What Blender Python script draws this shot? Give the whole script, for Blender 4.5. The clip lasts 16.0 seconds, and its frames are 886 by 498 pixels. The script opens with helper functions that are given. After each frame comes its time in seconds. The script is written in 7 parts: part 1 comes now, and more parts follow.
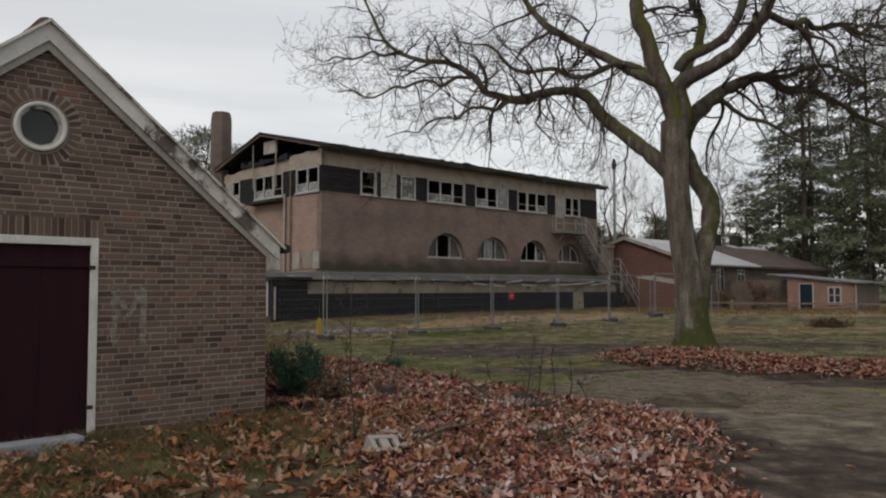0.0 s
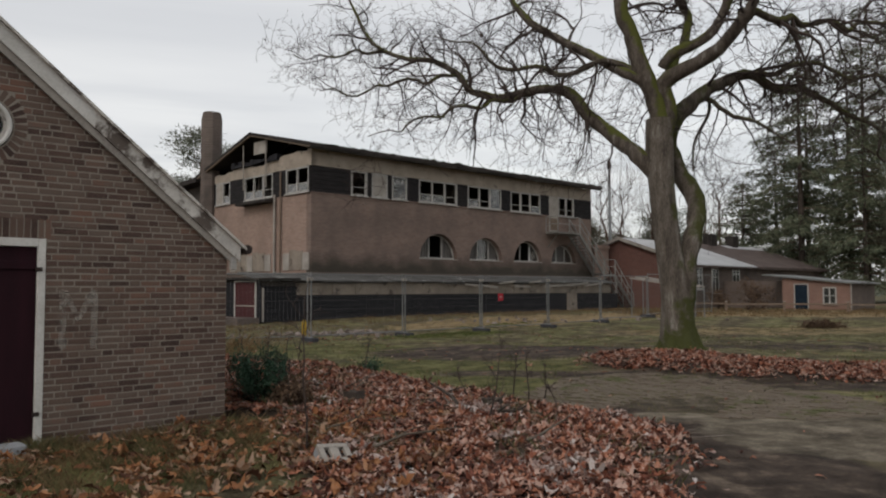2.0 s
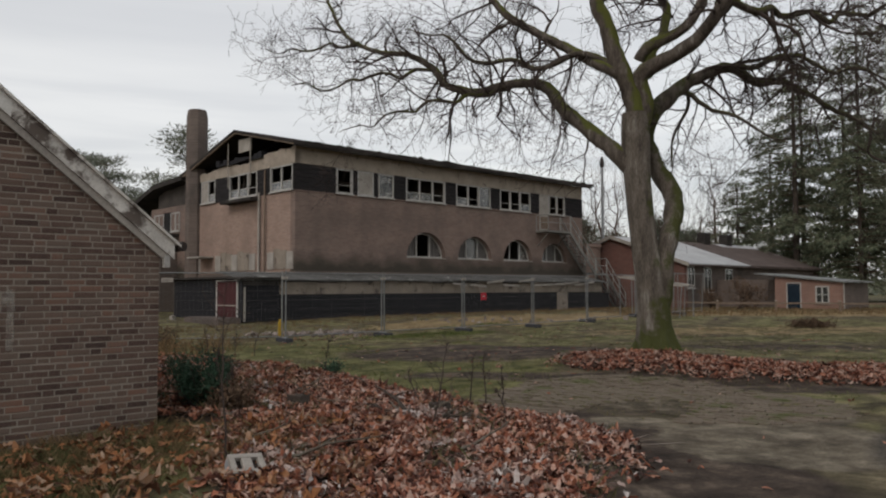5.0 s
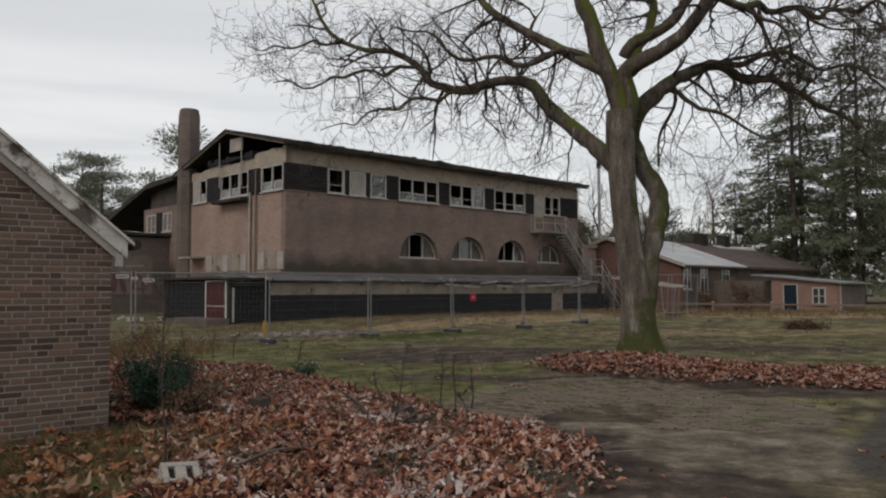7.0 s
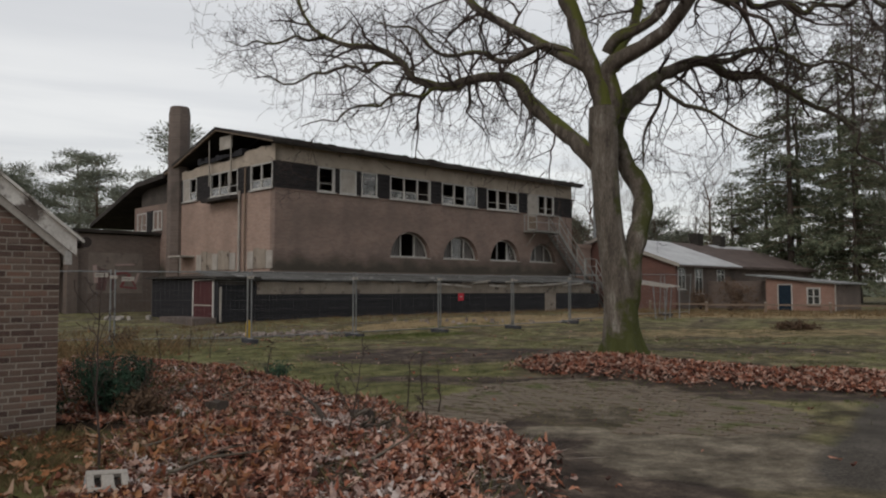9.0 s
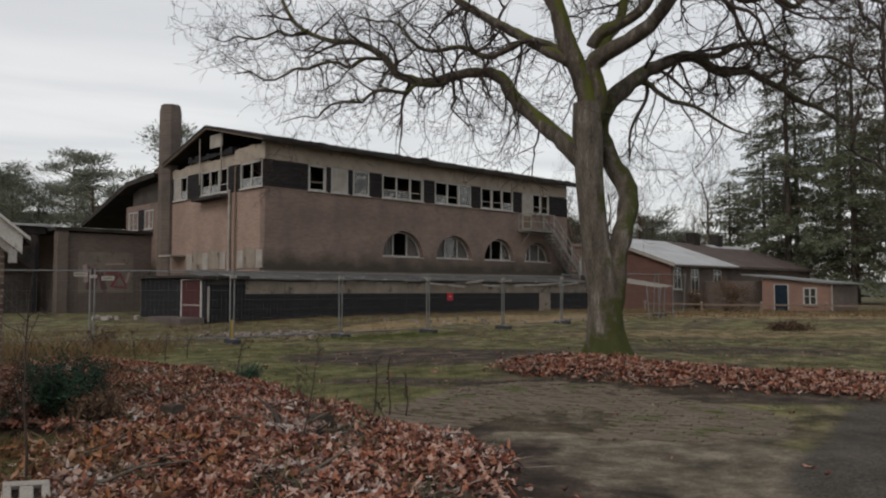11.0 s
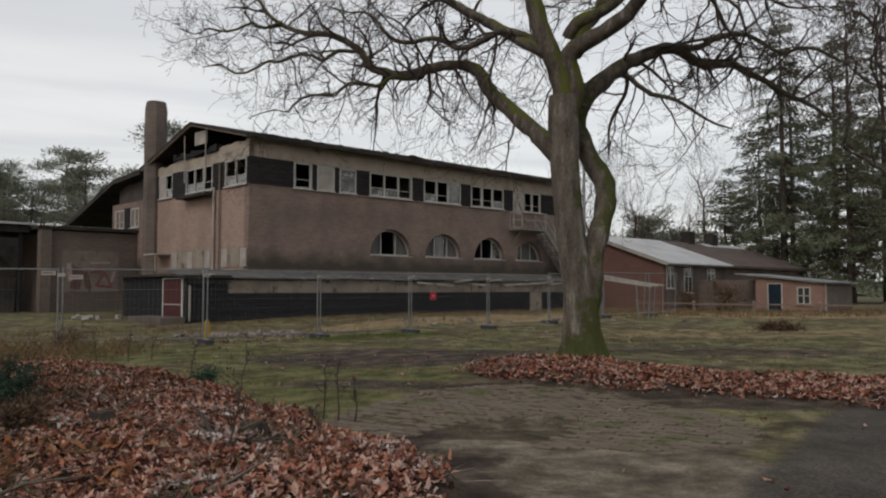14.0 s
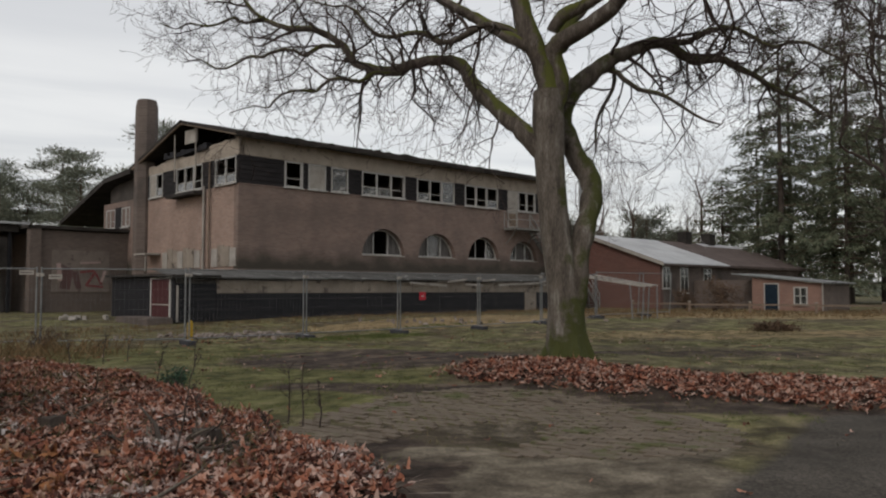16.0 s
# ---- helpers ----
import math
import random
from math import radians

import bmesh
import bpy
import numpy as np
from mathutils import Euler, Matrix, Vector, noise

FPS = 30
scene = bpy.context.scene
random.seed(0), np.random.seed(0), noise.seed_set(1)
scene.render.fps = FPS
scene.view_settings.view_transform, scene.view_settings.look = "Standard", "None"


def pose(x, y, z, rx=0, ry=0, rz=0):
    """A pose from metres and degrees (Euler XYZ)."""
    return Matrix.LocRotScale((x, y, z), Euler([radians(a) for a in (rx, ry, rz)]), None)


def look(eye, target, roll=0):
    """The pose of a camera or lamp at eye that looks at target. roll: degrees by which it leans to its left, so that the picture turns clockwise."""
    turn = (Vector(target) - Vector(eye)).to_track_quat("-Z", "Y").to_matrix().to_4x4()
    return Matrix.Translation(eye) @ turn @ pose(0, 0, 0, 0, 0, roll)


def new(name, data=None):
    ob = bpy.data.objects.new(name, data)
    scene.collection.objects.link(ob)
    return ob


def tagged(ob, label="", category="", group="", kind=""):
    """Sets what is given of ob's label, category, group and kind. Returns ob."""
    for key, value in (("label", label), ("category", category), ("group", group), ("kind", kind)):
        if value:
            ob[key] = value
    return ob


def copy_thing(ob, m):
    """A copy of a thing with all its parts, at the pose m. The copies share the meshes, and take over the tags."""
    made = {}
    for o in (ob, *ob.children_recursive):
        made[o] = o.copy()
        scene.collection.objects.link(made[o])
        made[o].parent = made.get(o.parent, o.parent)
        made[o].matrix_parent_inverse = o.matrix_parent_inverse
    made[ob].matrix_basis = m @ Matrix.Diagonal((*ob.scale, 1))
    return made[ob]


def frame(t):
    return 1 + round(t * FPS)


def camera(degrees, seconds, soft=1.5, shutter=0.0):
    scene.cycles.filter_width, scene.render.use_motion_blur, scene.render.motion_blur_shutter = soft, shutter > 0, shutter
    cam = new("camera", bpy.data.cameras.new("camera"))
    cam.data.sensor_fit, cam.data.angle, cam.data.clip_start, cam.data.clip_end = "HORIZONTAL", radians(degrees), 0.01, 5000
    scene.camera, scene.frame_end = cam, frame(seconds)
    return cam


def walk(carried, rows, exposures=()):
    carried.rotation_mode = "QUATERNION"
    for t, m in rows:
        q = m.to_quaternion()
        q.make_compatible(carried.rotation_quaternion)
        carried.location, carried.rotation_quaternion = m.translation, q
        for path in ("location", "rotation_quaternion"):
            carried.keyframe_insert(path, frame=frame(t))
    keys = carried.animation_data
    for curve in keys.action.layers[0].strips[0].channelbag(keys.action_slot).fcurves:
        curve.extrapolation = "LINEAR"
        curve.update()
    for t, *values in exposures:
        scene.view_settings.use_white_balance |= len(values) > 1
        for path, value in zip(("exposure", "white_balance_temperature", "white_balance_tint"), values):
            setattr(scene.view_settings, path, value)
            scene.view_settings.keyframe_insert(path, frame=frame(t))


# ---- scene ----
# ---- camera ----
cam = camera(59.0, 16.0, soft=2.1)
METRES, EYE, DEEP, FLAT = 3.538, 1.5, 1.4133, 0.7076
ROWS = [
    (0.0, 0.0, 0.0, 0.0, 0.01, 4.12, 0.09),
    (0.5, 0.0258, 0.0148, 0.0011, -0.02, 4.1, 0.13),
    (1.0, 0.0528, 0.0286, 0.0019, -0.06, 4.19, 0.16),
    (1.5, 0.0806, 0.0428, 0.0027, -0.09, 4.2, 0.22),
    (2.0, 0.1091, 0.0567, 0.0026, -0.04, 4.21, 0.17),
    (2.5, 0.138, 0.0704, 0.0025, 0.0, 4.17, 0.19),
    (3.0, 0.1672, 0.0849, 0.0031, -0.05, 4.21, 0.22),
    (3.5, 0.1951, 0.0994, 0.0033, -0.07, 4.21, 0.18),
    (4.0, 0.2235, 0.1149, 0.0026, -0.09, 4.14, 0.22),
    (6.5, 0.3662, 0.1917, -0.0019, -0.03, 4.18, 0.19),
    (7.0, 0.396, 0.2056, -0.0018, 0.04, 4.24, 0.14),
    (7.5, 0.4243, 0.2182, -0.0013, 0.02, 4.22, 0.15),
    (8.0, 0.4538, 0.2324, -0.0013, -0.03, 4.2, 0.14),
    (8.5, 0.4816, 0.2469, -0.0009, -0.05, 4.2, 0.12),
    (9.0, 0.5088, 0.2632, -0.002, -0.01, 4.19, 0.02),
    (11.5, 0.6438, 0.3463, -0.0033, 0.05, 4.16, -0.02),
    (12.0, 0.6698, 0.3623, -0.0045, 0.09, 4.11, -0.01),
    (12.5, 0.695, 0.3791, -0.0039, 0.06, 4.08, -0.02),
    (13.0, 0.7198, 0.3958, -0.0025, 0.05, 4.09, -0.05),
    (13.5, 0.7437, 0.4134, -0.0023, 0.0, 4.12, -0.02),
    (14.0, 0.7678, 0.4304, -0.0033, -0.02, 4.09, -0.03),
    (14.5, 0.7905, 0.4488, -0.0039, 0.05, 4.05, -0.13),
    (15.0, 0.8134, 0.4669, -0.0045, 0.06, 4.05, -0.13),
    (15.5, 0.8371, 0.4852, -0.0047, -0.03, 4.01, -0.05),
    (16.0, 0.8615, 0.5024, -0.0048, -0.04, 4.11, -0.04),
]
walk(cam, [(t, pose(METRES * x, METRES * DEEP * y, EYE + METRES * z, 90 + FLAT * pitch, roll, FLAT * yaw)) for t, x, y, z, yaw, pitch, roll in ROWS], exposures=((0.0, 0.0, 6500, 13), (16.0, 0.0, 6500, 13)))

# ---- world and sun: a closed winter overcast ----
world = bpy.data.worlds.new("world")
scene.world = world
world.use_nodes = True
wn, wl = world.node_tree.nodes, world.node_tree.links
wn.clear()
w_out, w_bg = wn.new("ShaderNodeOutputWorld"), wn.new("ShaderNodeBackground")
w_sky = wn.new("ShaderNodeTexSky")
w_sky.sky_type, w_sky.sun_disc = "NISHITA", False
w_sky.sun_elevation, w_sky.sun_rotation = radians(14), radians(211)
w_co, w_map = wn.new("ShaderNodeTexCoord"), wn.new("ShaderNodeMapping")
w_map.inputs["Scale"].default_value = (1.1, 1.1, 13.0)
w_noise = wn.new("ShaderNodeTexNoise")
w_noise.inputs["Scale"].default_value, w_noise.inputs["Detail"].default_value = 1.5, 5
w_noise.inputs["Roughness"].default_value, w_noise.inputs["Distortion"].default_value = 0.5, 0.4
w_ramp = wn.new("ShaderNodeValToRGB")
w_ramp.color_ramp.elements[0].position, w_ramp.color_ramp.elements[0].color = 0.38, (0.53, 0.546, 0.553, 1)
w_ramp.color_ramp.elements[1].position, w_ramp.color_ramp.elements[1].color = 0.64, (0.70, 0.711, 0.694, 1)
w_mix = wn.new("ShaderNodeMixRGB")
w_mix.inputs["Fac"].default_value = 0.015
wl.new(w_co.outputs["Generated"], w_map.inputs["Vector"])
wl.new(w_map.outputs["Vector"], w_noise.inputs["Vector"])
w_sep, w_calm, w_dev, w_fac = wn.new("ShaderNodeSeparateXYZ"), wn.new("ShaderNodeMapRange"), wn.new("ShaderNodeMath"), wn.new("ShaderNodeMath")
w_calm.inputs["From Min"].default_value, w_calm.inputs["From Max"].default_value = 0.14, 0.30
w_calm.inputs["To Min"].default_value, w_calm.inputs["To Max"].default_value = 1.25, 0.22
w_dev.operation, w_fac.operation = "SUBTRACT", "MULTIPLY_ADD"
w_dev.inputs[1].default_value, w_fac.inputs[2].default_value = 0.5, 0.5
wl.new(w_co.outputs["Generated"], w_sep.inputs[0])
wl.new(w_sep.outputs["Z"], w_calm.inputs["Value"])
wl.new(w_noise.outputs["Fac"], w_dev.inputs[0])
wl.new(w_dev.outputs[0], w_fac.inputs[0])
wl.new(w_calm.outputs[0], w_fac.inputs[1])
wl.new(w_fac.outputs[0], w_ramp.inputs["Fac"])
wl.new(w_ramp.outputs["Color"], w_mix.inputs["Color1"])
wl.new(w_sky.outputs["Color"], w_mix.inputs["Color2"])
wl.new(w_mix.outputs["Color"], w_bg.inputs["Color"])
w_bg.inputs["Strength"].default_value = 1.10
wl.new(w_bg.outputs["Background"], w_out.inputs["Surface"])
sun_data = bpy.data.lights.new("sun", "SUN")
sun_data.energy, sun_data.angle, sun_data.color = 1.0, radians(25), (1.0, 0.95, 0.88)
sun = new("sun", sun_data)
sun.matrix_world = look((0, 0, 30), (6, 10, 21))
tagged(sun, "weak sun behind closed winter clouds", "sun", kind="structure")


# ---- materials ----
def surface(name, colours, scale=6.0, fine=60.0, rough=0.85, bump=0.25, metal=0.0, stretch=(1, 1, 1), vary=0.0, island=False, spots=None, detail=6):
    """A procedural surface: two scales of noise between its colours, relief, and an optional third colour in spots."""
    m = bpy.data.materials.new(name)
    m.use_nodes = True
    n, l = m.node_tree.nodes, m.node_tree.links
    b = n["Principled BSDF"]
    co, mp = n.new("ShaderNodeTexCoord"), n.new("ShaderNodeMapping")
    mp.inputs["Scale"].default_value = stretch
    l.new(co.outputs["Object"], mp.inputs["Vector"])
    big, small = n.new("ShaderNodeTexNoise"), n.new("ShaderNodeTexNoise")
    big.inputs["Scale"].default_value, big.inputs["Detail"].default_value = scale, detail
    small.inputs["Scale"].default_value, small.inputs["Detail"].default_value = fine, 4
    for t in (big, small):
        l.new(mp.outputs["Vector"], t.inputs["Vector"])
    add = n.new("ShaderNodeMath")
    add.operation = "MULTIPLY_ADD"
    l.new(small.outputs["Fac"], add.inputs[0])
    add.inputs[1].default_value = 0.45
    half = n.new("ShaderNodeMath")
    half.operation = "MULTIPLY"
    half.inputs[1].default_value = 0.62
    l.new(big.outputs["Fac"], half.inputs[0])
    l.new(half.outputs[0], add.inputs[2])
    fac = add.outputs[0]
    if vary:
        info = n.new("ShaderNodeNewGeometry") if island else n.new("ShaderNodeObjectInfo")
        shift = n.new("ShaderNodeMath")
        shift.operation = "MULTIPLY_ADD"
        l.new(info.outputs["Random Per Island" if island else "Random"], shift.inputs[0])
        shift.inputs[1].default_value = vary
        shift.inputs[2].default_value = -vary / 2
        plus = n.new("ShaderNodeMath")
        l.new(fac, plus.inputs[0])
        l.new(shift.outputs[0], plus.inputs[1])
        fac = plus.outputs[0]
    ramp = n.new("ShaderNodeValToRGB")
    e = ramp.color_ramp.elements
    lo, hi = (0.2, 0.86) if vary else (0.36, 0.72)
    e[0].position, e[1].position = lo, hi
    e[0].color, e[1].color = (*colours[0], 1), (*colours[-1], 1)
    for i, c in enumerate(colours[1:-1], 1):
        e.new(lo + (hi - lo) * i / (len(colours) - 1)).color = (*c, 1)
    l.new(fac, ramp.inputs["Fac"])
    out = ramp.outputs["Color"]
    if spots:
        colour, where, size = spots
        sp = n.new("ShaderNodeTexNoise")
        sp.inputs["Scale"].default_value, sp.inputs["Detail"].default_value = size, 7
        sp.inputs["Roughness"].default_value = 0.65
        l.new(mp.outputs["Vector"], sp.inputs["Vector"])
        sr = n.new("ShaderNodeValToRGB")
        sr.color_ramp.elements[0].position, sr.color_ramp.elements[1].position = where, where + 0.09
        l.new(sp.outputs["Fac"], sr.inputs["Fac"])
        mx = n.new("ShaderNodeMixRGB")
        l.new(sr.outputs["Color"], mx.inputs["Fac"])
        l.new(out, mx.inputs["Color1"])
        mx.inputs["Color2"].default_value = (*colour, 1)
        out = mx.outputs["Color"]
    l.new(out, b.inputs["Base Color"])
    b.inputs["Roughness"].default_value, b.inputs["Metallic"].default_value = rough, metal
    b.inputs["Specular IOR Level"].default_value = 0.14
    if bump:
        bp = n.new("ShaderNodeBump")
        bp.inputs["Strength"].default_value, bp.inputs["Distance"].default_value = bump, 0.01
        l.new(fac if not vary else add.outputs[0], bp.inputs["Height"])
        l.new(bp.outputs["Normal"], b.inputs["Normal"])
    return m


def brickwork(name, reds, mortar, stain, amount=0.5, stain_z=None):
    """Far brick walls: courses of 65 mm with joints, weathering patches and a damp band with a ragged edge."""
    m = bpy.data.materials.new(name)
    m.use_nodes = True
    n, l = m.node_tree.nodes, m.node_tree.links
    b = n["Principled BSDF"]
    co, sep, comb, add = n.new("ShaderNodeTexCoord"), n.new("ShaderNodeSeparateXYZ"), n.new("ShaderNodeCombineXYZ"), n.new("ShaderNodeMath")
    l.new(co.outputs["Object"], sep.inputs[0])
    l.new(sep.outputs["X"], add.inputs[0])
    l.new(sep.outputs["Y"], add.inputs[1])
    l.new(add.outputs[0], comb.inputs["X"])
    l.new(sep.outputs["Z"], comb.inputs["Y"])
    br = n.new("ShaderNodeTexBrick")
    br.inputs["Scale"].default_value = 1.0
    br.inputs["Brick Width"].default_value, br.inputs["Row Height"].default_value = 0.22, 0.065
    br.inputs["Mortar Size"].default_value, br.inputs["Mortar Smooth"].default_value = 0.007, 0.3
    br.inputs["Color1"].default_value, br.inputs["Color2"].default_value = (*reds[0], 1), (*reds[1], 1)
    br.inputs["Mortar"].default_value = (*mortar, 1)
    l.new(comb.outputs[0], br.inputs["Vector"])
    wear = n.new("ShaderNodeTexNoise")
    wear.inputs["Scale"].default_value, wear.inputs["Detail"].default_value = 0.55, 8
    wear.inputs["Roughness"].default_value = 0.62
    l.new(co.outputs["Object"], wear.inputs["Vector"])
    wr = n.new("ShaderNodeValToRGB")
    wr.color_ramp.elements[0].position, wr.color_ramp.elements[1].position = 0.42, 0.70
    wr.color_ramp.elements[1].color = (amount, amount, amount, 1)
    l.new(wear.outputs["Fac"], wr.inputs["Fac"])
    mx = n.new("ShaderNodeMixRGB")
    l.new(wr.outputs["Color"], mx.inputs["Fac"])
    l.new(br.outputs["Color"], mx.inputs["Color1"])
    mx.inputs["Color2"].default_value = (*stain, 1)
    out = mx.outputs["Color"]
    if stain_z:
        jag = n.new("ShaderNodeTexNoise")
        jag.inputs["Scale"].default_value, jag.inputs["Detail"].default_value = 1.1, 6
        l.new(comb.outputs[0], jag.inputs["Vector"])
        off = n.new("ShaderNodeMath")
        off.operation = "MULTIPLY_ADD"
        l.new(jag.outputs["Fac"], off.inputs[0])
        off.inputs[1].default_value = -1.1
        l.new(sep.outputs["Z"], off.inputs[2])
        mr = n.new("ShaderNodeMapRange")
        mr.inputs["From Min"].default_value, mr.inputs["From Max"].default_value = stain_z - 0.85, stain_z - 0.05
        mr.inputs["To Min"].default_value, mr.inputs["To Max"].default_value = 0.85, 0.0
        l.new(off.outputs[0], mr.inputs["Value"])
        m2 = n.new("ShaderNodeMixRGB")
        l.new(mr.outputs[0], m2.inputs["Fac"])
        l.new(out, m2.inputs["Color1"])
        m2.inputs["Color2"].default_value = (0.035, 0.034, 0.026, 1)
        out = m2.outputs["Color"]
    l.new(out, b.inputs["Base Color"])
    b.inputs["Roughness"].default_value = 0.9
    b.inputs["Specular IOR Level"].default_value = 0.2
    bp = n.new("ShaderNodeBump")
    bp.inputs["Strength"].default_value, bp.inputs["Distance"].default_value = 0.5, 0.008
    bp.invert = True
    l.new(br.outputs["Fac"], bp.inputs["Height"])
    l.new(bp.outputs["Normal"], b.inputs["Normal"])
    return m


def glass(name, tint=(0.8, 0.83, 0.83), rough=0.03, dust=0.06, gloss_share=0.12):
    """A thin pane: clear, with the gloss of glass and a film of dust."""
    m = bpy.data.materials.new(name)
    m.use_nodes = True
    n, l = m.node_tree.nodes, m.node_tree.links
    b = n["Principled BSDF"]
    clear, gloss, fres = n.new("ShaderNodeBsdfTransparent"), n.new("ShaderNodeBsdfGlossy"), n.new("ShaderNodeLayerWeight")
    one, two = n.new("ShaderNodeMixShader"), n.new("ShaderNodeMixShader")
    clear.inputs["Color"].default_value = (*tint, 1)
    gloss.inputs["Roughness"].default_value = rough
    fres.inputs["Blend"].default_value = gloss_share
    b.inputs["Base Color"].default_value, b.inputs["Roughness"].default_value = (0.30, 0.29, 0.27, 1), 0.9
    ns, mr = n.new("ShaderNodeTexNoise"), n.new("ShaderNodeMapRange")
    ns.inputs["Scale"].default_value, ns.inputs["Detail"].default_value = 3.0, 6
    mr.inputs["From Min"].default_value, mr.inputs["From Max"].default_value = 0.35, 0.7
    mr.inputs["To Max"].default_value = dust * 2
    co = n.new("ShaderNodeTexCoord")
    l.new(co.outputs["Object"], ns.inputs["Vector"])
    l.new(ns.outputs["Fac"], mr.inputs["Value"])
    l.new(mr.outputs[0], one.inputs["Fac"])
    l.new(clear.outputs[0], one.inputs[1])
    l.new(b.outputs[0], one.inputs[2])
    l.new(fres.outputs["Facing"], two.inputs["Fac"])
    l.new(one.outputs[0], two.inputs[1])
    l.new(gloss.outputs[0], two.inputs[2])
    l.new(two.outputs[0], n["Material Output"].inputs["Surface"])
    return m


BRICK_TONES = [(0.050, 0.034, 0.029), (0.092, 0.060, 0.049), (0.112, 0.078, 0.062), (0.122, 0.093, 0.076), (0.155, 0.088, 0.065)]
M_BRICK = surface("brick_red_brown", BRICK_TONES, 2.2, 90, 0.9, 0.5, vary=0.62, spots=((0.16, 0.14, 0.11), 0.66, 9))
M_BRICK_JOINED = surface("brick_red_brown_joined", BRICK_TONES, 2.2, 90, 0.9, 0.5, vary=0.62, island=True, spots=((0.16, 0.14, 0.11), 0.66, 9))
M_MORTAR = surface("mortar_grey", [(0.15, 0.131, 0.109), (0.25, 0.22, 0.186)], 3, 80, 0.95, 0.4)
M_WHITE = surface("white_paint_worn", [(0.255, 0.245, 0.23), (0.43, 0.42, 0.395)], 4, 50, 0.6, 0.15, spots=((0.17, 0.145, 0.12), 0.60, 11))
M_PEEL = surface("white_paint_peeling", [(0.36, 0.34, 0.31), (0.58, 0.56, 0.52)], 4, 60, 0.65, 0.3, stretch=(0.8, 1, 0.8), spots=((0.10, 0.082, 0.07), 0.50, 4.2))
M_BARGE = surface("white_paint_board", [(0.42, 0.41, 0.38), (0.6, 0.59, 0.56)], 2.5, 50, 0.6, 0.15, spots=((0.2, 0.17, 0.14), 0.68, 5))
M_MAROON = surface("maroon_paint", [(0.013, 0.0035, 0.006), (0.024, 0.006, 0.010)], 3, 70, 0.75, 0.1, stretch=(4, 4, 0.5))
M_ROOFTILE = surface("roof_tile", [(0.05, 0.035, 0.03), (0.13, 0.085, 0.07)], 5, 60, 0.85, 0.4)
M_BLUESTONE = surface("grey_concrete", [(0.17, 0.18, 0.19), (0.30, 0.31, 0.32)], 6, 80, 0.9, 0.4, spots=((0.12, 0.13, 0.08), 0.6, 8))
M_IRON = surface("dark_iron", [(0.02, 0.018, 0.017), (0.06, 0.045, 0.04)], 10, 80, 0.6, 0.2, metal=0.4)
M_GLASS = glass("window_glass", gloss_share=0.05)
M_LOFTGLASS = glass("loft_glass", (0.55, 0.6, 0.6), 0.08, 0.12, 0.42)
M_OLDGLASS = glass("dusty_glass", (0.6, 0.62, 0.62), 0.12, 0.3)
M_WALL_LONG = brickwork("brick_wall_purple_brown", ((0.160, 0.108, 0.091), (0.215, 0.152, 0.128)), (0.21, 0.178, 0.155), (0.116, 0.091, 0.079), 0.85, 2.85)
# The end wall's brighter light is put into this paler brick colour.
M_WALL_GABLE = brickwork("brick_wall_ochre_brown_lit", ((0.245, 0.167, 0.134), (0.315, 0.220, 0.177)), (0.285, 0.234, 0.20), (0.180, 0.128, 0.107), 0.75)
M_WALL_RED = brickwork("brick_wall_red", ((0.110, 0.052, 0.043), (0.148, 0.073, 0.058)), (0.13, 0.092, 0.08), (0.10, 0.058, 0.048), 0.6)
M_WALL_BROWN = brickwork("brick_wall_dull_brown", ((0.112, 0.086, 0.074), (0.148, 0.115, 0.098)), (0.15, 0.125, 0.11), (0.088, 0.074, 0.065), 0.7)
M_PINK = brickwork("brick_wall_salmon", ((0.215, 0.125, 0.098), (0.255, 0.152, 0.120)), (0.24, 0.175, 0.147), (0.165, 0.105, 0.086), 0.6)
M_BEIGE = surface("beige_render", [(0.165, 0.138, 0.114), (0.29, 0.25, 0.205)], 1.5, 25, 0.9, 0.4, spots=((0.095, 0.078, 0.066), 0.56, 2.2))
M_BAND = surface("crumbling_beige_concrete", [(0.215, 0.182, 0.15), (0.37, 0.318, 0.262)], 1.5, 25, 0.9, 0.5, spots=((0.12, 0.098, 0.083), 0.585, 2.4))
M_PALE = surface("pale_board", [(0.21, 0.19, 0.17), (0.36, 0.335, 0.30)], 2, 40, 0.85, 0.2, spots=((0.2, 0.17, 0.145), 0.63, 3))
M_DARKWOOD = surface("black_stained_wood", [(0.010, 0.010, 0.012), (0.028, 0.027, 0.030)], 3, 40, 0.75, 0.4, stretch=(1, 1, 7))
M_BLACKBOARD = surface("blackened_boarding", [(0.0105, 0.0095, 0.010), (0.030, 0.027, 0.0275)], 1.5, 30, 0.8, 0.4, stretch=(1, 1, 6))
M_ROOFEDGE = surface("charred_roof_felt", [(0.014, 0.012, 0.011), (0.058, 0.051, 0.046)], 1.2, 25, 0.9, 0.5)
M_LEADROOF = surface("grey_roofing", [(0.10, 0.105, 0.105), (0.25, 0.255, 0.25)], 1.0, 20, 0.6, 0.3, spots=((0.09, 0.09, 0.085), 0.62, 1.7))
M_LEANTO = surface("stained_lean_to_roofing", [(0.050, 0.049, 0.046), (0.135, 0.133, 0.128)], 1.0, 20, 0.7, 0.3, spots=((0.30, 0.30, 0.29), 0.585, 2.2))
M_RAWWOOD = surface("weathered_wood", [(0.11, 0.08, 0.06), (0.22, 0.17, 0.13)], 4, 50, 0.9, 0.3, stretch=(1, 1, 6))
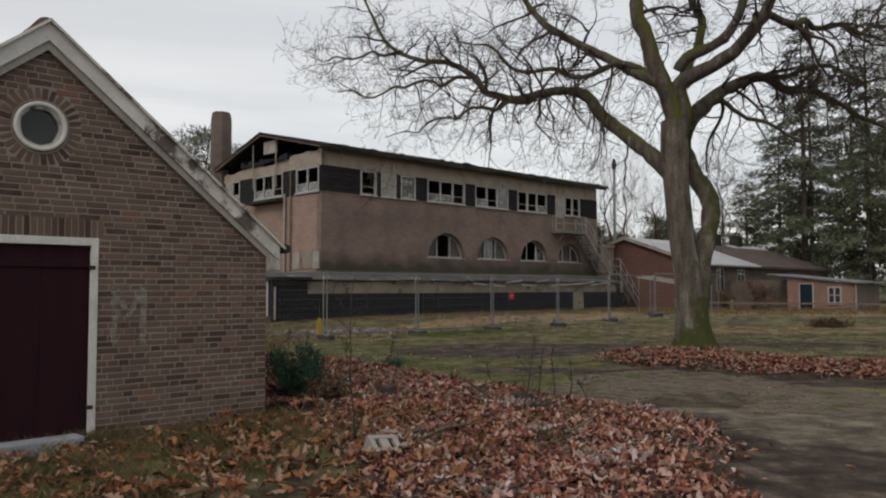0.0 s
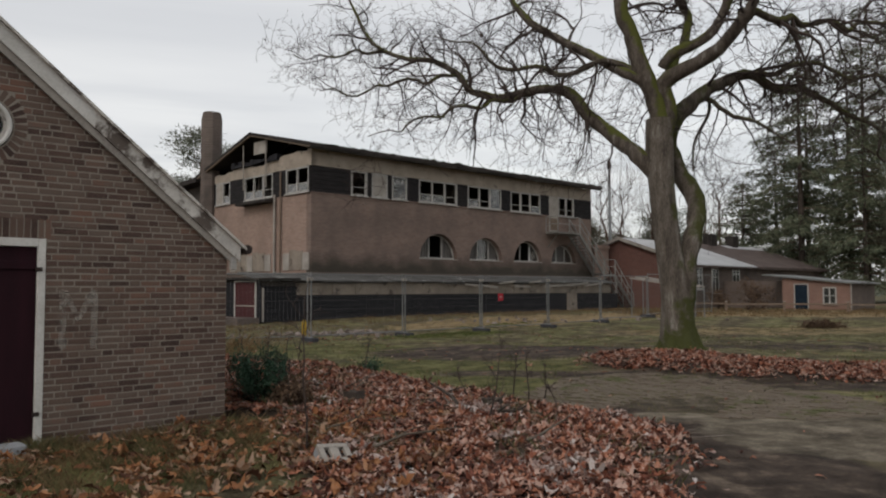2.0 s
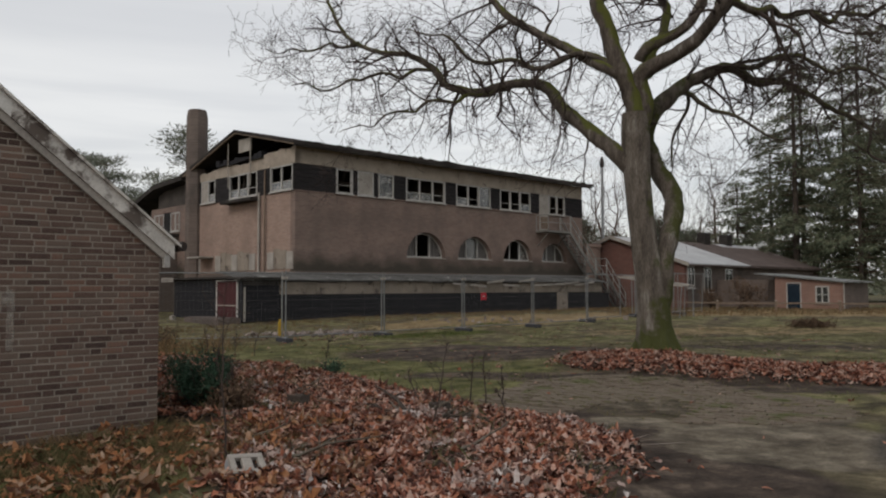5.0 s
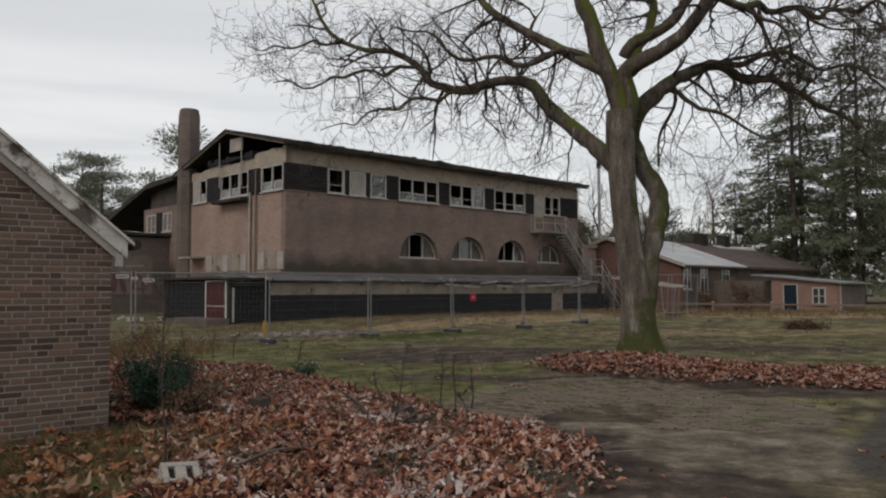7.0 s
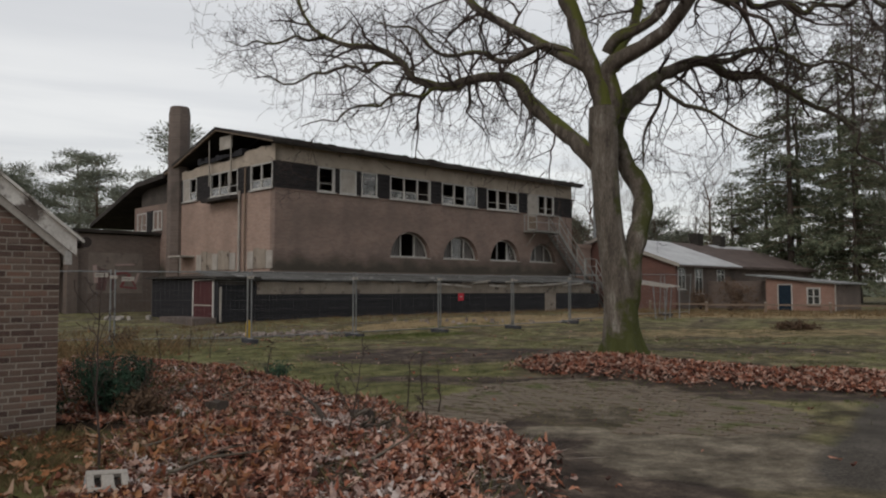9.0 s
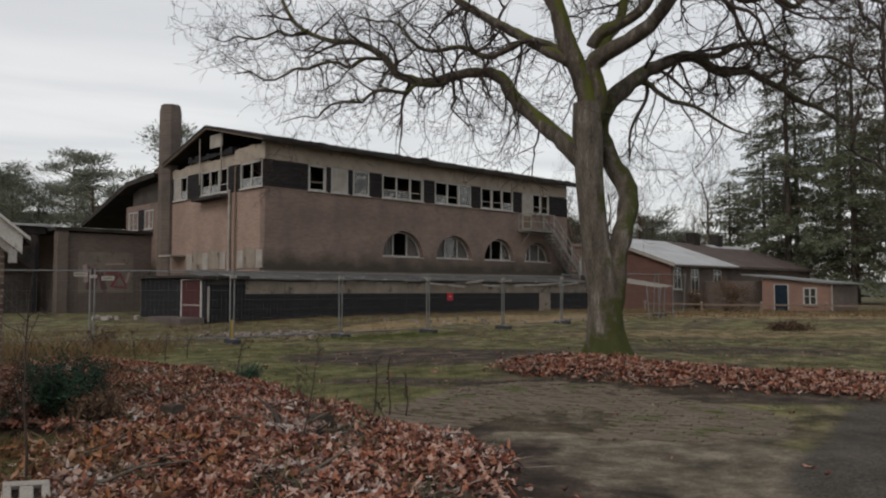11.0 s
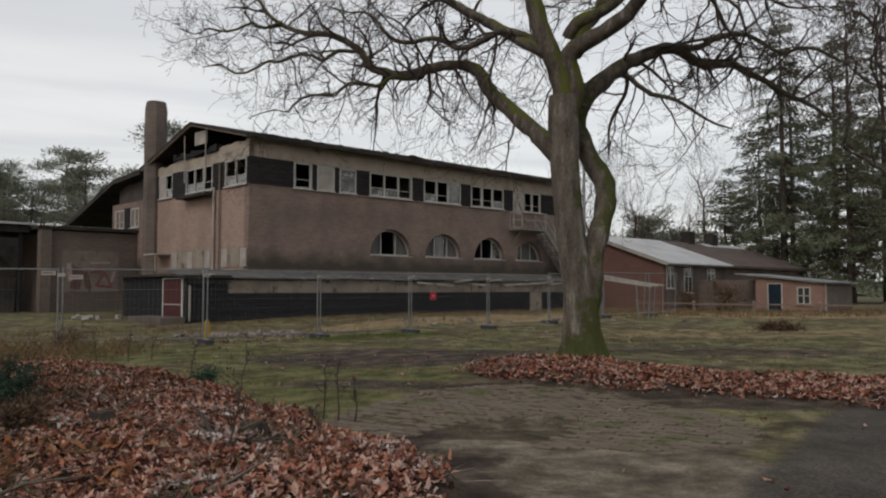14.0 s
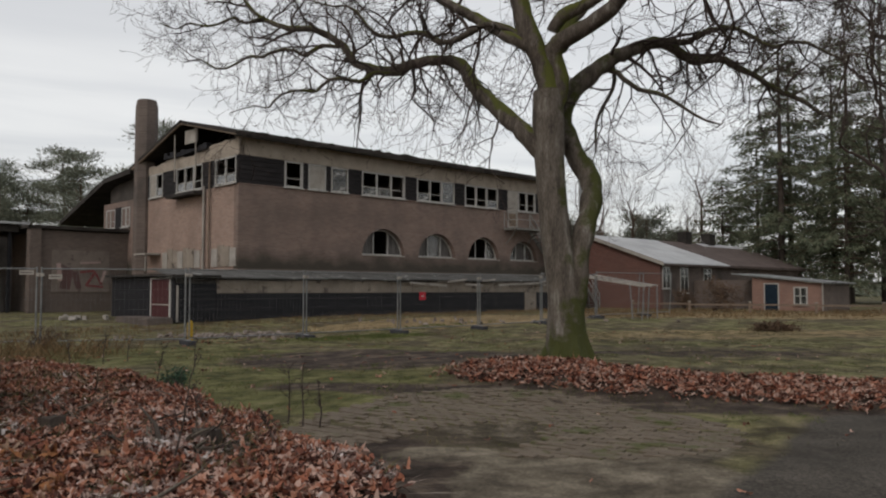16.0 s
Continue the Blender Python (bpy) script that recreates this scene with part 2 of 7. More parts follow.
# Shade of unlit rooms, put into a dark colour.
M_DARK = surface("dark_interior_shade", [(0.042, 0.038, 0.035), (0.088, 0.076, 0.068)], 1.5, 12, 0.95, 0.2)
M_CURTAIN = surface("dirty_net_curtain", [(0.075, 0.07, 0.068), (0.155, 0.145, 0.135)], 6, 40, 0.95, 0.3, stretch=(5, 5, 0.6))
M_GALV = surface("galvanised_steel", [(0.13, 0.135, 0.137), (0.23, 0.235, 0.235)], 8, 60, 0.45, 0.1, metal=0.55)
M_STAIR = surface("weathered_steel_stairs", [(0.13, 0.125, 0.115), (0.25, 0.245, 0.225)], 4, 40, 0.6, 0.2, metal=0.35)
M_RAILPAINT = surface("pale_weathered_rail_paint", [(0.19, 0.186, 0.175), (0.32, 0.315, 0.295)], 4, 40, 0.6, 0.2)
M_RUBBER = surface("dark_block", [(0.03, 0.03, 0.035), (0.07, 0.07, 0.075)], 5, 50, 0.9, 0.3)
M_RED = surface("red_sign_paint", [(0.34, 0.022, 0.035), (0.44, 0.04, 0.055)], 6, 40, 0.5, 0.05)
M_YELLOW = surface("yellow_plastic", [(0.27, 0.17, 0.02), (0.38, 0.25, 0.03)], 5, 40, 0.6, 0.1)
M_FROST = surface("frosted_sheet_roof", [(0.28, 0.285, 0.29), (0.44, 0.445, 0.45)], 0.8, 12, 0.7, 0.2, spots=((0.22, 0.22, 0.22), 0.63, 1.2))
M_SLATE = surface("dark_roofing", [(0.055, 0.042, 0.038), (0.115, 0.088, 0.078)], 1.2, 20, 0.85, 0.3)
M_GREENDOOR = surface("blue_green_door_paint", [(0.007, 0.014, 0.024), (0.013, 0.024, 0.036)], 4, 40, 0.5, 0.1)
M_GRAFF_R = surface("graffiti_red", [(0.13, 0.045, 0.045), (0.22, 0.075, 0.075)], 3, 30, 0.8, 0.1)
M_GRAFF_D = surface("graffiti_dark", [(0.085, 0.055, 0.052), (0.13, 0.075, 0.072)], 3, 30, 0.8, 0.1)
M_PLASTER = surface("patched_grey_plaster", [(0.13, 0.105, 0.092), (0.21, 0.178, 0.155)], 1.6, 30, 0.95, 0.4, spots=((0.10, 0.078, 0.068), 0.58, 2.5))
M_REDDOOR = surface("faded_red_door_paint", [(0.042, 0.014, 0.016), (0.082, 0.030, 0.030)], 4, 50, 0.7, 0.15, stretch=(3, 3, 0.6), spots=((0.10, 0.07, 0.06), 0.66, 7))
M_GRAFF_P = surface("graffiti_pale", [(0.27, 0.20, 0.18), (0.36, 0.27, 0.25)], 3, 30, 0.8, 0.1)
M_BARK = surface("oak_bark", [(0.042, 0.035, 0.028), (0.105, 0.088, 0.07), (0.15, 0.135, 0.115)], 3, 28, 0.95, 1.0, stretch=(2.2, 2.2, 0.6))
M_TWIG = surface("twig_bark", [(0.035, 0.027, 0.024), (0.075, 0.058, 0.05)], 4, 40, 0.95, 0.3)
M_FARTWIG = surface("far_twig_bark", [(0.06, 0.045, 0.035), (0.12, 0.09, 0.07)], 2, 20, 0.95, 0.0)
M_DARKBARK = surface("dark_spruce_bark", [(0.032, 0.026, 0.022), (0.075, 0.060, 0.050)], 2, 20, 0.95, 0.4)
M_PINEBARK = surface("pine_bark", [(0.05, 0.035, 0.028), (0.12, 0.075, 0.055)], 2, 20, 0.95, 0.4)
M_NEEDLE = surface("conifer_needles", [(0.050, 0.062, 0.040), (0.092, 0.106, 0.067), (0.135, 0.138, 0.088)], 0.35, 4, 0.9, 0.0, vary=0.5, island=True)
# Needle greens are paled, with the haze of distance mixed into the colour.
M_PINE = surface("hazy_pine_needles", [(0.085, 0.096, 0.074), (0.140, 0.152, 0.116), (0.190, 0.196, 0.150)], 0.3, 4, 0.9, 0.0, vary=0.5, island=True)
M_HEDGE = surface("shrub_leaves", [(0.016, 0.036, 0.023), (0.036, 0.072, 0.045), (0.062, 0.104, 0.066)], 3, 20, 0.75, 0.0, vary=0.5, island=True)
M_BROWNSHRUB = surface("dead_shrub", [(0.06, 0.040, 0.028), (0.13, 0.085, 0.055)], 2, 20, 0.95, 0.0, vary=0.4, island=True)
M_LEAF = surface("fallen_oak_leaf", [(0.060, 0.028, 0.022), (0.190, 0.073, 0.050), (0.275, 0.104, 0.060), (0.325, 0.155, 0.100), (0.40, 0.275, 0.225)], 6, 60, 0.75, 0.15, vary=0.95, island=True)
M_LEAFDULL = surface("old_oak_leaf", [(0.050, 0.024, 0.019), (0.150, 0.057, 0.038), (0.245, 0.092, 0.055), (0.305, 0.150, 0.102), (0.35, 0.245, 0.20)], 6, 60, 0.8, 0.15, vary=0.95, island=True)
M_LEAFFROST = surface("frosted_oak_leaf", [(0.14, 0.085, 0.070), (0.25, 0.170, 0.145), (0.35, 0.275, 0.245), (0.45, 0.405, 0.38)], 8, 70, 0.8, 0.15, vary=0.8, island=True)
M_LEAFORANGE = surface("orange_brown_oak_leaf", [(0.075, 0.034, 0.020), (0.185, 0.078, 0.036), (0.250, 0.108, 0.047), (0.285, 0.145, 0.075), (0.27, 0.185, 0.13)], 6, 60, 0.8, 0.15, vary=0.95, island=True)
M_STALK = surface("dry_stalk", [(0.075, 0.055, 0.045), (0.17, 0.135, 0.115), (0.33, 0.29, 0.26)], 4, 40, 0.9, 0.0, vary=0.9, island=True)
M_GRASS = surface("winter_grass", [(0.042, 0.046, 0.018), (0.088, 0.088, 0.036), (0.17, 0.140, 0.075)], 1.2, 20, 0.9, 0.0, vary=0.7, island=True)
M_DRYGRASS = surface("dry_grass", [(0.060, 0.045, 0.020), (0.125, 0.078, 0.038), (0.20, 0.135, 0.075)], 1.2, 20, 0.9, 0.0, vary=0.8, island=True)
M_PAVER = surface("worn_paving_brick", [(0.090, 0.072, 0.055), (0.155, 0.126, 0.097)], 2.5, 50, 0.95, 0.4, vary=0.3, spots=((0.075, 0.078, 0.035), 0.53, 1.5))
M_PAVER_JOINED = surface("worn_paving_brick_joined", [(0.090, 0.072, 0.055), (0.155, 0.126, 0.097)], 2.5, 50, 0.95, 0.4, vary=0.3, island=True, spots=((0.075, 0.078, 0.035), 0.53, 1.5))
M_MOSSGREEN = surface("bright_moss_grass", [(0.050, 0.060, 0.018), (0.090, 0.108, 0.034), (0.135, 0.145, 0.060)], 1.2, 20, 0.9, 0.0, vary=0.6, island=True)
M_RUBBLE = surface("rubble", [(0.10, 0.08, 0.07), (0.26, 0.22, 0.195)], 4, 40, 0.95, 0.4, vary=0.6, island=True)


# ---- building blocks ----
def box(bm, x0, x1, y0, y1, z0, z1, m=None):
    """A box between two corners, turned by m."""
    q = [Vector((x, y, z)) for z in (z0, z1) for y in (y0, y1) for x in (x0, x1)]
    v = [bm.verts.new(m @ p if m else p) for p in q]
    for f in ((0, 2, 3, 1), (4, 5, 7, 6), (0, 1, 5, 4), (2, 6, 7, 3), (0, 4, 6, 2), (1, 3, 7, 5)):
        bm.faces.new([v[i] for i in f])


def prism(bm, outline, lo, hi, axis="y"):
    """An outline of (a, z) pairs drawn out along y (a is x) or along x (a is y)."""
    def at(a, z, d):
        return (a, d, z) if axis == "y" else (d, a, z)
    one = [bm.verts.new(at(a, z, lo)) for a, z in outline]
    two = [bm.verts.new(at(a, z, hi)) for a, z in outline]
    bm.faces.new(one)
    bm.faces.new(two[::-1])
    k = len(outline)
    for i in range(k):
        bm.faces.new((one[i], two[i], two[(i + 1) % k], one[(i + 1) % k]))


def tube(bm, points, radii, sides=8, cap=True):
    """A tapering tube through points."""
    rings, side = [], None
    pts = [Vector(p) for p in points]
    for i, p in enumerate(pts):
        d = (pts[min(i + 1, len(pts) - 1)] - pts[max(i - 1, 0)]).normalized()
        if side is None:
            side = d.orthogonal().normalized()
        side = (side - d * side.dot(d)).normalized()
        up = d.cross(side)
        r = radii[i] if hasattr(radii, "__len__") else radii
        rings.append([bm.verts.new(p + (side * math.cos(a) + up * math.sin(a)) * r) for a in (2 * math.pi * k / sides for k in range(sides))])
    for a, b in zip(rings, rings[1:]):
        for k in range(sides):
            bm.faces.new((a[k], a[(k + 1) % sides], b[(k + 1) % sides], b[k]))
    if cap:
        bm.faces.new(rings[0][::-1])
        bm.faces.new(rings[-1])


def mesh_of(name, bm, material, smooth=False):
    me = bpy.data.meshes.new(name)
    bmesh.ops.recalc_face_normals(bm, faces=bm.faces)
    bm.to_mesh(me)
    bm.free()
    me.materials.append(material)
    if smooth:
        me.polygons.foreach_set("use_smooth", [True] * len(me.polygons))
    return me


def part(name, bm, material, parent=None, label="", smooth=False):
    ob = new(name, mesh_of(name, bm, material, smooth))
    ob.parent = parent
    return tagged(ob, label)


def piece(name, material, parent, *boxes, label="", bevel=0.0):
    """A part out of boxes (x0, x1, y0, y1, z0, z1)."""
    bm = bmesh.new()
    for b in boxes:
        box(bm, *b)
    if bevel:
        bmesh.ops.bevel(bm, geom=bm.edges[:], offset=bevel, segments=2, affect="EDGES", profile=0.6)
    return part(name, bm, material, parent, label)


def thing(name, m, label, category, group="", kind=""):
    ob = new(name)
    ob.matrix_world = m
    ob.empty_display_size = 0.2
    return tagged(ob, label, category, group, kind)


def cloud(name, verts, faces, material, label="", category="", parent=None, kind="stuff"):
    """One mesh out of arrays, for what nobody could count."""
    me = bpy.data.meshes.new(name)
    me.from_pydata(verts.tolist() if hasattr(verts, "tolist") else verts, [], faces.tolist() if hasattr(faces, "tolist") else faces)
    me.materials.append(material)
    ob = new(name, me)
    ob.parent = parent
    return tagged(ob, label, category, kind=kind)


def smoothstep(a, b, x):
    t = np.clip((x - a) / (b - a), 0, 1)
    return t * t * (3 - 2 * t)


def wave(x, y, seed, size):
    """Smooth unevenness over the plan, between about -1 and 1."""
    r = np.random.RandomState(seed)
    out = 0
    for k in range(7):
        a, p, s = r.rand() * 6.283, r.rand() * 6.283, size * (0.45 + 1.1 * r.rand())
        out = out + np.sin((x * np.cos(a) + y * np.sin(a)) * 6.283 / s + p)
    return out / 3.4


TREE_X, TREE_Y = 5.15, 16.6


def ground_z(x, y):
    """The lie of the land: level in front, a low mound round the oak, a little higher by the buildings."""
    x, y = np.asarray(x, float), np.asarray(y, float)
    d2 = (x - TREE_X) ** 2 + (y - TREE_Y) ** 2
    z = 0.15 * np.exp(-d2 / 9.0) + 0.08 * smoothstep(12, 22, y) + 0.22 * smoothstep(28, 36, y)
    return z + 0.018 * wave(x, y, 3, 3.0) + 0.008 * wave(x, y, 4, 0.8)


def gz(x, y):
    return float(ground_z(x, y))


# ---- ground ----
def axis(lo, fine_lo, fine_hi, hi, step, grow):
    mid = list(np.arange(fine_lo, fine_hi + step / 2, step))
    up, s = [], step
    while (up[-1] if up else mid[-1]) < hi:
        s *= grow
        up.append((up[-1] if up else mid[-1]) + s)
    down, s = [], step
    while (down[-1] if down else mid[0]) > lo:
        s *= grow
        down.append((down[-1] if down else mid[0]) - s)
    return np.array(down[::-1] + mid + up)


def ground_material():
    m = bpy.data.materials.new("lawn_soil_and_asphalt")
    m.use_nodes = True
    n, l = m.node_tree.nodes, m.node_tree.links
    b = n["Principled BSDF"]
    co = n.new("ShaderNodeTexCoord")

    def noise_at(scale, detail=7, rough=0.6):
        t = n.new("ShaderNodeTexNoise")
        t.inputs["Scale"].default_value, t.inputs["Detail"].default_value, t.inputs["Roughness"].default_value = scale, detail, rough
        l.new(co.outputs["Object"], t.inputs["Vector"])
        return t.outputs["Fac"]

    def ramp(fac, *stops):
        r = n.new("ShaderNodeValToRGB")
        e = r.color_ramp.elements
        e[0].position, e[0].color = stops[0][0], (*stops[0][1], 1)
        e[1].position, e[1].color = stops[-1][0], (*stops[-1][1], 1)
        for p, c in stops[1:-1]:
            e.new(p).color = (*c, 1)
        l.new(fac, r.inputs["Fac"])
        return r.outputs["Color"]

    def mix(fac, a, c):
        x = n.new("ShaderNodeMixRGB")
        l.new(fac, x.inputs["Fac"])
        l.new(a, x.inputs["Color1"])
        l.new(c, x.inputs["Color2"])
        return x.outputs["Color"]

    def zone(name, jag):
        a = n.new("ShaderNodeAttribute")
        a.attribute_name = name
        s = n.new("ShaderNodeMath")
        s.operation = "MULTIPLY_ADD"
        l.new(jag, s.inputs[0])
        s.inputs[1].default_value = 0.9
        s2 = n.new("ShaderNodeMath")
        s2.operation = "ADD"
        l.new(a.outputs["Fac"], s2.inputs[0])
        s2.inputs[1].default_value = -0.45
        l.new(s2.outputs[0], s.inputs[2])
        r = n.new("ShaderNodeMapRange")
        r.inputs["From Min"].default_value, r.inputs["From Max"].default_value = 0.38, 0.62
        l.new(s.outputs[0], r.inputs["Value"])
        return r.outputs[0]

    coarse, mid, fine = noise_at(0.55), noise_at(2.2, 9, 0.68), noise_at(38, 5, 0.7)
    blotch = noise_at(1.1, 6, 0.7)
    lawn = ramp(mid, (0.36, (0.068, 0.070, 0.027)), (0.5, (0.116, 0.112, 0.050)), (0.6, (0.165, 0.145, 0.078)), (0.7, (0.086, 0.068, 0.042)))
    moss = ramp(mid, (0.38, (0.062, 0.065, 0.022)), (0.52, (0.104, 0.104, 0.040)), (0.64, (0.138, 0.124, 0.062)), (0.72, (0.076, 0.060, 0.038)))
    brown = ramp(mid, (0.38, (0.060, 0.050, 0.030)), (0.55, (0.110, 0.092, 0.058)), (0.66, (0.17, 0.14, 0.092)))
    patch = n.new("ShaderNodeMapRange")
    patch.inputs["From Min"].default_value, patch.inputs["From Max"].default_value = 0.42, 0.56
    l.new(coarse, patch.inputs["Value"])
    lawn = mix(patch.outputs[0], brown, lawn)
    soil = ramp(mid, (0.36, (0.030, 0.022, 0.018)), (0.54, (0.066, 0.050, 0.040)), (0.66, (0.130, 0.102, 0.078)))
    sand = ramp(mid, (0.38, (0.088, 0.073, 0.056)), (0.52, (0.135, 0.115, 0.088)), (0.66, (0.195, 0.168, 0.132)))
    tar = ramp(fine, (0.3, (0.042, 0.037, 0.032)), (0.7, (0.088, 0.078, 0.067)))
    straw = ramp(mid, (0.3, (0.16, 0.115, 0.060)), (0.7, (0.27, 0.205, 0.115)))
    c = mix(zone("moss", blotch), lawn, moss)
    c = mix(zone("soil", coarse), c, soil)
    c = mix(zone("soil", mid), c, soil)
    c = mix(zone("sand", mid), c, sand)
    c = mix(zone("straw", mid), c, straw)
    c = mix(zone("asphalt", coarse), c, tar)
    speck = ramp(fine, (0.35, (0.62, 0.62, 0.62)), (0.7, (1.25, 1.25, 1.25)))
    mul = n.new("ShaderNodeMixRGB")
    mul.blend_type = "MULTIPLY"
    mul.inputs["Fac"].default_value = 1.0
    l.new(c, mul.inputs["Color1"])
    l.new(speck, mul.inputs["Color2"])
    worn = n.new("ShaderNodeMixRGB")
    worn.blend_type = "MULTIPLY"
    worn.inputs["Fac"].default_value = 1.0
    l.new(mul.outputs["Color"], worn.inputs["Color1"])
    l.new(ramp(blotch, (0.38, (0.72, 0.70, 0.66)), (0.62, (1.3, 1.28, 1.24))), worn.inputs["Color2"])
    l.new(worn.outputs["Color"], b.inputs["Base Color"])
    b.inputs["Roughness"].default_value = 0.95
    b.inputs["Specular IOR Level"].default_value = 0.15
    bp = n.new("ShaderNodeBump")
    bp.inputs["Strength"].default_value, bp.inputs["Distance"].default_value = 0.8, 0.02
    l.new(fine, bp.inputs["Height"])
    l.new(bp.outputs["Normal"], b.inputs["Normal"])
    return m


def hump(x, y, cx, cy, rx, ry, turn=0.0):
    """1 inside a soft ellipse, 0 outside."""
    a = radians(turn)
    u, v = (x - cx) * np.cos(a) + (y - cy) * np.sin(a), -(x - cx) * np.sin(a) + (y - cy) * np.cos(a)
    return 1 - smoothstep(0.55, 1.25, np.sqrt((u / rx) ** 2 + (v / ry) ** 2))


def pile(x, y):
    """How thick the raked leaves lie: the drift by the shed and the strip round the oak (0 to 1)."""
    x, y = np.asarray(x, float), np.asarray(y, float)
    edge = 2.7 - 0.22 * np.maximum(7.8 - y, 0) - 0.45 * np.maximum(y - 8.5, 0) - 0.09 * np.maximum(y - 8.5, 0) ** 1.6 + 0.20 * wave(x, y, 21, 2.4)
    a = smoothstep(0.25, -0.45, x - edge) * smoothstep(-6.8, -4.5, x) * smoothstep(19.0, 14.5, y) * np.where(y < 9.6, smoothstep(-0.45, 0.35, x + 1.0 - (8.3 - y) * 0.26), 1.0)
    b = np.maximum.reduce([hump(x, y, 4.55, 15.2, 1.4, 1.2, -25), hump(x, y, 6.1, 14.2, 2.3, 1.15, -25), hump(x, y, 8.6, 13.4, 2.8, 1.25, -10), hump(x, y, 12.5, 13.2, 3.5, 1.4, 0)])
    b = b * smoothstep(-0.9, 0.3, b + 0.5 * wave(x, y, 22, 1.6))
    return a, b


def pile_z(x, y):
    """How high the leaves lie over the ground, in humps and hollows."""
    a, b = pile(x, y)
    return a * (0.08 + 0.035 * wave(x, y, 61, 1.1) + 0.018 * wave(x, y, 62, 0.45)) + b * (0.07 + 0.03 * wave(x, y, 63, 0.9))


def build_ground():
    xs, ys = axis(-1500, -9, 15, 1500, 0.14, 1.16), axis(-300, 2, 26, 3000, 0.14, 1.16)
    X, Y = np.meshgrid(xs, ys)
    a, b = pile(X, Y)
    Z = ground_z(X, Y) + pile_z(X, Y)
    nx, ny = len(xs), len(ys)
    i = (np.arange(ny - 1)[:, None] * nx + np.arange(nx - 1)[None]).ravel()
    ob = cloud("ground", np.stack([X, Y, Z], -1).reshape(-1, 3), np.stack([i, i + 1, i + nx + 1, i + nx], -1), ground_material(),
               "winter lawn with bare soil, moss and old asphalt", "ground", kind="structure")
    x, y = X.ravel(), Y.ravel()
    zones = dict(
        soil=np.clip(0.25 + 0.75 * np.maximum.reduce([1.15 * hump(x, y, 1.8, 18.3, 3.0, 2.0, -8), a.ravel(), b.ravel(), hump(x, y, 8.5, 19.5, 3.5, 0.8, 5), 1.2 * hump(x, y, 2.75, 8.6, 0.8, 2.6, 24), 1.2 * hump(x, y, 2.9, 6.4, 1.0, 1.8, 0), 0.35 * hump(x, y, 3.3, 10.9, 1.5, 1.3, -30), hump(x, y, 5, 13.0, 5, 0.8, -18) * 0.8, 0.8 * (1 - smoothstep(4, 5.6, y))]), 0, 1),
        sand=np.maximum.reduce([1.1 * hump(x, y, 4.3, 8.5, 1.3, 1.3, 20), 0.7 * hump(x, y, 3.1, 9.6, 0.7, 0.4, 0), 0.75 * hump(x, y, 5.2, 9.8, 0.6, 0.9, -30), 0.5 * hump(x, y, 4.0, 11.2, 1.8, 1.4, -20), 0.8 * hump(x, y, -2.2, 27.5, 1.6, 1.5, 30), 0.2 * hump(x, y, 2, 7, 3, 2.5)]),
        straw=np.maximum.reduce([0.75 * hump(x, y, 6.5, 35.5, 13, 3.2, 40), 0.85 * hump(x, y, 20, 38, 12, 4.5, 0), 0.55 * hump(x, y, 12, 27, 9, 3, 10)]),
        moss=np.maximum.reduce([1.1 * hump(x, y, -2.2, 7.4, 2.6, 1.3, 43), hump(x, y, 0.6, 14.6, 2.6, 3.4, 25), 0.9 * hump(x, y, 3.0, 13.3, 2.2, 1.1, -15), 0.35 * hump(x, y, 5.6, 11.2, 1.0, 0.9, -40), hump(x, y, 0.7, 25.2, 2.8, 1.2, 42), 0.7 * hump(x, y, -3.0, 19.5, 4, 2.5), 0.8 * hump(x, y, 4.0, 9.9, 1.0, 0.4, 30)]),
        asphalt=smoothstep(-0.3, 0.9, x - 5.0 - 0.65 * (y - 8.5)) * smoothstep(12.4, 11.2, y - 0.06 * (x - 6)) * smoothstep(6.5, 7.8, y))
    for name, values in zones.items():
        ob.data.attributes.new(name, "FLOAT", "POINT").data.foreach_set("value", values.astype(np.float32))
    return ob


build_ground()

# ---- the brick shed ----
SHED = pose(-2.17, 9.21, 0, 0, 0, 43)
shed = thing("shed", SHED, "small gabled red-brown brick shed with white bargeboards", "shed")
RIGHT, LEFT, RIDGE_U = 0.10, -4.82, -2.36
EAVE_Z, APEX_Z = 1.98, 3.97
SLOPE = (APEX_Z - EAVE_Z) / (RIGHT - RIDGE_U)
OC_U, OC_Z = -2.40, 3.09
DOOR_L, DOOR_R, DOOR_T = -2.89, -1.83, 2.02


def brick_mesh(seed):
    """One brick 1 long, 52 mm high and 60 mm deep, with worn front edges."""
    r = random.Random(seed)
    bm = bmesh.new()
    def j(s):
        return (r.random() - 0.5) * s
    front = [(-0.5 + 0.022, -0.020), (0.5 - 0.022, -0.019), (0.5 - 0.022, 0.019), (-0.5 + 0.022, 0.019)]
    rim = [(-0.5, -0.0268), (0.5, -0.0268), (0.5, 0.0268), (-0.5, 0.0268)]
    f = [bm.verts.new((x + j(0.012), j(0.003), z + j(0.004))) for x, z in front]
    m_ = [bm.verts.new((x + j(0.01), 0.003 + j(0.001), z + j(0.004))) for x, z in rim]
    k = [bm.verts.new((x, 0.06, z)) for x, z in rim]
    bm.faces.new(f)
    for a, b in ((f, m_), (m_, k)):
        for i in range(4):
            bm.faces.new((a[i], b[i], b[(i + 1) % 4], a[(i + 1) % 4]))
    return mesh_of("brick", bm, M_BRICK)


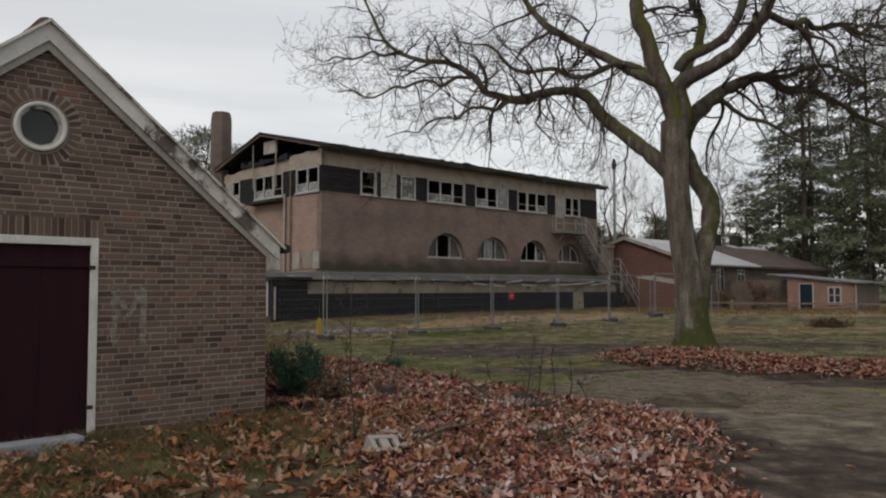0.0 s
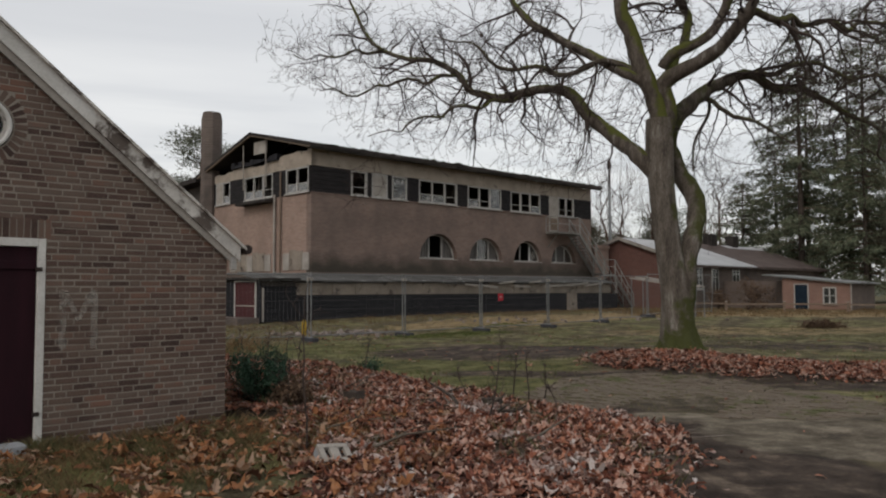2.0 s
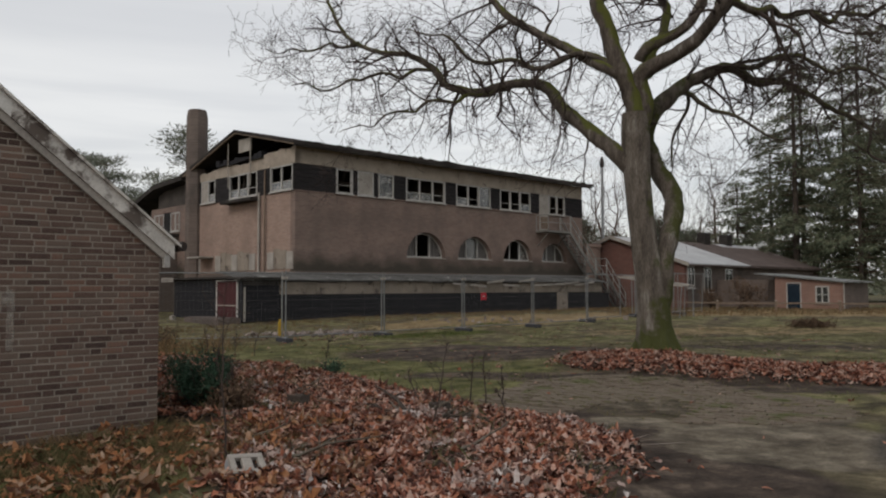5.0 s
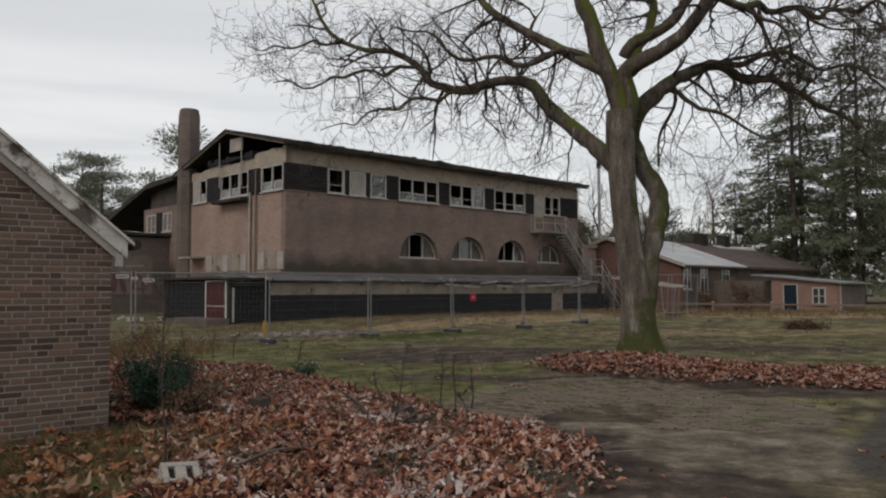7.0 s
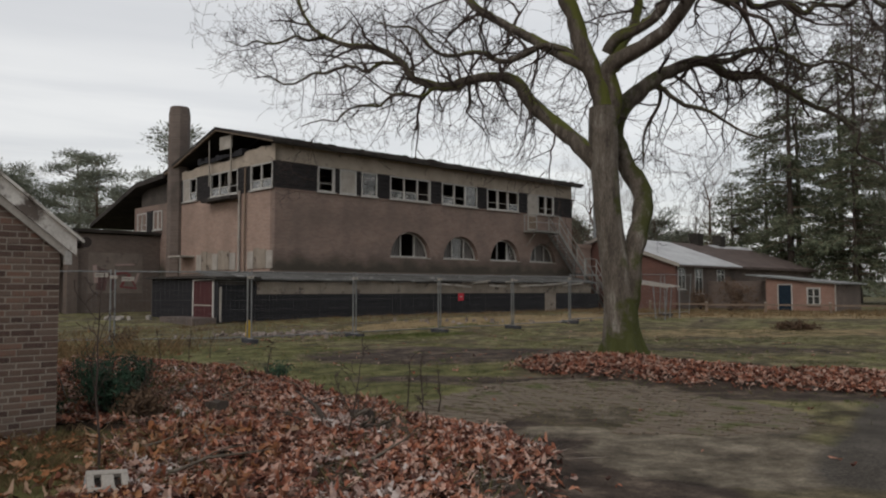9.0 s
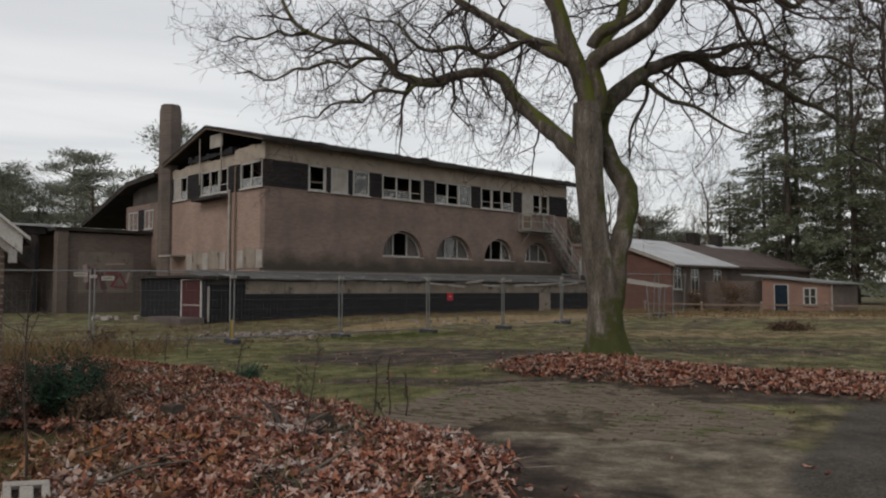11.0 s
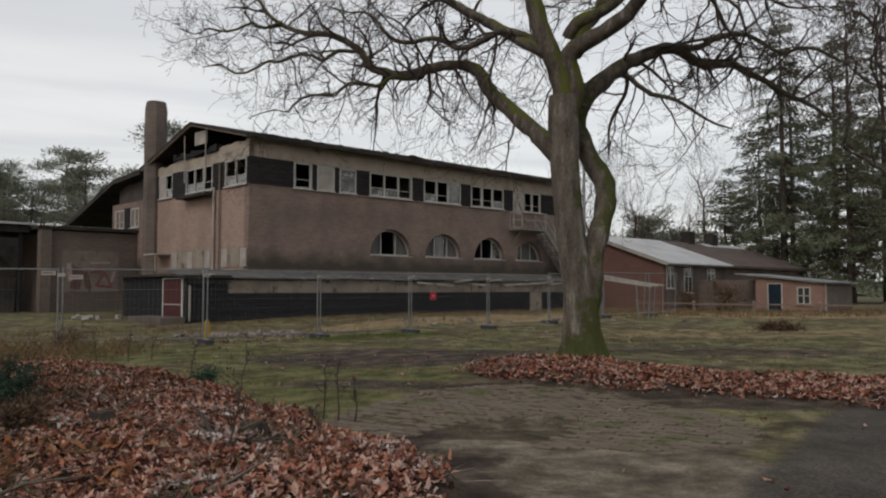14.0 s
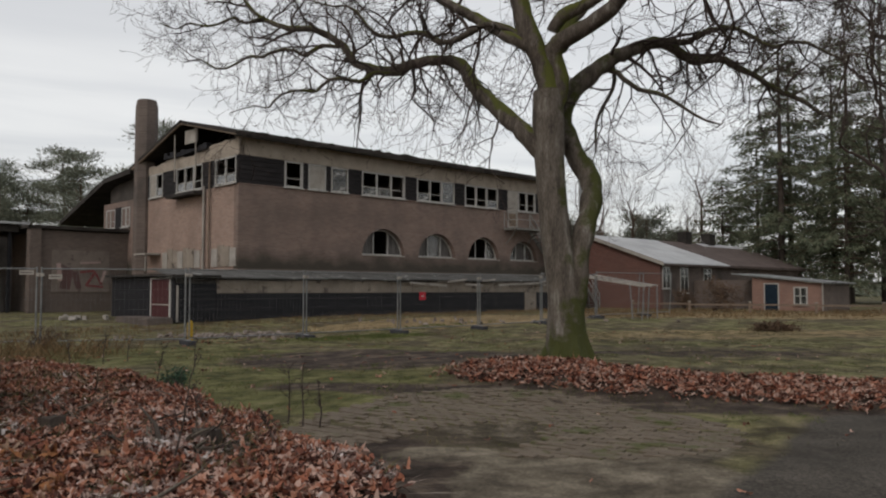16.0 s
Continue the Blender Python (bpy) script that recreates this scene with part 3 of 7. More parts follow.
def gable_wall():
    bm = bmesh.new()
    # mortar core as strips round the door and the round window
    def roof_at(u):
        return EAVE_Z + SLOPE * (RIGHT - u) if u > RIDGE_U else EAVE_Z + SLOPE * (u - LEFT)
    def quad(u0, u1, z0a, z0b, z1a, z1b):
        prism(bm, [(u0, z0a), (u1, z0b), (u1, z1b), (u0, z1a)], 0.0, 0.22)
    quad(DOOR_R, RIGHT, 0, 0, roof_at(DOOR_R), roof_at(RIGHT))
    quad(LEFT, DOOR_L, 0, 0, roof_at(LEFT), roof_at(DOOR_L))
    r, k = 0.255, 16
    us = [OC_U + r * math.cos(math.pi * i / k) for i in range(k, -1, -1)]
    for a, b in ((DOOR_L, us[0]), (us[-1], RIDGE_U + 0.3), (RIDGE_U + 0.3, DOOR_R)):
        if b > a:
            quad(a, b, DOOR_T, DOOR_T, roof_at(a), roof_at(b))
    for a, b in zip(us, us[1:]):
        ha, hb = (math.sqrt(max(r * r - (x - OC_U) ** 2, 0)) for x in (a, b))
        quad(a, b, DOOR_T, DOOR_T, OC_Z - ha, OC_Z - hb)
        quad(a, b, OC_Z + ha, OC_Z + hb, roof_at(a), roof_at(b))
    bmesh.ops.remove_doubles(bm, verts=bm.verts, dist=0.0005)
    return part("wall", bm, M_MORTAR, shed, "red-brown brick gable wall with grey joints")


wall_front = gable_wall()


def lay_bricks():
    rnd = random.Random(5)
    meshes = [brick_mesh(s) for s in range(6)]
    spots = []
    course = 0.0645
    for row in range(62):
        z = 0.035 + row * course
        edge = min(RIGHT, RIGHT - (z + 0.05 - EAVE_Z) / SLOPE) if z > EAVE_Z - 0.05 else RIGHT
        low = max(LEFT, LEFT + (z + 0.05 - EAVE_Z) / SLOPE) if z > EAVE_Z - 0.05 else LEFT
        u = edge
        k = row % 2
        while u > low + 0.04:
            k += 1
            w = 0.1 if (k % 2 and rnd.random() < 0.86) or rnd.random() < 0.05 else 0.208
            if row % 2 and u == edge:
                w = 0.152
            a = max(u - w, low)
            parts = [(a, u)]
            if z < 2.22:
                stop_r, stop_l = (DOOR_R, DOOR_L) if z < 2.0 else (DOOR_R + 0.03, DOOR_L - 0.03)
                parts = [(max(a, stop_r), u), (a, min(u, stop_l))]
            else:
                d = abs(z - OC_Z)
                if d < 0.385:
                    h = math.sqrt(0.385 ** 2 - d * d)
                    parts = [(max(a, OC_U + h), u), (a, min(u, OC_U - h))]
            for p0, p1 in parts:
                if p1 - p0 > 0.025:
                    spots.append(((p0 + p1) / 2, z, p1 - p0, 0.0))
            u = a - 0.012
    soldiers = [(DOOR_R + 0.02 - 0.063 * i, 2.115, 0.2, 90.0) for i in range(18)]
    ring = []
    for i in range(30):
        a = 2 * math.pi * i / 30
        ring.append((OC_U + 0.325 * math.cos(a), OC_Z + 0.325 * math.sin(a), 0.112, math.degrees(a)))
    spots = soldiers + ring + spots
    chosen, rest = [], []
    for s in spots:
        near = s[3] != 0.0 or (-1.78 < s[0] < 0.2 and 0.55 < s[1] < 2.0)
        (chosen if near and len(chosen) < 300 else rest).append(s)
    for u, z, w, turn in chosen:
        ob = new("brick", rnd.choice(meshes))
        ob.parent = wall_front
        ob.matrix_local = pose(u, -0.003 + rnd.uniform(-0.0015, 0.0015), z, 0, -turn + rnd.uniform(-0.5, 0.5), 0) @ Matrix.Diagonal((w, 1, 1, 1))
    verts, faces = [], []
    for u, z, w, turn in rest:
        me = rnd.choice(meshes)
        m = pose(u, -0.003 + rnd.uniform(-0.0015, 0.0015), z, 0, -turn + rnd.uniform(-0.5, 0.5), 0) @ Matrix.Diagonal((w, 1, 1, 1))
        k = len(verts)
        verts += [tuple(m @ v.co) for v in me.vertices]
        faces += [[k + i for i in p.vertices] for p in me.polygons]
    cloud("bricks", verts, faces, M_BRICK_JOINED, "rest of the red-brown bricks", parent=wall_front)


# frame and door leaf
piece("door_frame", M_BARGE, shed, (DOOR_R - 0.07, DOOR_R, -0.012, 0.12, 0.0, DOOR_T), (DOOR_L, DOOR_L + 0.07, -0.012, 0.12, 0, DOOR_T), (DOOR_L + 0.07, DOOR_R - 0.07, -0.012, 0.12, DOOR_T - 0.08, DOOR_T), label="worn white wooden frame", bevel=0.006)
leaf = piece("door", M_MAROON, shed, *[(DOOR_L + 0.072 + 0.46 * i, DOOR_L + 0.072 + 0.46 * i + 0.4585, 0.03, 0.07, 0.03, DOOR_T - 0.083) for i in range(2)], label="closed dark maroon boarded door", bevel=0.003)
piece("ledge", M_MAROON, leaf, (DOOR_L + 0.08, DOOR_R - 0.08, 0.012, 0.031, 1.72, 1.80), bevel=0.004)
for z in (1.70, 0.30):
    piece("hinge", M_IRON, leaf, (DOOR_R - 0.088, DOOR_R - 0.03, -0.02, 0.012, z, z + 0.04), bevel=0.003)


def ring_bar(r0, r1, y0, y1, k=40, wob=0.0):
    bm = bmesh.new()
    loops = []
    for r, y in ((r0, y0), (r1, y0), (r1, y1), (r0, y1)):
        loops.append([bm.verts.new((OC_U + (r + wob * math.sin(5 * t + r * 40)) * math.cos(t), y, OC_Z + (r + wob * math.sin(7 * t)) * math.sin(t))) for t in (2 * math.pi * i / k for i in range(k))])
    for a, b in zip(loops, loops[1:] + loops[:1]):
        for i in range(k):
            bm.faces.new((a[i], a[(i + 1) % k], b[(i + 1) % k], b[i]))
    return bm


round_window = part("round_window", ring_bar(0.205, 0.244, -0.018, 0.14), M_BARGE, shed, "round window in a worn white frame", True)
part("inner_frame", ring_bar(0.178, 0.206, 0.02, 0.11, wob=0.005), M_PEEL, round_window, "peeling putty-grey inner ring")
bm = bmesh.new()
bmesh.ops.create_circle(bm, cap_ends=True, segments=32, radius=0.184, matrix=pose(OC_U, 0.07, OC_Z, 90))
part("pane", bm, M_LOFTGLASS, round_window, "dusty glass pane")
# Added boards, dark so that the loft looks unlit through the round pane.
piece("loft_shade_boards", M_DARK, shed, (LEFT + 0.3, RIGHT - 0.3, 0.6, 3.9, 2.25, 2.29), (OC_U - 0.6, OC_U + 0.6, 0.6, 0.64, 2.3, 3.55), label="dark boards added inside the loft as its shade")

# roof with its boards
bm = bmesh.new()
for s in (1, -1):
    top = [(RIDGE_U + s * d, APEX_Z + 0.16 - SLOPE * d) for d in (0.0, 2.62)]
    low = [(u, z - 0.075) for u, z in top[::-1]]
    prism(bm, top + low, -0.02, 4.2)
roof = part("roof", bm, M_ROOFTILE, shed, "weathered tiled roof")


def barge(name, s, z_off, tall, y0, y1, material, d1=2.6, label="", d0=0.0):
    bm = bmesh.new()
    steps = 14
    for i in range(steps):
        a, b = d0 + (d1 - d0) * i / steps, d0 + (d1 - d0) * (i + 1) / steps
        za, zb = APEX_Z + z_off - SLOPE * a, APEX_Z + z_off - SLOPE * b
        prism(bm, [(RIDGE_U + s * a, za), (RIDGE_U + s * b, zb), (RIDGE_U + s * b, zb - tall), (RIDGE_U + s * a, za - tall)], y0, y1)
    bmesh.ops.remove_doubles(bm, verts=bm.verts, dist=0.0005)
    return part(name, bm, material, shed, label)


for s in (1, -1):
    barge("bargeboard", s, 0.15, 0.18, -0.07, -0.045, M_BARGE, 0.95, "cream-white painted bargeboard")
    barge("bargeboard", s, 0.15, 0.18, -0.07, -0.045, M_PEEL, 2.6, "bargeboard with peeling white paint", 0.95)
    barge("lower_board", s, -0.01, 0.11, -0.046, -0.022, M_PALE, 2.52, "narrow weathered beige board")
    barge("cap_strip", s, 0.183, 0.034, -0.11, -0.01, M_BARGE if s < 0 else M_PEEL, 2.66)
    bm = bmesh.new()
    tube(bm, [(RIDGE_U + s * 2.68, -0.10, APEX_Z + 0.13 - SLOPE * 2.62), (RIDGE_U + s * 2.68, 4.2, APEX_Z + 0.12 - SLOPE * 2.62)], 0.055, 10)
    part("gutter", bm, M_IRON, shed, "dark rusted gutter")
    piece("eaves_block", M_WHITE, shed, (*sorted((RIDGE_U + s * 2.49, RIDGE_U + s * 2.56)), -0.055, -0.005, APEX_Z - 0.2 - SLOPE * 2.5, APEX_Z - 0.06 - SLOPE * 2.5), bevel=0.006)
bm = bmesh.new()
for i in range(10):
    tube(bm, [(RIDGE_U, 0.02 + 0.42 * i, APEX_Z + 0.105), (RIDGE_U, 0.43 + 0.42 * i, APEX_Z + 0.115)], [0.115, 0.1], 14)
part("ridge_tiles", bm, M_ROOFTILE, roof, "rounded clay ridge tiles", True)
piece("side_wall", M_WALL_BROWN, shed, (RIGHT - 0.22, RIGHT, 0.222, 4.0, 0, EAVE_Z + 0.05), (LEFT, LEFT + 0.22, 0.222, 4.0, 0, EAVE_Z + 0.05), (LEFT, RIGHT, 4.0, 4.15, 0, EAVE_Z + 0.05))
bm = bmesh.new()
prism(bm, [(LEFT, EAVE_Z), (RIGHT, EAVE_Z), (RIDGE_U, APEX_Z)], 4.0, 4.15)
part("back_gable", bm, M_WALL_BROWN, shed)
# a ghost of a painted mark on the bricks
bm = bmesh.new()
for k, (u, z) in enumerate([(-1.665, 1.2), (-1.36, 1.2)]):
    box(bm, u - 0.035, u + 0.035, -0.0135, -0.011, 0.93, 1.52)
for s in (-1, 1):
    box(bm, -0.03, 0.03, -0.0135, -0.011, -0.16, 0.16, pose(-1.512 + s * 0.065, 0, 1.36, 0, s * 26, 0))
mark = bpy.data.materials.new("faded_white_paint")
mark.use_nodes = True
mn, ml = mark.node_tree.nodes, mark.node_tree.links
mt, mg, mr2, mm = mn.new("ShaderNodeBsdfTransparent"), mn.new("ShaderNodeTexNoise"), mn.new("ShaderNodeMapRange"), mn.new("ShaderNodeMixShader")
mg.inputs["Scale"].default_value, mg.inputs["Detail"].default_value = 14, 6
mr2.inputs["From Min"].default_value, mr2.inputs["From Max"].default_value = 0.35, 0.7
mr2.inputs["To Min"].default_value, mr2.inputs["To Max"].default_value = 0.02, 0.36
mc = mn.new("ShaderNodeTexCoord")
ml.new(mc.outputs["Object"], mg.inputs["Vector"])
ml.new(mg.outputs["Fac"], mr2.inputs["Value"])
ml.new(mr2.outputs[0], mm.inputs["Fac"])
ml.new(mt.outputs[0], mm.inputs[1])
mb = mn["Principled BSDF"]
mb.inputs["Base Color"].default_value, mb.inputs["Roughness"].default_value = (0.36, 0.33, 0.29, 1), 0.9
ml.new(mb.outputs[0], mm.inputs[2])
ml.new(mm.outputs[0], mn["Material Output"].inputs["Surface"])
part("painted_letter", bm, mark, shed, "faded white painted letter M on the bricks")

# ---- the derelict main building ----
HALL = pose(-5.46, 34.98, 0, 0, 0, 44)
hall = thing("derelict_hall", HALL, "derelict two-storey brick hall with broken windows and damaged roof", "building")
LEN, DEEP_V = 21.2, 9.6
SILL, HEAD, TOP = 5.86, 7.08, 7.86
ARCHES = [(7.87, 1.34, 4.38), (11.45, 1.32, 4.32), (15.0, 1.24, 4.30), (18.35, 1.2, 4.22)]
ARCH_Z = 3.10


def arched_wall():
    bm = bmesh.new()
    u = 0.0
    for c, r, top in ARCHES:
        box(bm, u, c - r, 0, 0.35, 2.0, SILL)
        box(bm, c - r, c + r, 0, 0.35, 2.0, ARCH_Z)
        k, h = 16, top - ARCH_Z
        for i in range(k):
            a, b = math.pi * (1 - i / k), math.pi * (1 - (i + 1) / k)
            p, q = (c + r * math.cos(a), ARCH_Z + h * math.sin(a) ** 1.05), (c + r * math.cos(b), ARCH_Z + h * max(math.sin(b), 0) ** 1.05)
            prism(bm, [p, q, (q[0], SILL), (p[0], SILL)], 0, 0.35)
        u = c + r
    box(bm, u, LEN, 0, 0.35, 2.0, SILL)
    bmesh.ops.remove_doubles(bm, verts=bm.verts, dist=0.0005)
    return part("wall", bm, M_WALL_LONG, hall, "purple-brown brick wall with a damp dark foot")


arched_wall()
piece("wall", M_WALL_GABLE, hall, (-0.004, 0.35, 0.352, DEEP_V, 0.2, SILL), label="ochre-brown brick end wall, its brighter light in the colour")
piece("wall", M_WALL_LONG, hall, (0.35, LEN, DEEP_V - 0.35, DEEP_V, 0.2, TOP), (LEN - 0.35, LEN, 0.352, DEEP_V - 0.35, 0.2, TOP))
piece("plinth", M_WALL_BROWN, hall, (-0.03, LEN, -0.09, 0.30, 0.1, 2.32), (-0.06, 0.3, 0.31, DEEP_V, 0.1, 2.3))
# Inner floors and walls are added to keep the rooms behind the windows dark.
piece("added_floor_slab", M_DARK, hall, (0.36, LEN - 0.36, 0.36, DEEP_V - 0.36, 5.45, 5.6), (0.36, LEN - 0.36, 0.36, DEEP_V - 0.36, 2.2, 2.35))
piece("added_partition", M_DARK, hall, (0.36, LEN - 0.36, 5.0, 5.1, 2.4, 7.6), (9.4, 9.5, 0.5, 5.0, 2.4, 7.6), (16.5, 16.6, 0.5, 5.0, 2.4, 7.6))

# course over the brickwork, concrete band over the windows
piece("string_course", M_WALL_LONG, hall, (-0.02, LEN + 0.01, -0.025, 0.33, SILL + 0.002, SILL + 0.05), (-0.024, 0.33, 0.33, DEEP_V, SILL + 0.002, SILL + 0.05))
rnd = random.Random(11)


def crumbled_band():
    """The concrete band over the windows, broken away unevenly under the roof at the end wall."""
    bm = bmesh.new()
    n = 42
    for i in range(n):
        a, b = LEN * i / n, LEN * (i + 1) / n
        ha, hb = TOP - 0.02 * math.sin(a * 1.3), TOP - 0.02 * math.sin(b * 1.3)
        prism(bm, [(a, HEAD + 0.02), (b, HEAD + 0.02), (b, hb), (a, ha)], 0.0, 0.3)
    tops = [7.62]
    n = 26
    for i in range(n):
        v = DEEP_V * (i + 1) / n
        tops.append(7.62 + (0.18 if v < 3.2 else -0.02 if v < 5.6 else 0.05) - 0.12 * (v > 7) + rnd.uniform(-0.09, 0.07))
    for i in range(n):
        a, b = DEEP_V * i / n, DEEP_V * (i + 1) / n
        prism(bm, [(a, HEAD + 0.02), (b, HEAD + 0.02), (b, tops[i + 1]), (a, tops[i])], -0.006, 0.29, "x")
    bmesh.ops.remove_doubles(bm, verts=bm.verts, dist=0.002)
    return part("concrete_band", bm, M_BAND, hall, "crumbling beige concrete band")


crumbled_band()


def frame_window(name, m, w, h, lights, panes, parent, label, depth=0.09, bar=0.07, transom=None):
    """A window in its own plane (x across, z up, y inwards), with its lights, some without glass."""
    win = piece(name, M_WHITE, parent, (0, bar, 0, depth, 0, h), (w - bar, w, 0, depth, 0, h), (bar, w - bar, 0, depth, 0, bar), (bar, w - bar, 0, depth, h - bar, h), (-0.05, w + 0.05, -0.06, 0.05, -0.05, -0.002), label=label)
    win.matrix_local = m
    step = (w - bar) / lights
    for i in range(1, lights):
        piece("mullion", M_WHITE, win, (step * i, step * i + bar, 0.004, depth - 0.004, bar + 0.001, h - bar - 0.001))
    for i, kind in enumerate(panes):
        a, b = step * i + bar + 0.003, step * (i + 1) - 0.003
        if kind == "g":
            piece("pane", M_OLDGLASS, win, (a, b, 0.045, 0.051, bar, h - bar), label="dirty glass pane")
        elif kind == "d":
            piece("pane", M_GLASS, win, (a, b, 0.006, 0.012, bar, h - bar), label="dark glass pane")
            # A dark sheet close behind the glass stands in for the unlit room.
            piece("shade_backing", M_DARK, win, (a, b, 0.016, 0.022, bar, h - bar))
        elif kind == "b":
            piece("board", M_PALE, win, (a, b, 0.02, 0.04, bar + 0.002, h - bar - 0.002), label="pale boarding")
        elif kind == "h":
            piece("pane", M_OLDGLASS, win, (a, b, 0.045, 0.051, bar, h * 0.34), label="broken remains of a glass pane")
            piece("sash", M_WHITE, win, (a, b, 0.03, 0.07, h * 0.35, h * 0.35 + 0.035))
        elif kind == "c":
            bm = bmesh.new()
            k = 7
            pts = [(a + (b - a) * j / k, 0.12 + 0.05 * (j % 2)) for j in range(k + 1)]
            vs = [[bm.verts.new((x, y, z)) for x, y in pts] for z in (bar, h - bar)]
            for j in range(k):
                bm.faces.new((vs[0][j], vs[0][j + 1], vs[1][j + 1], vs[1][j]))
            part("curtain", bm, M_CURTAIN, win, "hanging dirty curtain")
            piece("pane", M_OLDGLASS, win, (a, b, 0.045, 0.051, bar, h - bar))
        elif kind == "s":
            piece("sash", M_WHITE, win, (a, a + 0.05, 0.03, 0.07, bar, h - bar), (b - 0.05, b, 0.03, 0.07, bar, h - bar), (a + 0.05, b - 0.05, 0.03, 0.07, h * 0.33, h * 0.33 + 0.03))
    return win


WZ, WH = SILL + 0.07, HEAD - SILL - 0.07
for u0, u1, n, panes, label in ((2.2, 3.17, 1, "s", "white window with its glass gone"), (3.45, 4.41, 1, "b", "boarded white window"), (4.7, 5.67, 1, "g", "white window with dirty glass"),
                                (6.48, 9.2, 3, "hhs", "three-light white window with broken panes"), (10.0, 12.67, 3, "hsg", "three-light white window with broken panes"),
                                (13.46, 16.12, 3, "ssh", "three-light white window with missing panes"), (17.85, 19.4, 2, "ss", "two-light white window without glass")):
    frame_window("window", pose(u0, -0.03, WZ), u1 - u0, WH, n, panes, hall, label)
GABLE_TURN = pose(0, 0, 0, 0, 0, -90)
for v0, v1, n, panes, label in ((0.14, 1.98, 2, "hh", "two-light white window with broken panes"), (3.12, 5.72, 3, "hhs", "three-light white window with broken panes"), (7.16, 8.62, 2, "bh", "two-light white window, half boarded")):
    frame_window("window", pose(-0.05, v1, WZ, 0, 0, -90), v1 - v0, WH, n, panes, hall, label)
# dark weatherboards between the windows
for u0, u1 in ((0.0, 2.19), (3.18, 3.44), (4.42, 4.69), (5.68, 6.47), (9.21, 9.99), (12.68, 13.45), (16.13, 16.92), (19.41, LEN)):
    panel = piece("weatherboards", M_DARK, hall, (u0 + 0.004, u1 - 0.004, 0.03, 0.1, WZ - 0.05, HEAD), label="blackened horizontal boarding between windows")
    bays = [(u0 + 0.002, u1 - 0.002, -0.015 - 0.012 * (k % 2), 0.028, WZ - 0.05 + 0.2 * k, WZ - 0.05 + 0.2 * (k + 1) - 0.012) for k in range(6)]
    for b in bays:
        piece("board", M_BLACKBOARD, panel, b)
for v0, v1 in ((0.01, 0.13), (1.99, 3.11), (5.73, 7.15), (8.63, DEEP_V)):
    panel = piece("weatherboards", M_DARK, hall, (0.02, 0.1, v0 + 0.002, v1 - 0.002, WZ - 0.05, HEAD), label="blackened horizontal boarding between windows")
    bays = [(-0.03 - 0.012 * (k % 2), 0.018, v0, v1, WZ - 0.05 + 0.2 * k, WZ - 0.05 + 0.2 * (k + 1) - 0.012) for k in range(6)]
    for b in bays:
        piece("board", M_BLACKBOARD, panel, b)
door_up = piece("upper_door", M_PALE, hall, (16.93, 17.8, -0.03, 0.03, 4.93, HEAD), label="pale door onto the outside stairs", bevel=0.01)
piece("door_panel", M_RAWWOOD, door_up, (17.05, 17.68, -0.045, -0.028, 5.05, 5.75))

# half-round windows under the arches
for (c, r, top), panes in zip(ARCHES, (("c", "", "c"), ("c", "g", "c"), ("", "", "g"), ("g", "c", "g"))):
    h, k = top - ARCH_Z - 0.04, 20
    bm = bmesh.new()
    arc = [(c + r * math.cos(math.pi * i / k), ARCH_Z + h * max(math.sin(math.pi * i / k), 0) ** 1.05) for i in range(k + 1)]
    for p, q in zip(arc, arc[1:]):
        d = lambda s: (c + (s[0] - c) * 0.955, ARCH_Z + (s[1] - ARCH_Z) * 0.96)
        prism(bm, [p, q, d(q), d(p)], 0.25, 0.33)
    box(bm, c - r, c + r, 0.23, 0.34, ARCH_Z - 0.002, ARCH_Z + 0.07)
    aw = part("arched_window", bm, M_WHITE, hall, "half-round white window with torn curtains")
    piece("sill", M_PALE, aw, (c - r - 0.02, c + r + 0.02, -0.03, 0.2, ARCH_Z - 0.05, ARCH_Z - 0.002))
    for s in (-0.34, 0.34):
        piece("mullion", M_WHITE, aw, (c + s * r - 0.03, c + s * r + 0.03, 0.26, 0.32, ARCH_Z + 0.07, ARCH_Z + h * math.sqrt(1 - s * s) * 0.97))
    for j, kind in enumerate(panes):
        a, b = c - r * 0.92 + j * r * 0.6133, c - r * 0.92 + (j + 1) * r * 0.6133
        if not kind:
            continue
        bm = bmesh.new()
        m_ = 8
        rows_ = [[], []]
        for i in range(m_ + 1):
            x = a + (b - a) * i / m_
            zt = ARCH_Z + h * 0.95 * math.sqrt(max(1 - ((x - c) / r) ** 2, 0.02)) ** 0.9
            y = 0.36 + (0.03 * (i % 2) if kind == "c" else 0)
            rows_[0].append(bm.verts.new((x, y, ARCH_Z + 0.07)))
            rows_[1].append(bm.verts.new((x, y, max(zt, ARCH_Z + 0.1))))
        for i in range(m_):
            bm.faces.new((rows_[0][i], rows_[0][i + 1], rows_[1][i + 1], rows_[1][i]))
        part("curtain" if kind == "c" else "pane", bm, M_CURTAIN if kind == "c" else M_OLDGLASS, aw, "grey torn curtain" if kind == "c" else "dirty glass pane")


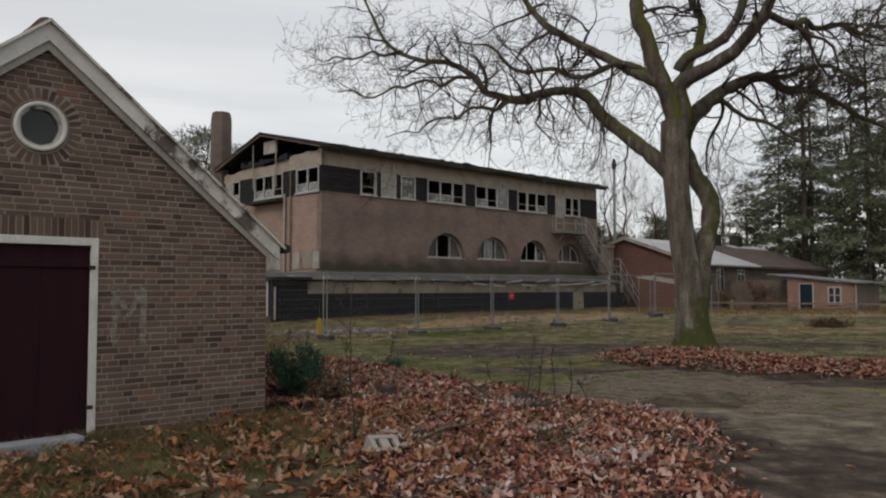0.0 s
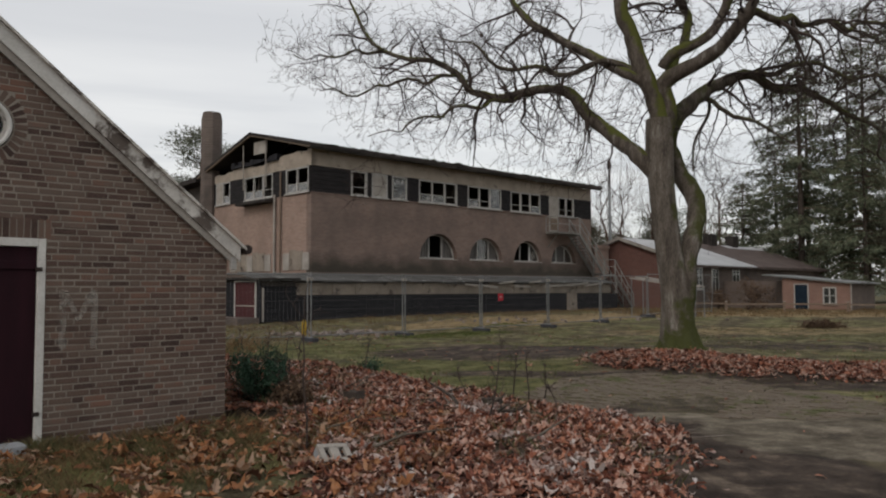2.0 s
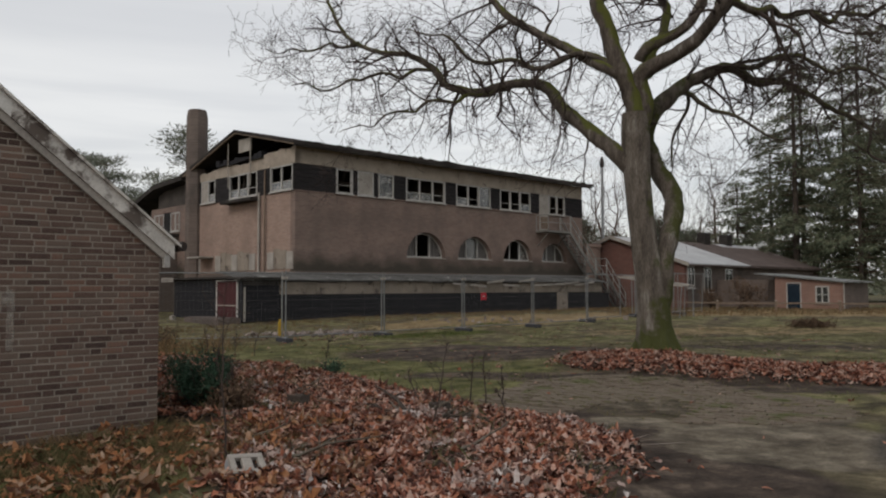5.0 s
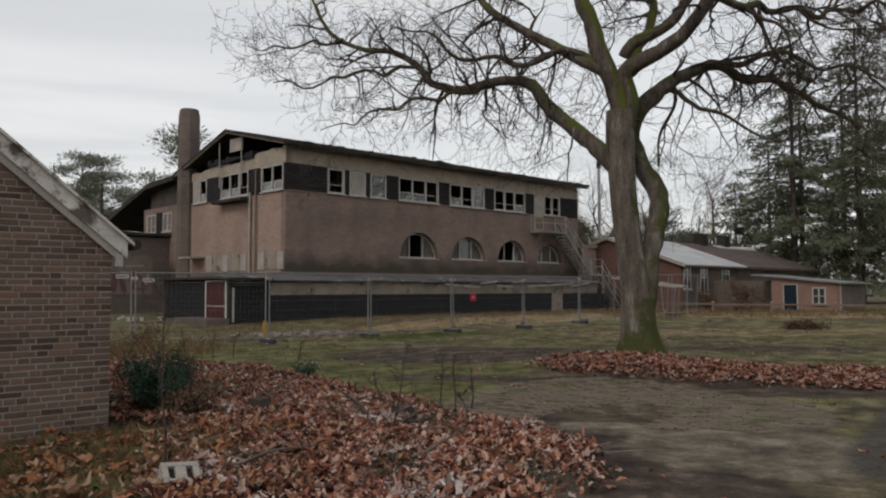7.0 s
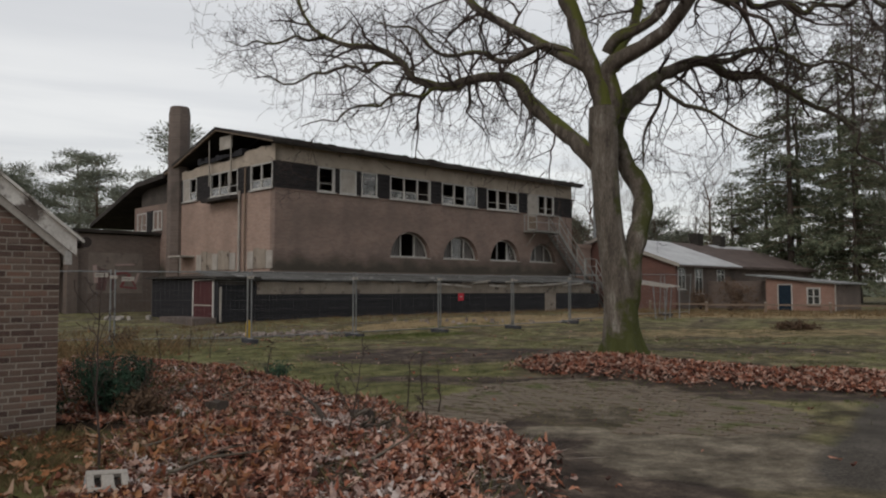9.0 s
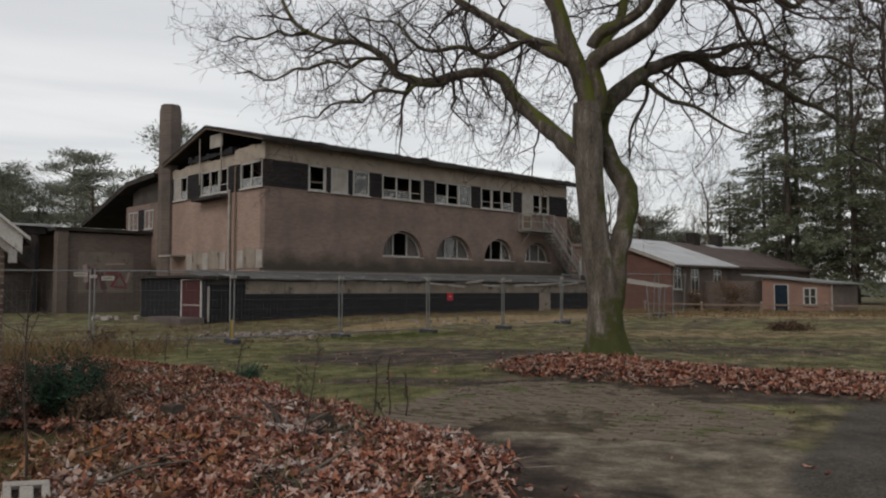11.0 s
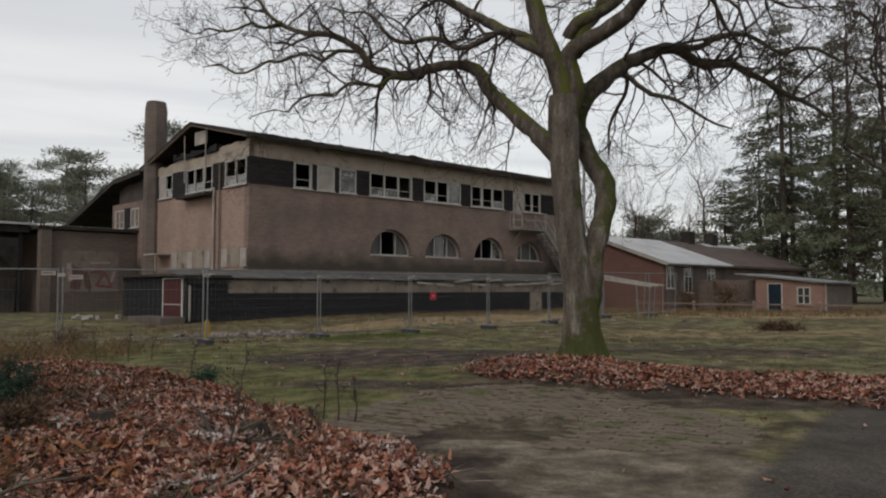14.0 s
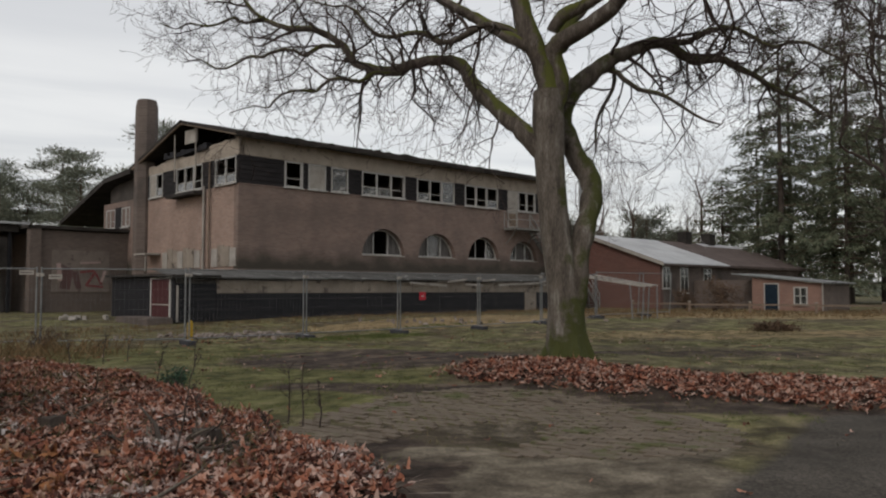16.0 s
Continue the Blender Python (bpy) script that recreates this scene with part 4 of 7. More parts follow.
# roof: two low slopes with a ragged edge, open at the end
def slope(bm, v0, z0, v1, z1, thick, u0=-0.45, u1=21.7, n=48, ragged=0.05):
    r = random.Random(int(v0 * 10) + 3)
    cols = []
    for i in range(n + 1):
        u = u0 + (u1 - u0) * i / n
        e = r.uniform(-ragged, ragged)
        dz = 0.03 * math.sin(u * 0.9) + r.uniform(-0.015, 0.015)
        cols.append([bm.verts.new(p) for p in ((u, v0 + e, z0 + dz), (u, v1, z1 + dz * 0.4), (u, v1, z1 + dz * 0.4 - thick), (u, v0 + e, z0 + dz - thick))])
    for a, b in zip(cols, cols[1:]):
        for k in range(4):
            bm.faces.new((a[k], b[k], b[(k + 1) % 4], a[(k + 1) % 4]))
    bm.faces.new(cols[0])
    bm.faces.new(cols[-1][::-1])


bm = bmesh.new()
slope(bm, -0.55, 7.98, 4.6, 9.18, 0.14)
slope(bm, 10.1, 7.62, 4.6, 9.18, 0.14)
hall_roof = part("roof", bm, M_ROOFEDGE, hall, "dark ragged felt roof")
piece("fascia", M_ROOFEDGE, hall_roof, (-0.4, 21.6, -0.5, -0.44, 7.75, 7.86))
rr = random.Random(14)
for k in range(46):
    bm = bmesh.new()
    u, w, h = -0.3 + 0.475 * k + rr.uniform(-0.2, 0.2), rr.uniform(0.12, 0.42), rr.uniform(0.03, 0.14)
    prism(bm, [(0, 0), (w, 0), (w * rr.uniform(0.6, 1.0), -h * rr.uniform(0.4, 1)), (w * rr.uniform(0.1, 0.5), -h)], -0.012, 0.0)
    bmesh.ops.transform(bm, matrix=pose(u, -0.53 - 0.02 * rr.random(), 7.86, rr.uniform(-15, 10), rr.uniform(-8, 8), 0), verts=bm.verts)
    part("felt_scrap", bm, M_ROOFEDGE, hall_roof, "torn roofing felt hanging from the eaves")
for k in range(26):
    bm = bmesh.new()
    u, w, h = rr.uniform(-0.3, 20.5), rr.uniform(0.3, 0.9), rr.uniform(0.02, 0.06)
    prism(bm, [(0, -0.05), (w, -0.05), (w * 0.8, h * 0.5), (w * rr.uniform(0.2, 0.6), h)], -0.02, 0.02)
    bmesh.ops.transform(bm, matrix=pose(u, -0.4 - 0.1 * rr.random(), 8.02, 0, rr.uniform(-5, 5), rr.uniform(-8, 8)), verts=bm.verts)
    part("roof_scrap", bm, M_ROOFEDGE, hall_roof, "lifted scrap of roofing on the roof edge")
bm = bmesh.new()
for a, b in (((-0.38, -0.5, 7.84), (-0.38, 4.6, 9.04)), ((-0.38, 10.0, 7.50), (-0.38, 4.6, 9.04))):
    tube(bm, [a, b], 0.07, 4)
part("verge_board", bm, M_RAWWOOD, hall_roof, "grey weathered verge boards")
for k in range(1, 11):
    bm = bmesh.new()
    u = 0.15 + k * 1.9
    tube(bm, [(u, -0.2, 7.85), (u, 4.6, 8.98)], 0.07, 4)
    tube(bm, [(u, 9.8, 7.52), (u, 4.6, 8.98)], 0.07, 4)
    part("rafter", bm, M_DARKWOOD, hall_roof)
# Added attic floor and wall, coloured dark for the shade under the roof.
piece("added_attic_floor", M_DARK, hall, (0.36, LEN - 0.36, 0.31, DEEP_V - 0.36, 7.3, 7.42))
piece("added_attic_wall", M_DARK, hall, (1.6, 1.7, 0.4, DEEP_V - 0.4, 7.43, 7.95), label="added inner wall with the attic's shade in its colour")
for v, z0, z1 in ((3.46, 6.4, 8.72), (5.55, 6.45, 8.68)):
    bm = bmesh.new()
    tube(bm, [(-0.2, v, z0), (-0.2, v + 0.05, z1)], 0.035, 5)
    part("hanging_batten", bm, M_PALE, hall, "pale vertical batten left hanging")
piece("attic_board", M_PALE, hall, (-0.12, -0.08, 3.54, 4.73, 8.1, 8.72), label="pale panel in the open gable")
bm = bmesh.new()
r2 = random.Random(8)
for k in range(12):
    v = 2.6 + k * 0.36
    box(bm, -0.14, 0.2, v, v + 0.33, 7.66 + r2.uniform(-0.05, 0.05), 7.82 + r2.uniform(-0.06, 0.12))
part("charred_beam", bm, M_DARKWOOD, hall, "charred sagging beam under the gable")
piece("balcony_slab", M_ROOFEDGE, hall, (-0.55, -0.03, 2.9, 5.75, SILL - 0.22, SILL - 0.06), label="broken concrete ledge below the window", bevel=0.03)
for v, mat, rr, z1 in ((2.85, M_PALE, 0.06, 6.0), (2.35, M_RAWWOOD, 0.04, 7.0)):
    bm = bmesh.new()
    tube(bm, [(-0.1, v, 2.2), (-0.1, v, z1)], rr, 8)
    part("drainpipe", bm, mat, hall, "old drainpipe on the end wall")
for v0, v1, n in ((3.26, 7.1, 7), (0.1, 2.2, 4)):
    w = (v1 - v0) / n
    for k in range(n):
        piece("boarding", M_PALE if k % 3 == 0 else M_BEIGE, hall, (-0.045 - 0.01 * (k % 2), -0.008, v0 + k * w, v0 + (k + 1) * w - 0.02, 2.42, 3.2 + 0.07 * ((k * 7) % 3)), label="pale boards over a low window")
piece("small_canopy", M_PALE, hall, (-0.8, -0.02, 7.3, 8.6, 3.1, 3.18), (-0.75, -0.7, 7.35, 7.42, 2.3, 3.1))
# chimney
# Sooty brick; its dark tone also serves as shade on two other walls.
M_CHIMNEY = brickwork("brick_sooty_or_shaded", ((0.110, 0.085, 0.074), (0.150, 0.118, 0.101)), (0.145, 0.12, 0.105), (0.055, 0.048, 0.044), 0.85)
bm = bmesh.new()
tube(bm, [(0.0, 0.0, z) for z in (0.2, 10.6, 10.98)], [0.56, 0.54, 0.47], 8)
bmesh.ops.rotate(bm, verts=bm.verts, matrix=Matrix.Rotation(radians(22.5), 3, "Z"))
bmesh.ops.translate(bm, verts=bm.verts, vec=(0.05, 9.35, 0))
part("chimney", bm, M_CHIMNEY, hall, "tall brown brick chimney stack")

# lower wing past the chimney
wing = thing("rear_wing", HALL, "low brick rear wing with a steep dark roof", "building")
piece("wall", M_WALL_LONG, wing, (0.3, 0.6, 10.5, 19.0, 0.2, 4.75), (0.3, 0.6, 10.5, 15.4, 4.752, 6.15))
bm = bmesh.new()
prism(bm, [(10.3, 7.6), (13.8, 7.42), (20.6, 5.55), (20.6, 5.3), (13.8, 7.16), (10.3, 7.34)], -0.35, 9.0, "x")
part("roof", bm, M_ROOFEDGE, wing, "dark roof slope")
# Dark filling drawn in for the shade under the wing's roof.
bm = bmesh.new()
prism(bm, [(10.5, 6.16), (14.6, 6.16), (14.6, 6.9), (13.8, 7.12), (10.5, 7.3)], 0.35, 0.55, "x")
part("under_roof_shade", bm, M_DARK, wing)
for v0, v1 in ((11.75, 12.85), (13.7, 15.0)):
    frame_window("window", pose(0.26, v1, 4.75, 0, 0, -90), v1 - v0, 1.05, 2, "gs" if v0 < 12 else "sh", wing, "white window with broken panes")
piece("weatherboards", M_BLACKBOARD, wing, (0.25, 0.299, 12.9, 13.66, 4.7, 5.85))
flat = thing("flat_roofed_block", HALL, "low flat-roofed rendered block with faded graffiti", "building")
piece("wall", M_WALL_BROWN, flat, (-4.0, 0.28, 12.0, 12.3, 0.1, 4.35), (-4.0, -3.7, 12.301, 17, 0.1, 4.35), label="dull brown brick wall")
piece("pier", M_WALL_BROWN, flat, (-4.5, -4.002, 11.85, 12.4, 0.1, 4.42), label="dull brown corner pier")
piece("roof", M_ROOFEDGE, flat, (-4.6, 0.29, 11.8, 18, 4.43, 4.58))
piece("render_panel", M_PLASTER, flat, (-3.45, -0.65, 11.975, 11.998, 1.3, 3.4), label="patched render panel")
for k, (u, z, w, h, tilt, mat) in enumerate(((-2.75, 2.0, 0.5, 1.1, 8, M_GRAFF_D), (-2.25, 1.9, 0.28, 0.9, -14, M_GRAFF_D), (-1.75, 2.35, 0.7, 0.12, -8, M_GRAFF_R), (-1.6, 1.95, 0.12, 0.8, 32, M_GRAFF_R), (-1.2, 2.0, 0.1, 0.75, -28, M_GRAFF_R), (-1.35, 1.6, 0.8, 0.1, 5, M_GRAFF_R), (-0.95, 2.1, 0.12, 0.6, 18, M_GRAFF_P), (-1.6, 2.8, 1.0, 0.1, -3, M_GRAFF_P), (-3.1, 2.3, 0.2, 0.9, -6, M_GRAFF_P))):
    bm = bmesh.new()
    box(bm, -w / 2, w / 2, 11.966 - 0.002 * k, 11.972, -h / 2, h / 2, pose(u, 0, z, 0, tilt, 0))
    part("sprayed_shape", bm, mat, flat, "faded sprayed paint")
ruin = thing("open_shelter", HALL, "dark open shelter with a pale sagging roof edge", "shelter")
piece("roof", M_FROST, ruin, (-16, -4.35, 12.9, 18, 4.66, 4.76), label="pale sheet roof")
piece("fascia", M_ROOFEDGE, ruin, (-16, -4.66, 13.1, 13.19, 4.28, 4.655))
# Dark brick here carries the shade inside the open shelter.
piece("back_wall", M_CHIMNEY, ruin, (-16, -3.9, 16.5, 16.8, 0, 4.65))
for k in range(5):
    piece("post", M_DARKWOOD, ruin, (-15.5 + k * 2.6, -15.36 + k * 2.6, 13.25, 13.4, 0.1, 4.65))
bm = bmesh.new()
prism(bm, [(-6.6, 4.0), (-4.9, 4.0), (-4.9, 2.6), (-5.4, 2.5)], 13.3, 13.4)
part("torn_sheet", bm, M_ROOFEDGE, ruin, "dark torn roofing felt hanging down")
piece("low_wall", M_DARK, ruin, (-16, -4.9, 14.4, 14.6, 0.1, 2.2))

# ---- the dark lean-to along the foot of the hall ----
annex = thing("lean_to", HALL, "black boarded lean-to with a flat grey roof", "lean-to")
FV, FU = -1.5, -3.4
rr = random.Random(2)
for k in range(8):
    z0 = 0.25 + k * 0.205
    z1 = z0 + 0.195
    if k < 7:
        piece("board", M_DARKWOOD, annex, (FU, -1.72, FV - 0.006 * (k % 2), FV + 0.05, z0, z1))
    if k < 6:
        for a, b in ((-1.71, 4.0), (4.01, 10.2), (10.21, LEN - 4.6)):
            piece("board", M_DARKWOOD, annex, (a, b, FV - 0.006 * (k % 2) - 0.008 * rr.random(), FV + 0.05, z0, min(z1, 1.30)))
    piece("board", M_DARKWOOD, annex, (FU - 0.006 * (k % 2), FU + 0.05, 0.53, 4.4, z0, z1))
piece("boarding", M_DARKWOOD, annex, (LEN - 3.6, LEN + 0.6, FV, FV + 0.05, 0.2, 1.25), label="black stained boards")
piece("boarding", M_DARKWOOD, annex, (FU, FU + 0.05, FV + 0.051, -1.19, 0.25, 1.9), label="black stained boards")
u = -1.71
while u < LEN - 0.2:
    w = rr.uniform(1.2, 2.6)
    piece("concrete_panel", M_BEIGE, annex, (u, min(u + w, LEN) - 0.02, FV + 0.01, FV + 0.09, 1.31, 1.84 + rr.uniform(-0.05, 0.03)), label="stained beige concrete panel")
    u += w
piece("pier", M_BEIGE, annex, (LEN - 4.59, LEN - 3.61, FV - 0.02, FV + 0.2, 0.2, 1.3))
roof_a = piece("roof_deck", M_ROOFEDGE, annex, (FU - 0.1, LEN, FV + 0.05, -0.1, 1.845, 1.865))
for i in range(25):
    bm = bmesh.new()
    a = FU - 0.2 + i * 1.0
    dz, e = rr.uniform(-0.03, 0.03), rr.uniform(-0.06, 0.05)
    prism(bm, [(FV - 0.22 + e, 1.92 + dz), (-0.05, 2.25), (-0.05, 2.19), (FV - 0.22 + e, 1.87 + dz)], a, a + 0.99, "x")
    part("roof_sheet", bm, M_LEANTO, roof_a, "dark grey roof sheet with a pale broken edge")
piece("roof_edge", M_ROOFEDGE, roof_a, (FU - 0.25, -1.7, FV - 0.3, FV + 0.4, 1.93, 2.0), (FU - 0.25, -0.07, FV + 0.401, 4.6, 1.95, 2.04))
for k in range(9):
    bm = bmesh.new()
    a = 8.0 + k * 1.25
    box(bm, 0, rr.uniform(0.9, 1.9), -0.02, 0.01, 0, 0.09, pose(a, FV - 0.25, 1.72 + rr.uniform(-0.1, 0.12), 0, rr.uniform(-6, 6), 0))
    part("loose_fascia", bm, M_PALE, roof_a, "pale broken fascia boards hanging loose")
adoor = piece("door", M_REDDOOR, annex, (FU - 0.03, FU + 0.03, -1.12, -0.335, 0.3, 1.84), (FU - 0.03, FU + 0.03, -0.325, 0.46, 0.3, 1.84), label="faded maroon double door")
piece("door_frame", M_BARGE, adoor, (FU - 0.05, FU + 0.05, 0.465, 0.525, 0.25, 1.9), (FU - 0.05, FU + 0.05, -1.185, -1.125, 0.25, 1.9), (FU - 0.05, FU + 0.05, -1.125, 0.465, 1.845, 1.9))
piece("door_rail", M_PALE, adoor, (FU - 0.045, FU - 0.031, -1.08, 0.42, 0.85, 0.9))
piece("white_post", M_PALE, annex, (FU + 0.05, FU + 0.12, FV - 0.06, FV - 0.015, 0.25, 1.6))
piece("door_step", M_CHIMNEY, annex, (FU - 1.1, FU - 0.1, -1.6, 1.2, 0.1, 0.42), label="low concrete step", bevel=0.03)
piece("inner_wall", M_DARK, annex, (FU + 0.06, LEN, FV + 0.1, FV + 0.2, 0.1, 1.85), (FU + 0.06, FU + 0.16, FV + 0.2, 4.4, 0.1, 1.9), (FU, -0.1, 4.41, 4.5, 0.1, 1.95))

# ---- the outside stairs ----
stairs = thing("outside_stairs", HALL, "weathered steel fire stairs with a landing", "stairs")
S0, S1 = -0.14, -0.94
piece("platform", M_STAIR, stairs, (16.55, 18.75, S1, -0.06, 4.78, 4.9), bevel=0.01)
piece("landing", M_STAIR, stairs, (21.15, 22.5, S1, S0, 2.38, 2.46), bevel=0.01)


def flight(u0, z0, u1, z1, n):
    f = None
    for v in (S0, S1):
        bm = bmesh.new()
        d = Vector((u1 - u0, 0, z1 - z0))
        box(bm, 0, d.length, v - 0.02, v + 0.02, -0.14, 0.05, pose(u0, 0, z0, 0, -math.degrees(math.atan2(d.z, d.x)), 0))
        part("stringer", bm, M_STAIR, stairs)
    for i in range(n):
        u, z = u0 + (u1 - u0) * (i + 0.5) / n, z0 + (z1 - z0) * (i + 0.5) / n
        piece("tread", M_STAIR, stairs, (u - 0.11, u + 0.13, S1 + 0.021, S0 - 0.021, z - 0.015, z + 0.015))
    for v in (S0, S1):
        for h in (0.5, 0.95):
            bm = bmesh.new()
            tube(bm, [(u0, v, z0 + h), (u1, v, z1 + h)], 0.036, 6)
            part("handrail", bm, M_RAILPAINT, stairs)
        for k in range(4):
            t = k / 3
            bm = bmesh.new()
            u, z = u0 + (u1 - u0) * t, z0 + (z1 - z0) * t
            tube(bm, [(u, v, z - 0.05), (u, v, z + 0.95)], 0.032, 6)
            part("baluster", bm, M_RAILPAINT, stairs)


flight(18.75, 4.85, 21.25, 2.42, 13)
flight(22.4, 2.42, 24.5, 0.25, 12)
for a, b in (((16.6, S1), (18.7, S1)), ((16.6, S1), (16.6, -0.06)), ((21.2, S1), (22.45, S1)), ((21.2, S0), (22.45, S0))):
    z = 4.85 if a[0] < 20 else 2.42
    for h in (0.5, 0.95):
        bm = bmesh.new()
        tube(bm, [(*a, z + h), (*b, z + h)], 0.022, 6)
        part("handrail", bm, M_RAILPAINT, stairs)
    for p in (a, b):
        bm = bmesh.new()
        tube(bm, [(*p, z), (*p, z + 0.95)], 0.022, 6)
        part("baluster", bm, M_RAILPAINT, stairs)
for u, v, z in ((21.2, S1, 2.4), (22.45, S1, 2.4), (21.2, S0, 2.4), (22.45, S0, 2.4)):
    bm = bmesh.new()
    tube(bm, [(u, v, 0.2), (u, v, z)], 0.035, 6)
    part("support_post", bm, M_RAILPAINT, stairs)
for u in (16.7, 18.5):
    bm = bmesh.new()
    tube(bm, [(u, S1 + 0.05, 4.8), (u, -0.09, 4.0)], 0.03, 6)
    part("bracket", bm, M_STAIR, stairs)

# ---- houses to the right ----
house = thing("brick_house", HALL, "single-storey red brick house with a frosted sheet roof", "house")
HU0, HU1, HV0, HV1 = 24.6, 45.5, -5.1, 5.2
bm = bmesh.new()
prism(bm, [(HV0, 0.1), (HV1, 0.1), (HV1, 3.05), (0.05, 4.78), (HV0, 3.05)], HU0, HU0 + 0.3, "x")
part("gable_wall", bm, M_WALL_RED, house, "red brick gable wall")
# Front wall takes the darker brick as painted shading.
piece("front_wall", M_CHIMNEY, house, (HU0 + 0.302, HU1, HV0, HV0 + 0.3, 0.1, 3.03), label="brown brick front wall with shade in its colour")
for u0, u1, mat, nm in ((HU0 - 0.25, 32.8, M_FROST, "pale frosted sheet roof"), (32.81, HU1, M_SLATE, "dark roofing")):
    bm = bmesh.new()
    prism(bm, [(HV0 - 0.35, 3.02), (0.05, 4.93), (0.05, 4.80), (HV0 - 0.35, 2.90)], u0, u1, "x")
    prism(bm, [(HV1 + 0.35, 3.02), (0.05, 4.93), (0.05, 4.80), (HV1 + 0.35, 2.90)], u0, u1, "x")
    part("roof", bm, mat, house, nm)
bm = bmesh.new()
prism(bm, [(HV0 - 0.4, 3.06), (0.05, 4.98), (HV1 + 0.4, 3.06), (HV1 + 0.4, 2.84), (0.05, 4.76), (HV0 - 0.4, 2.84)], HU0 - 0.30, HU0 - 0.25, "x")
part("verge_board", bm, M_PALE, house, "pale verge board")
piece("gutter", M_SLATE, house, (HU0 - 0.2, HU1, HV0 - 0.45, HV0 - 0.36, 2.85, 2.95))
for u0, u1, h, z in ((24.85, 25.75, 1.35, 1.5), (26.92, 27.9, 1.6, 1.23), (29.8, 30.85, 0.95, 1.85)):
    w = frame_window("window", pose(u0, HV0 - 0.03, z), u1 - u0, h, 2, "dd", house, "white casement window", bar=0.065)
    piece("transom", M_WHITE, w, (0.09, u1 - u0 - 0.09, 0.01, 0.06, h * 0.62, h * 0.62 + 0.07))
bm = bmesh.new()
prism(bm, [(-1.6, 4.325), (0.03, 4.948), (0.03, 4.935), (-1.6, 4.31)], 38.5, 45.3, "x")
part("frost_patch", bm, M_FROST, house, "frosted strip of roofing along the ridge")
for u in (36.4, 40.0):
    piece("chimney", M_ROOFEDGE, house, (u, u + 0.8, -0.35, 0.35, 4.0, 5.6), (u - 0.05, u + 0.85, -0.4, 0.4, 5.601, 5.7), label="squat brick chimney")
piece("flat_extension", M_WALL_GABLE, house, (HU0 - 1.9, HU0 - 0.31, 0.8, 6.0, 0.1, 4.2), (HU0 - 2.0, HU0 - 0.31, 0.7, 6.1, 4.201, 4.4))
outb = thing("outbuilding", HALL, "small salmon brick outbuilding with a lean-to roof", "outbuilding")
OU = 26.6
bm = bmesh.new()
prism(bm, [(-13.45, 0.1), (-9.7, 0.1), (-9.7, 2.12), (-13.45, 1.76)], OU, OU + 0.2, "x")
part("wall", bm, M_PINK, outb, "salmon brick front wall")
piece("side_wall", M_WALL_BROWN, outb, (OU, OU + 4.0, -13.452, -13.3, 0.1, 1.75), (OU + 0.201, OU + 4, -9.9, -9.7, 0.1, 2.1))
bm = bmesh.new()
prism(bm, [(-13.75, 1.84), (-8.6, 2.38), (-8.6, 2.31), (-13.75, 1.77)], OU - 0.25, OU + 4.2, "x")
part("roof", bm, M_LEADROOF, outb, "grey lean-to roof with a pale edge")
piece("door", M_GREENDOOR, outb, (OU - 0.02, OU + 0.03, -11.13, -10.43, 0.15, 1.74), label="dark blue-green door")
piece("door_frame", M_WHITE, outb, (OU - 0.03, OU + 0.03, -10.425, -10.36, 0.15, 1.8), (OU - 0.03, OU + 0.03, -11.2, -11.135, 0.15, 1.8), (OU - 0.03, OU + 0.03, -11.135, -10.425, 1.745, 1.8))
w = frame_window("window", pose(OU - 0.04, -11.98, 0.62, 0, 0, -90), 0.74, 0.98, 2, "dd", outb, "small white four-pane window", bar=0.08)
piece("transom", M_WHITE, w, (0.08, 0.66, 0.01, 0.06, 0.46, 0.52))
bm = bmesh.new()
tube(bm, [(OU - 0.05, -13.5, 0.2), (OU - 0.05, -13.5, 1.75)], 0.04, 6)
part("drainpipe", bm, M_PALE, outb)
shedrow = thing("garden_wall", HALL, "dull brown brick wall joining house and outbuilding", "wall")
piece("wall", M_WALL_BROWN, shedrow, (28.6, 28.8, -9.69, -5.11, 0.1, 2.0))
# a fence frame fallen flat on posts, beyond the site fence
canopy = thing("fallen_fence_frame", pose(8.9, 36.0, gz(8.9, 36.0), 0, 0, -45), "pale bent fence frame lying aslant on thin posts", "fence frame")
for k in range(3):
    bm = bmesh.new()
    tube(bm, [(0, 0.5 * k, 1.72 + 0.04 * k), (1.5, 0.5 * k + 0.04, 1.49 + 0.03 * k), (3.15, 0.5 * k, 1.27 + 0.02 * k)], 0.035, 6)
    part("beam", bm, M_PALE, canopy, "pale sloping bar")
for k in range(9):
    bm = bmesh.new()
    u = 0.1 + 0.37 * k
    tube(bm, [(u, 0, 1.71 - 0.143 * u), (u, 1.0, 1.79 - 0.143 * u)], 0.014, 5)
    part("crossbar", bm, M_GALV, canopy)
for u, v, lean in ((0.1, 0.0, 0.0), (0.1, 1.0, 0.0), (2.45, 0.0, 0.12), (2.75, 1.0, -0.1), (3.1, 0.0, -0.12), (3.1, 1.0, 0.0)):
    bm = bmesh.new()
    tube(bm, [(u + lean, v, -0.1), (u, v, 1.72 - 0.143 * u)], 0.026, 6)
    part("post", bm, M_GALV, canopy)

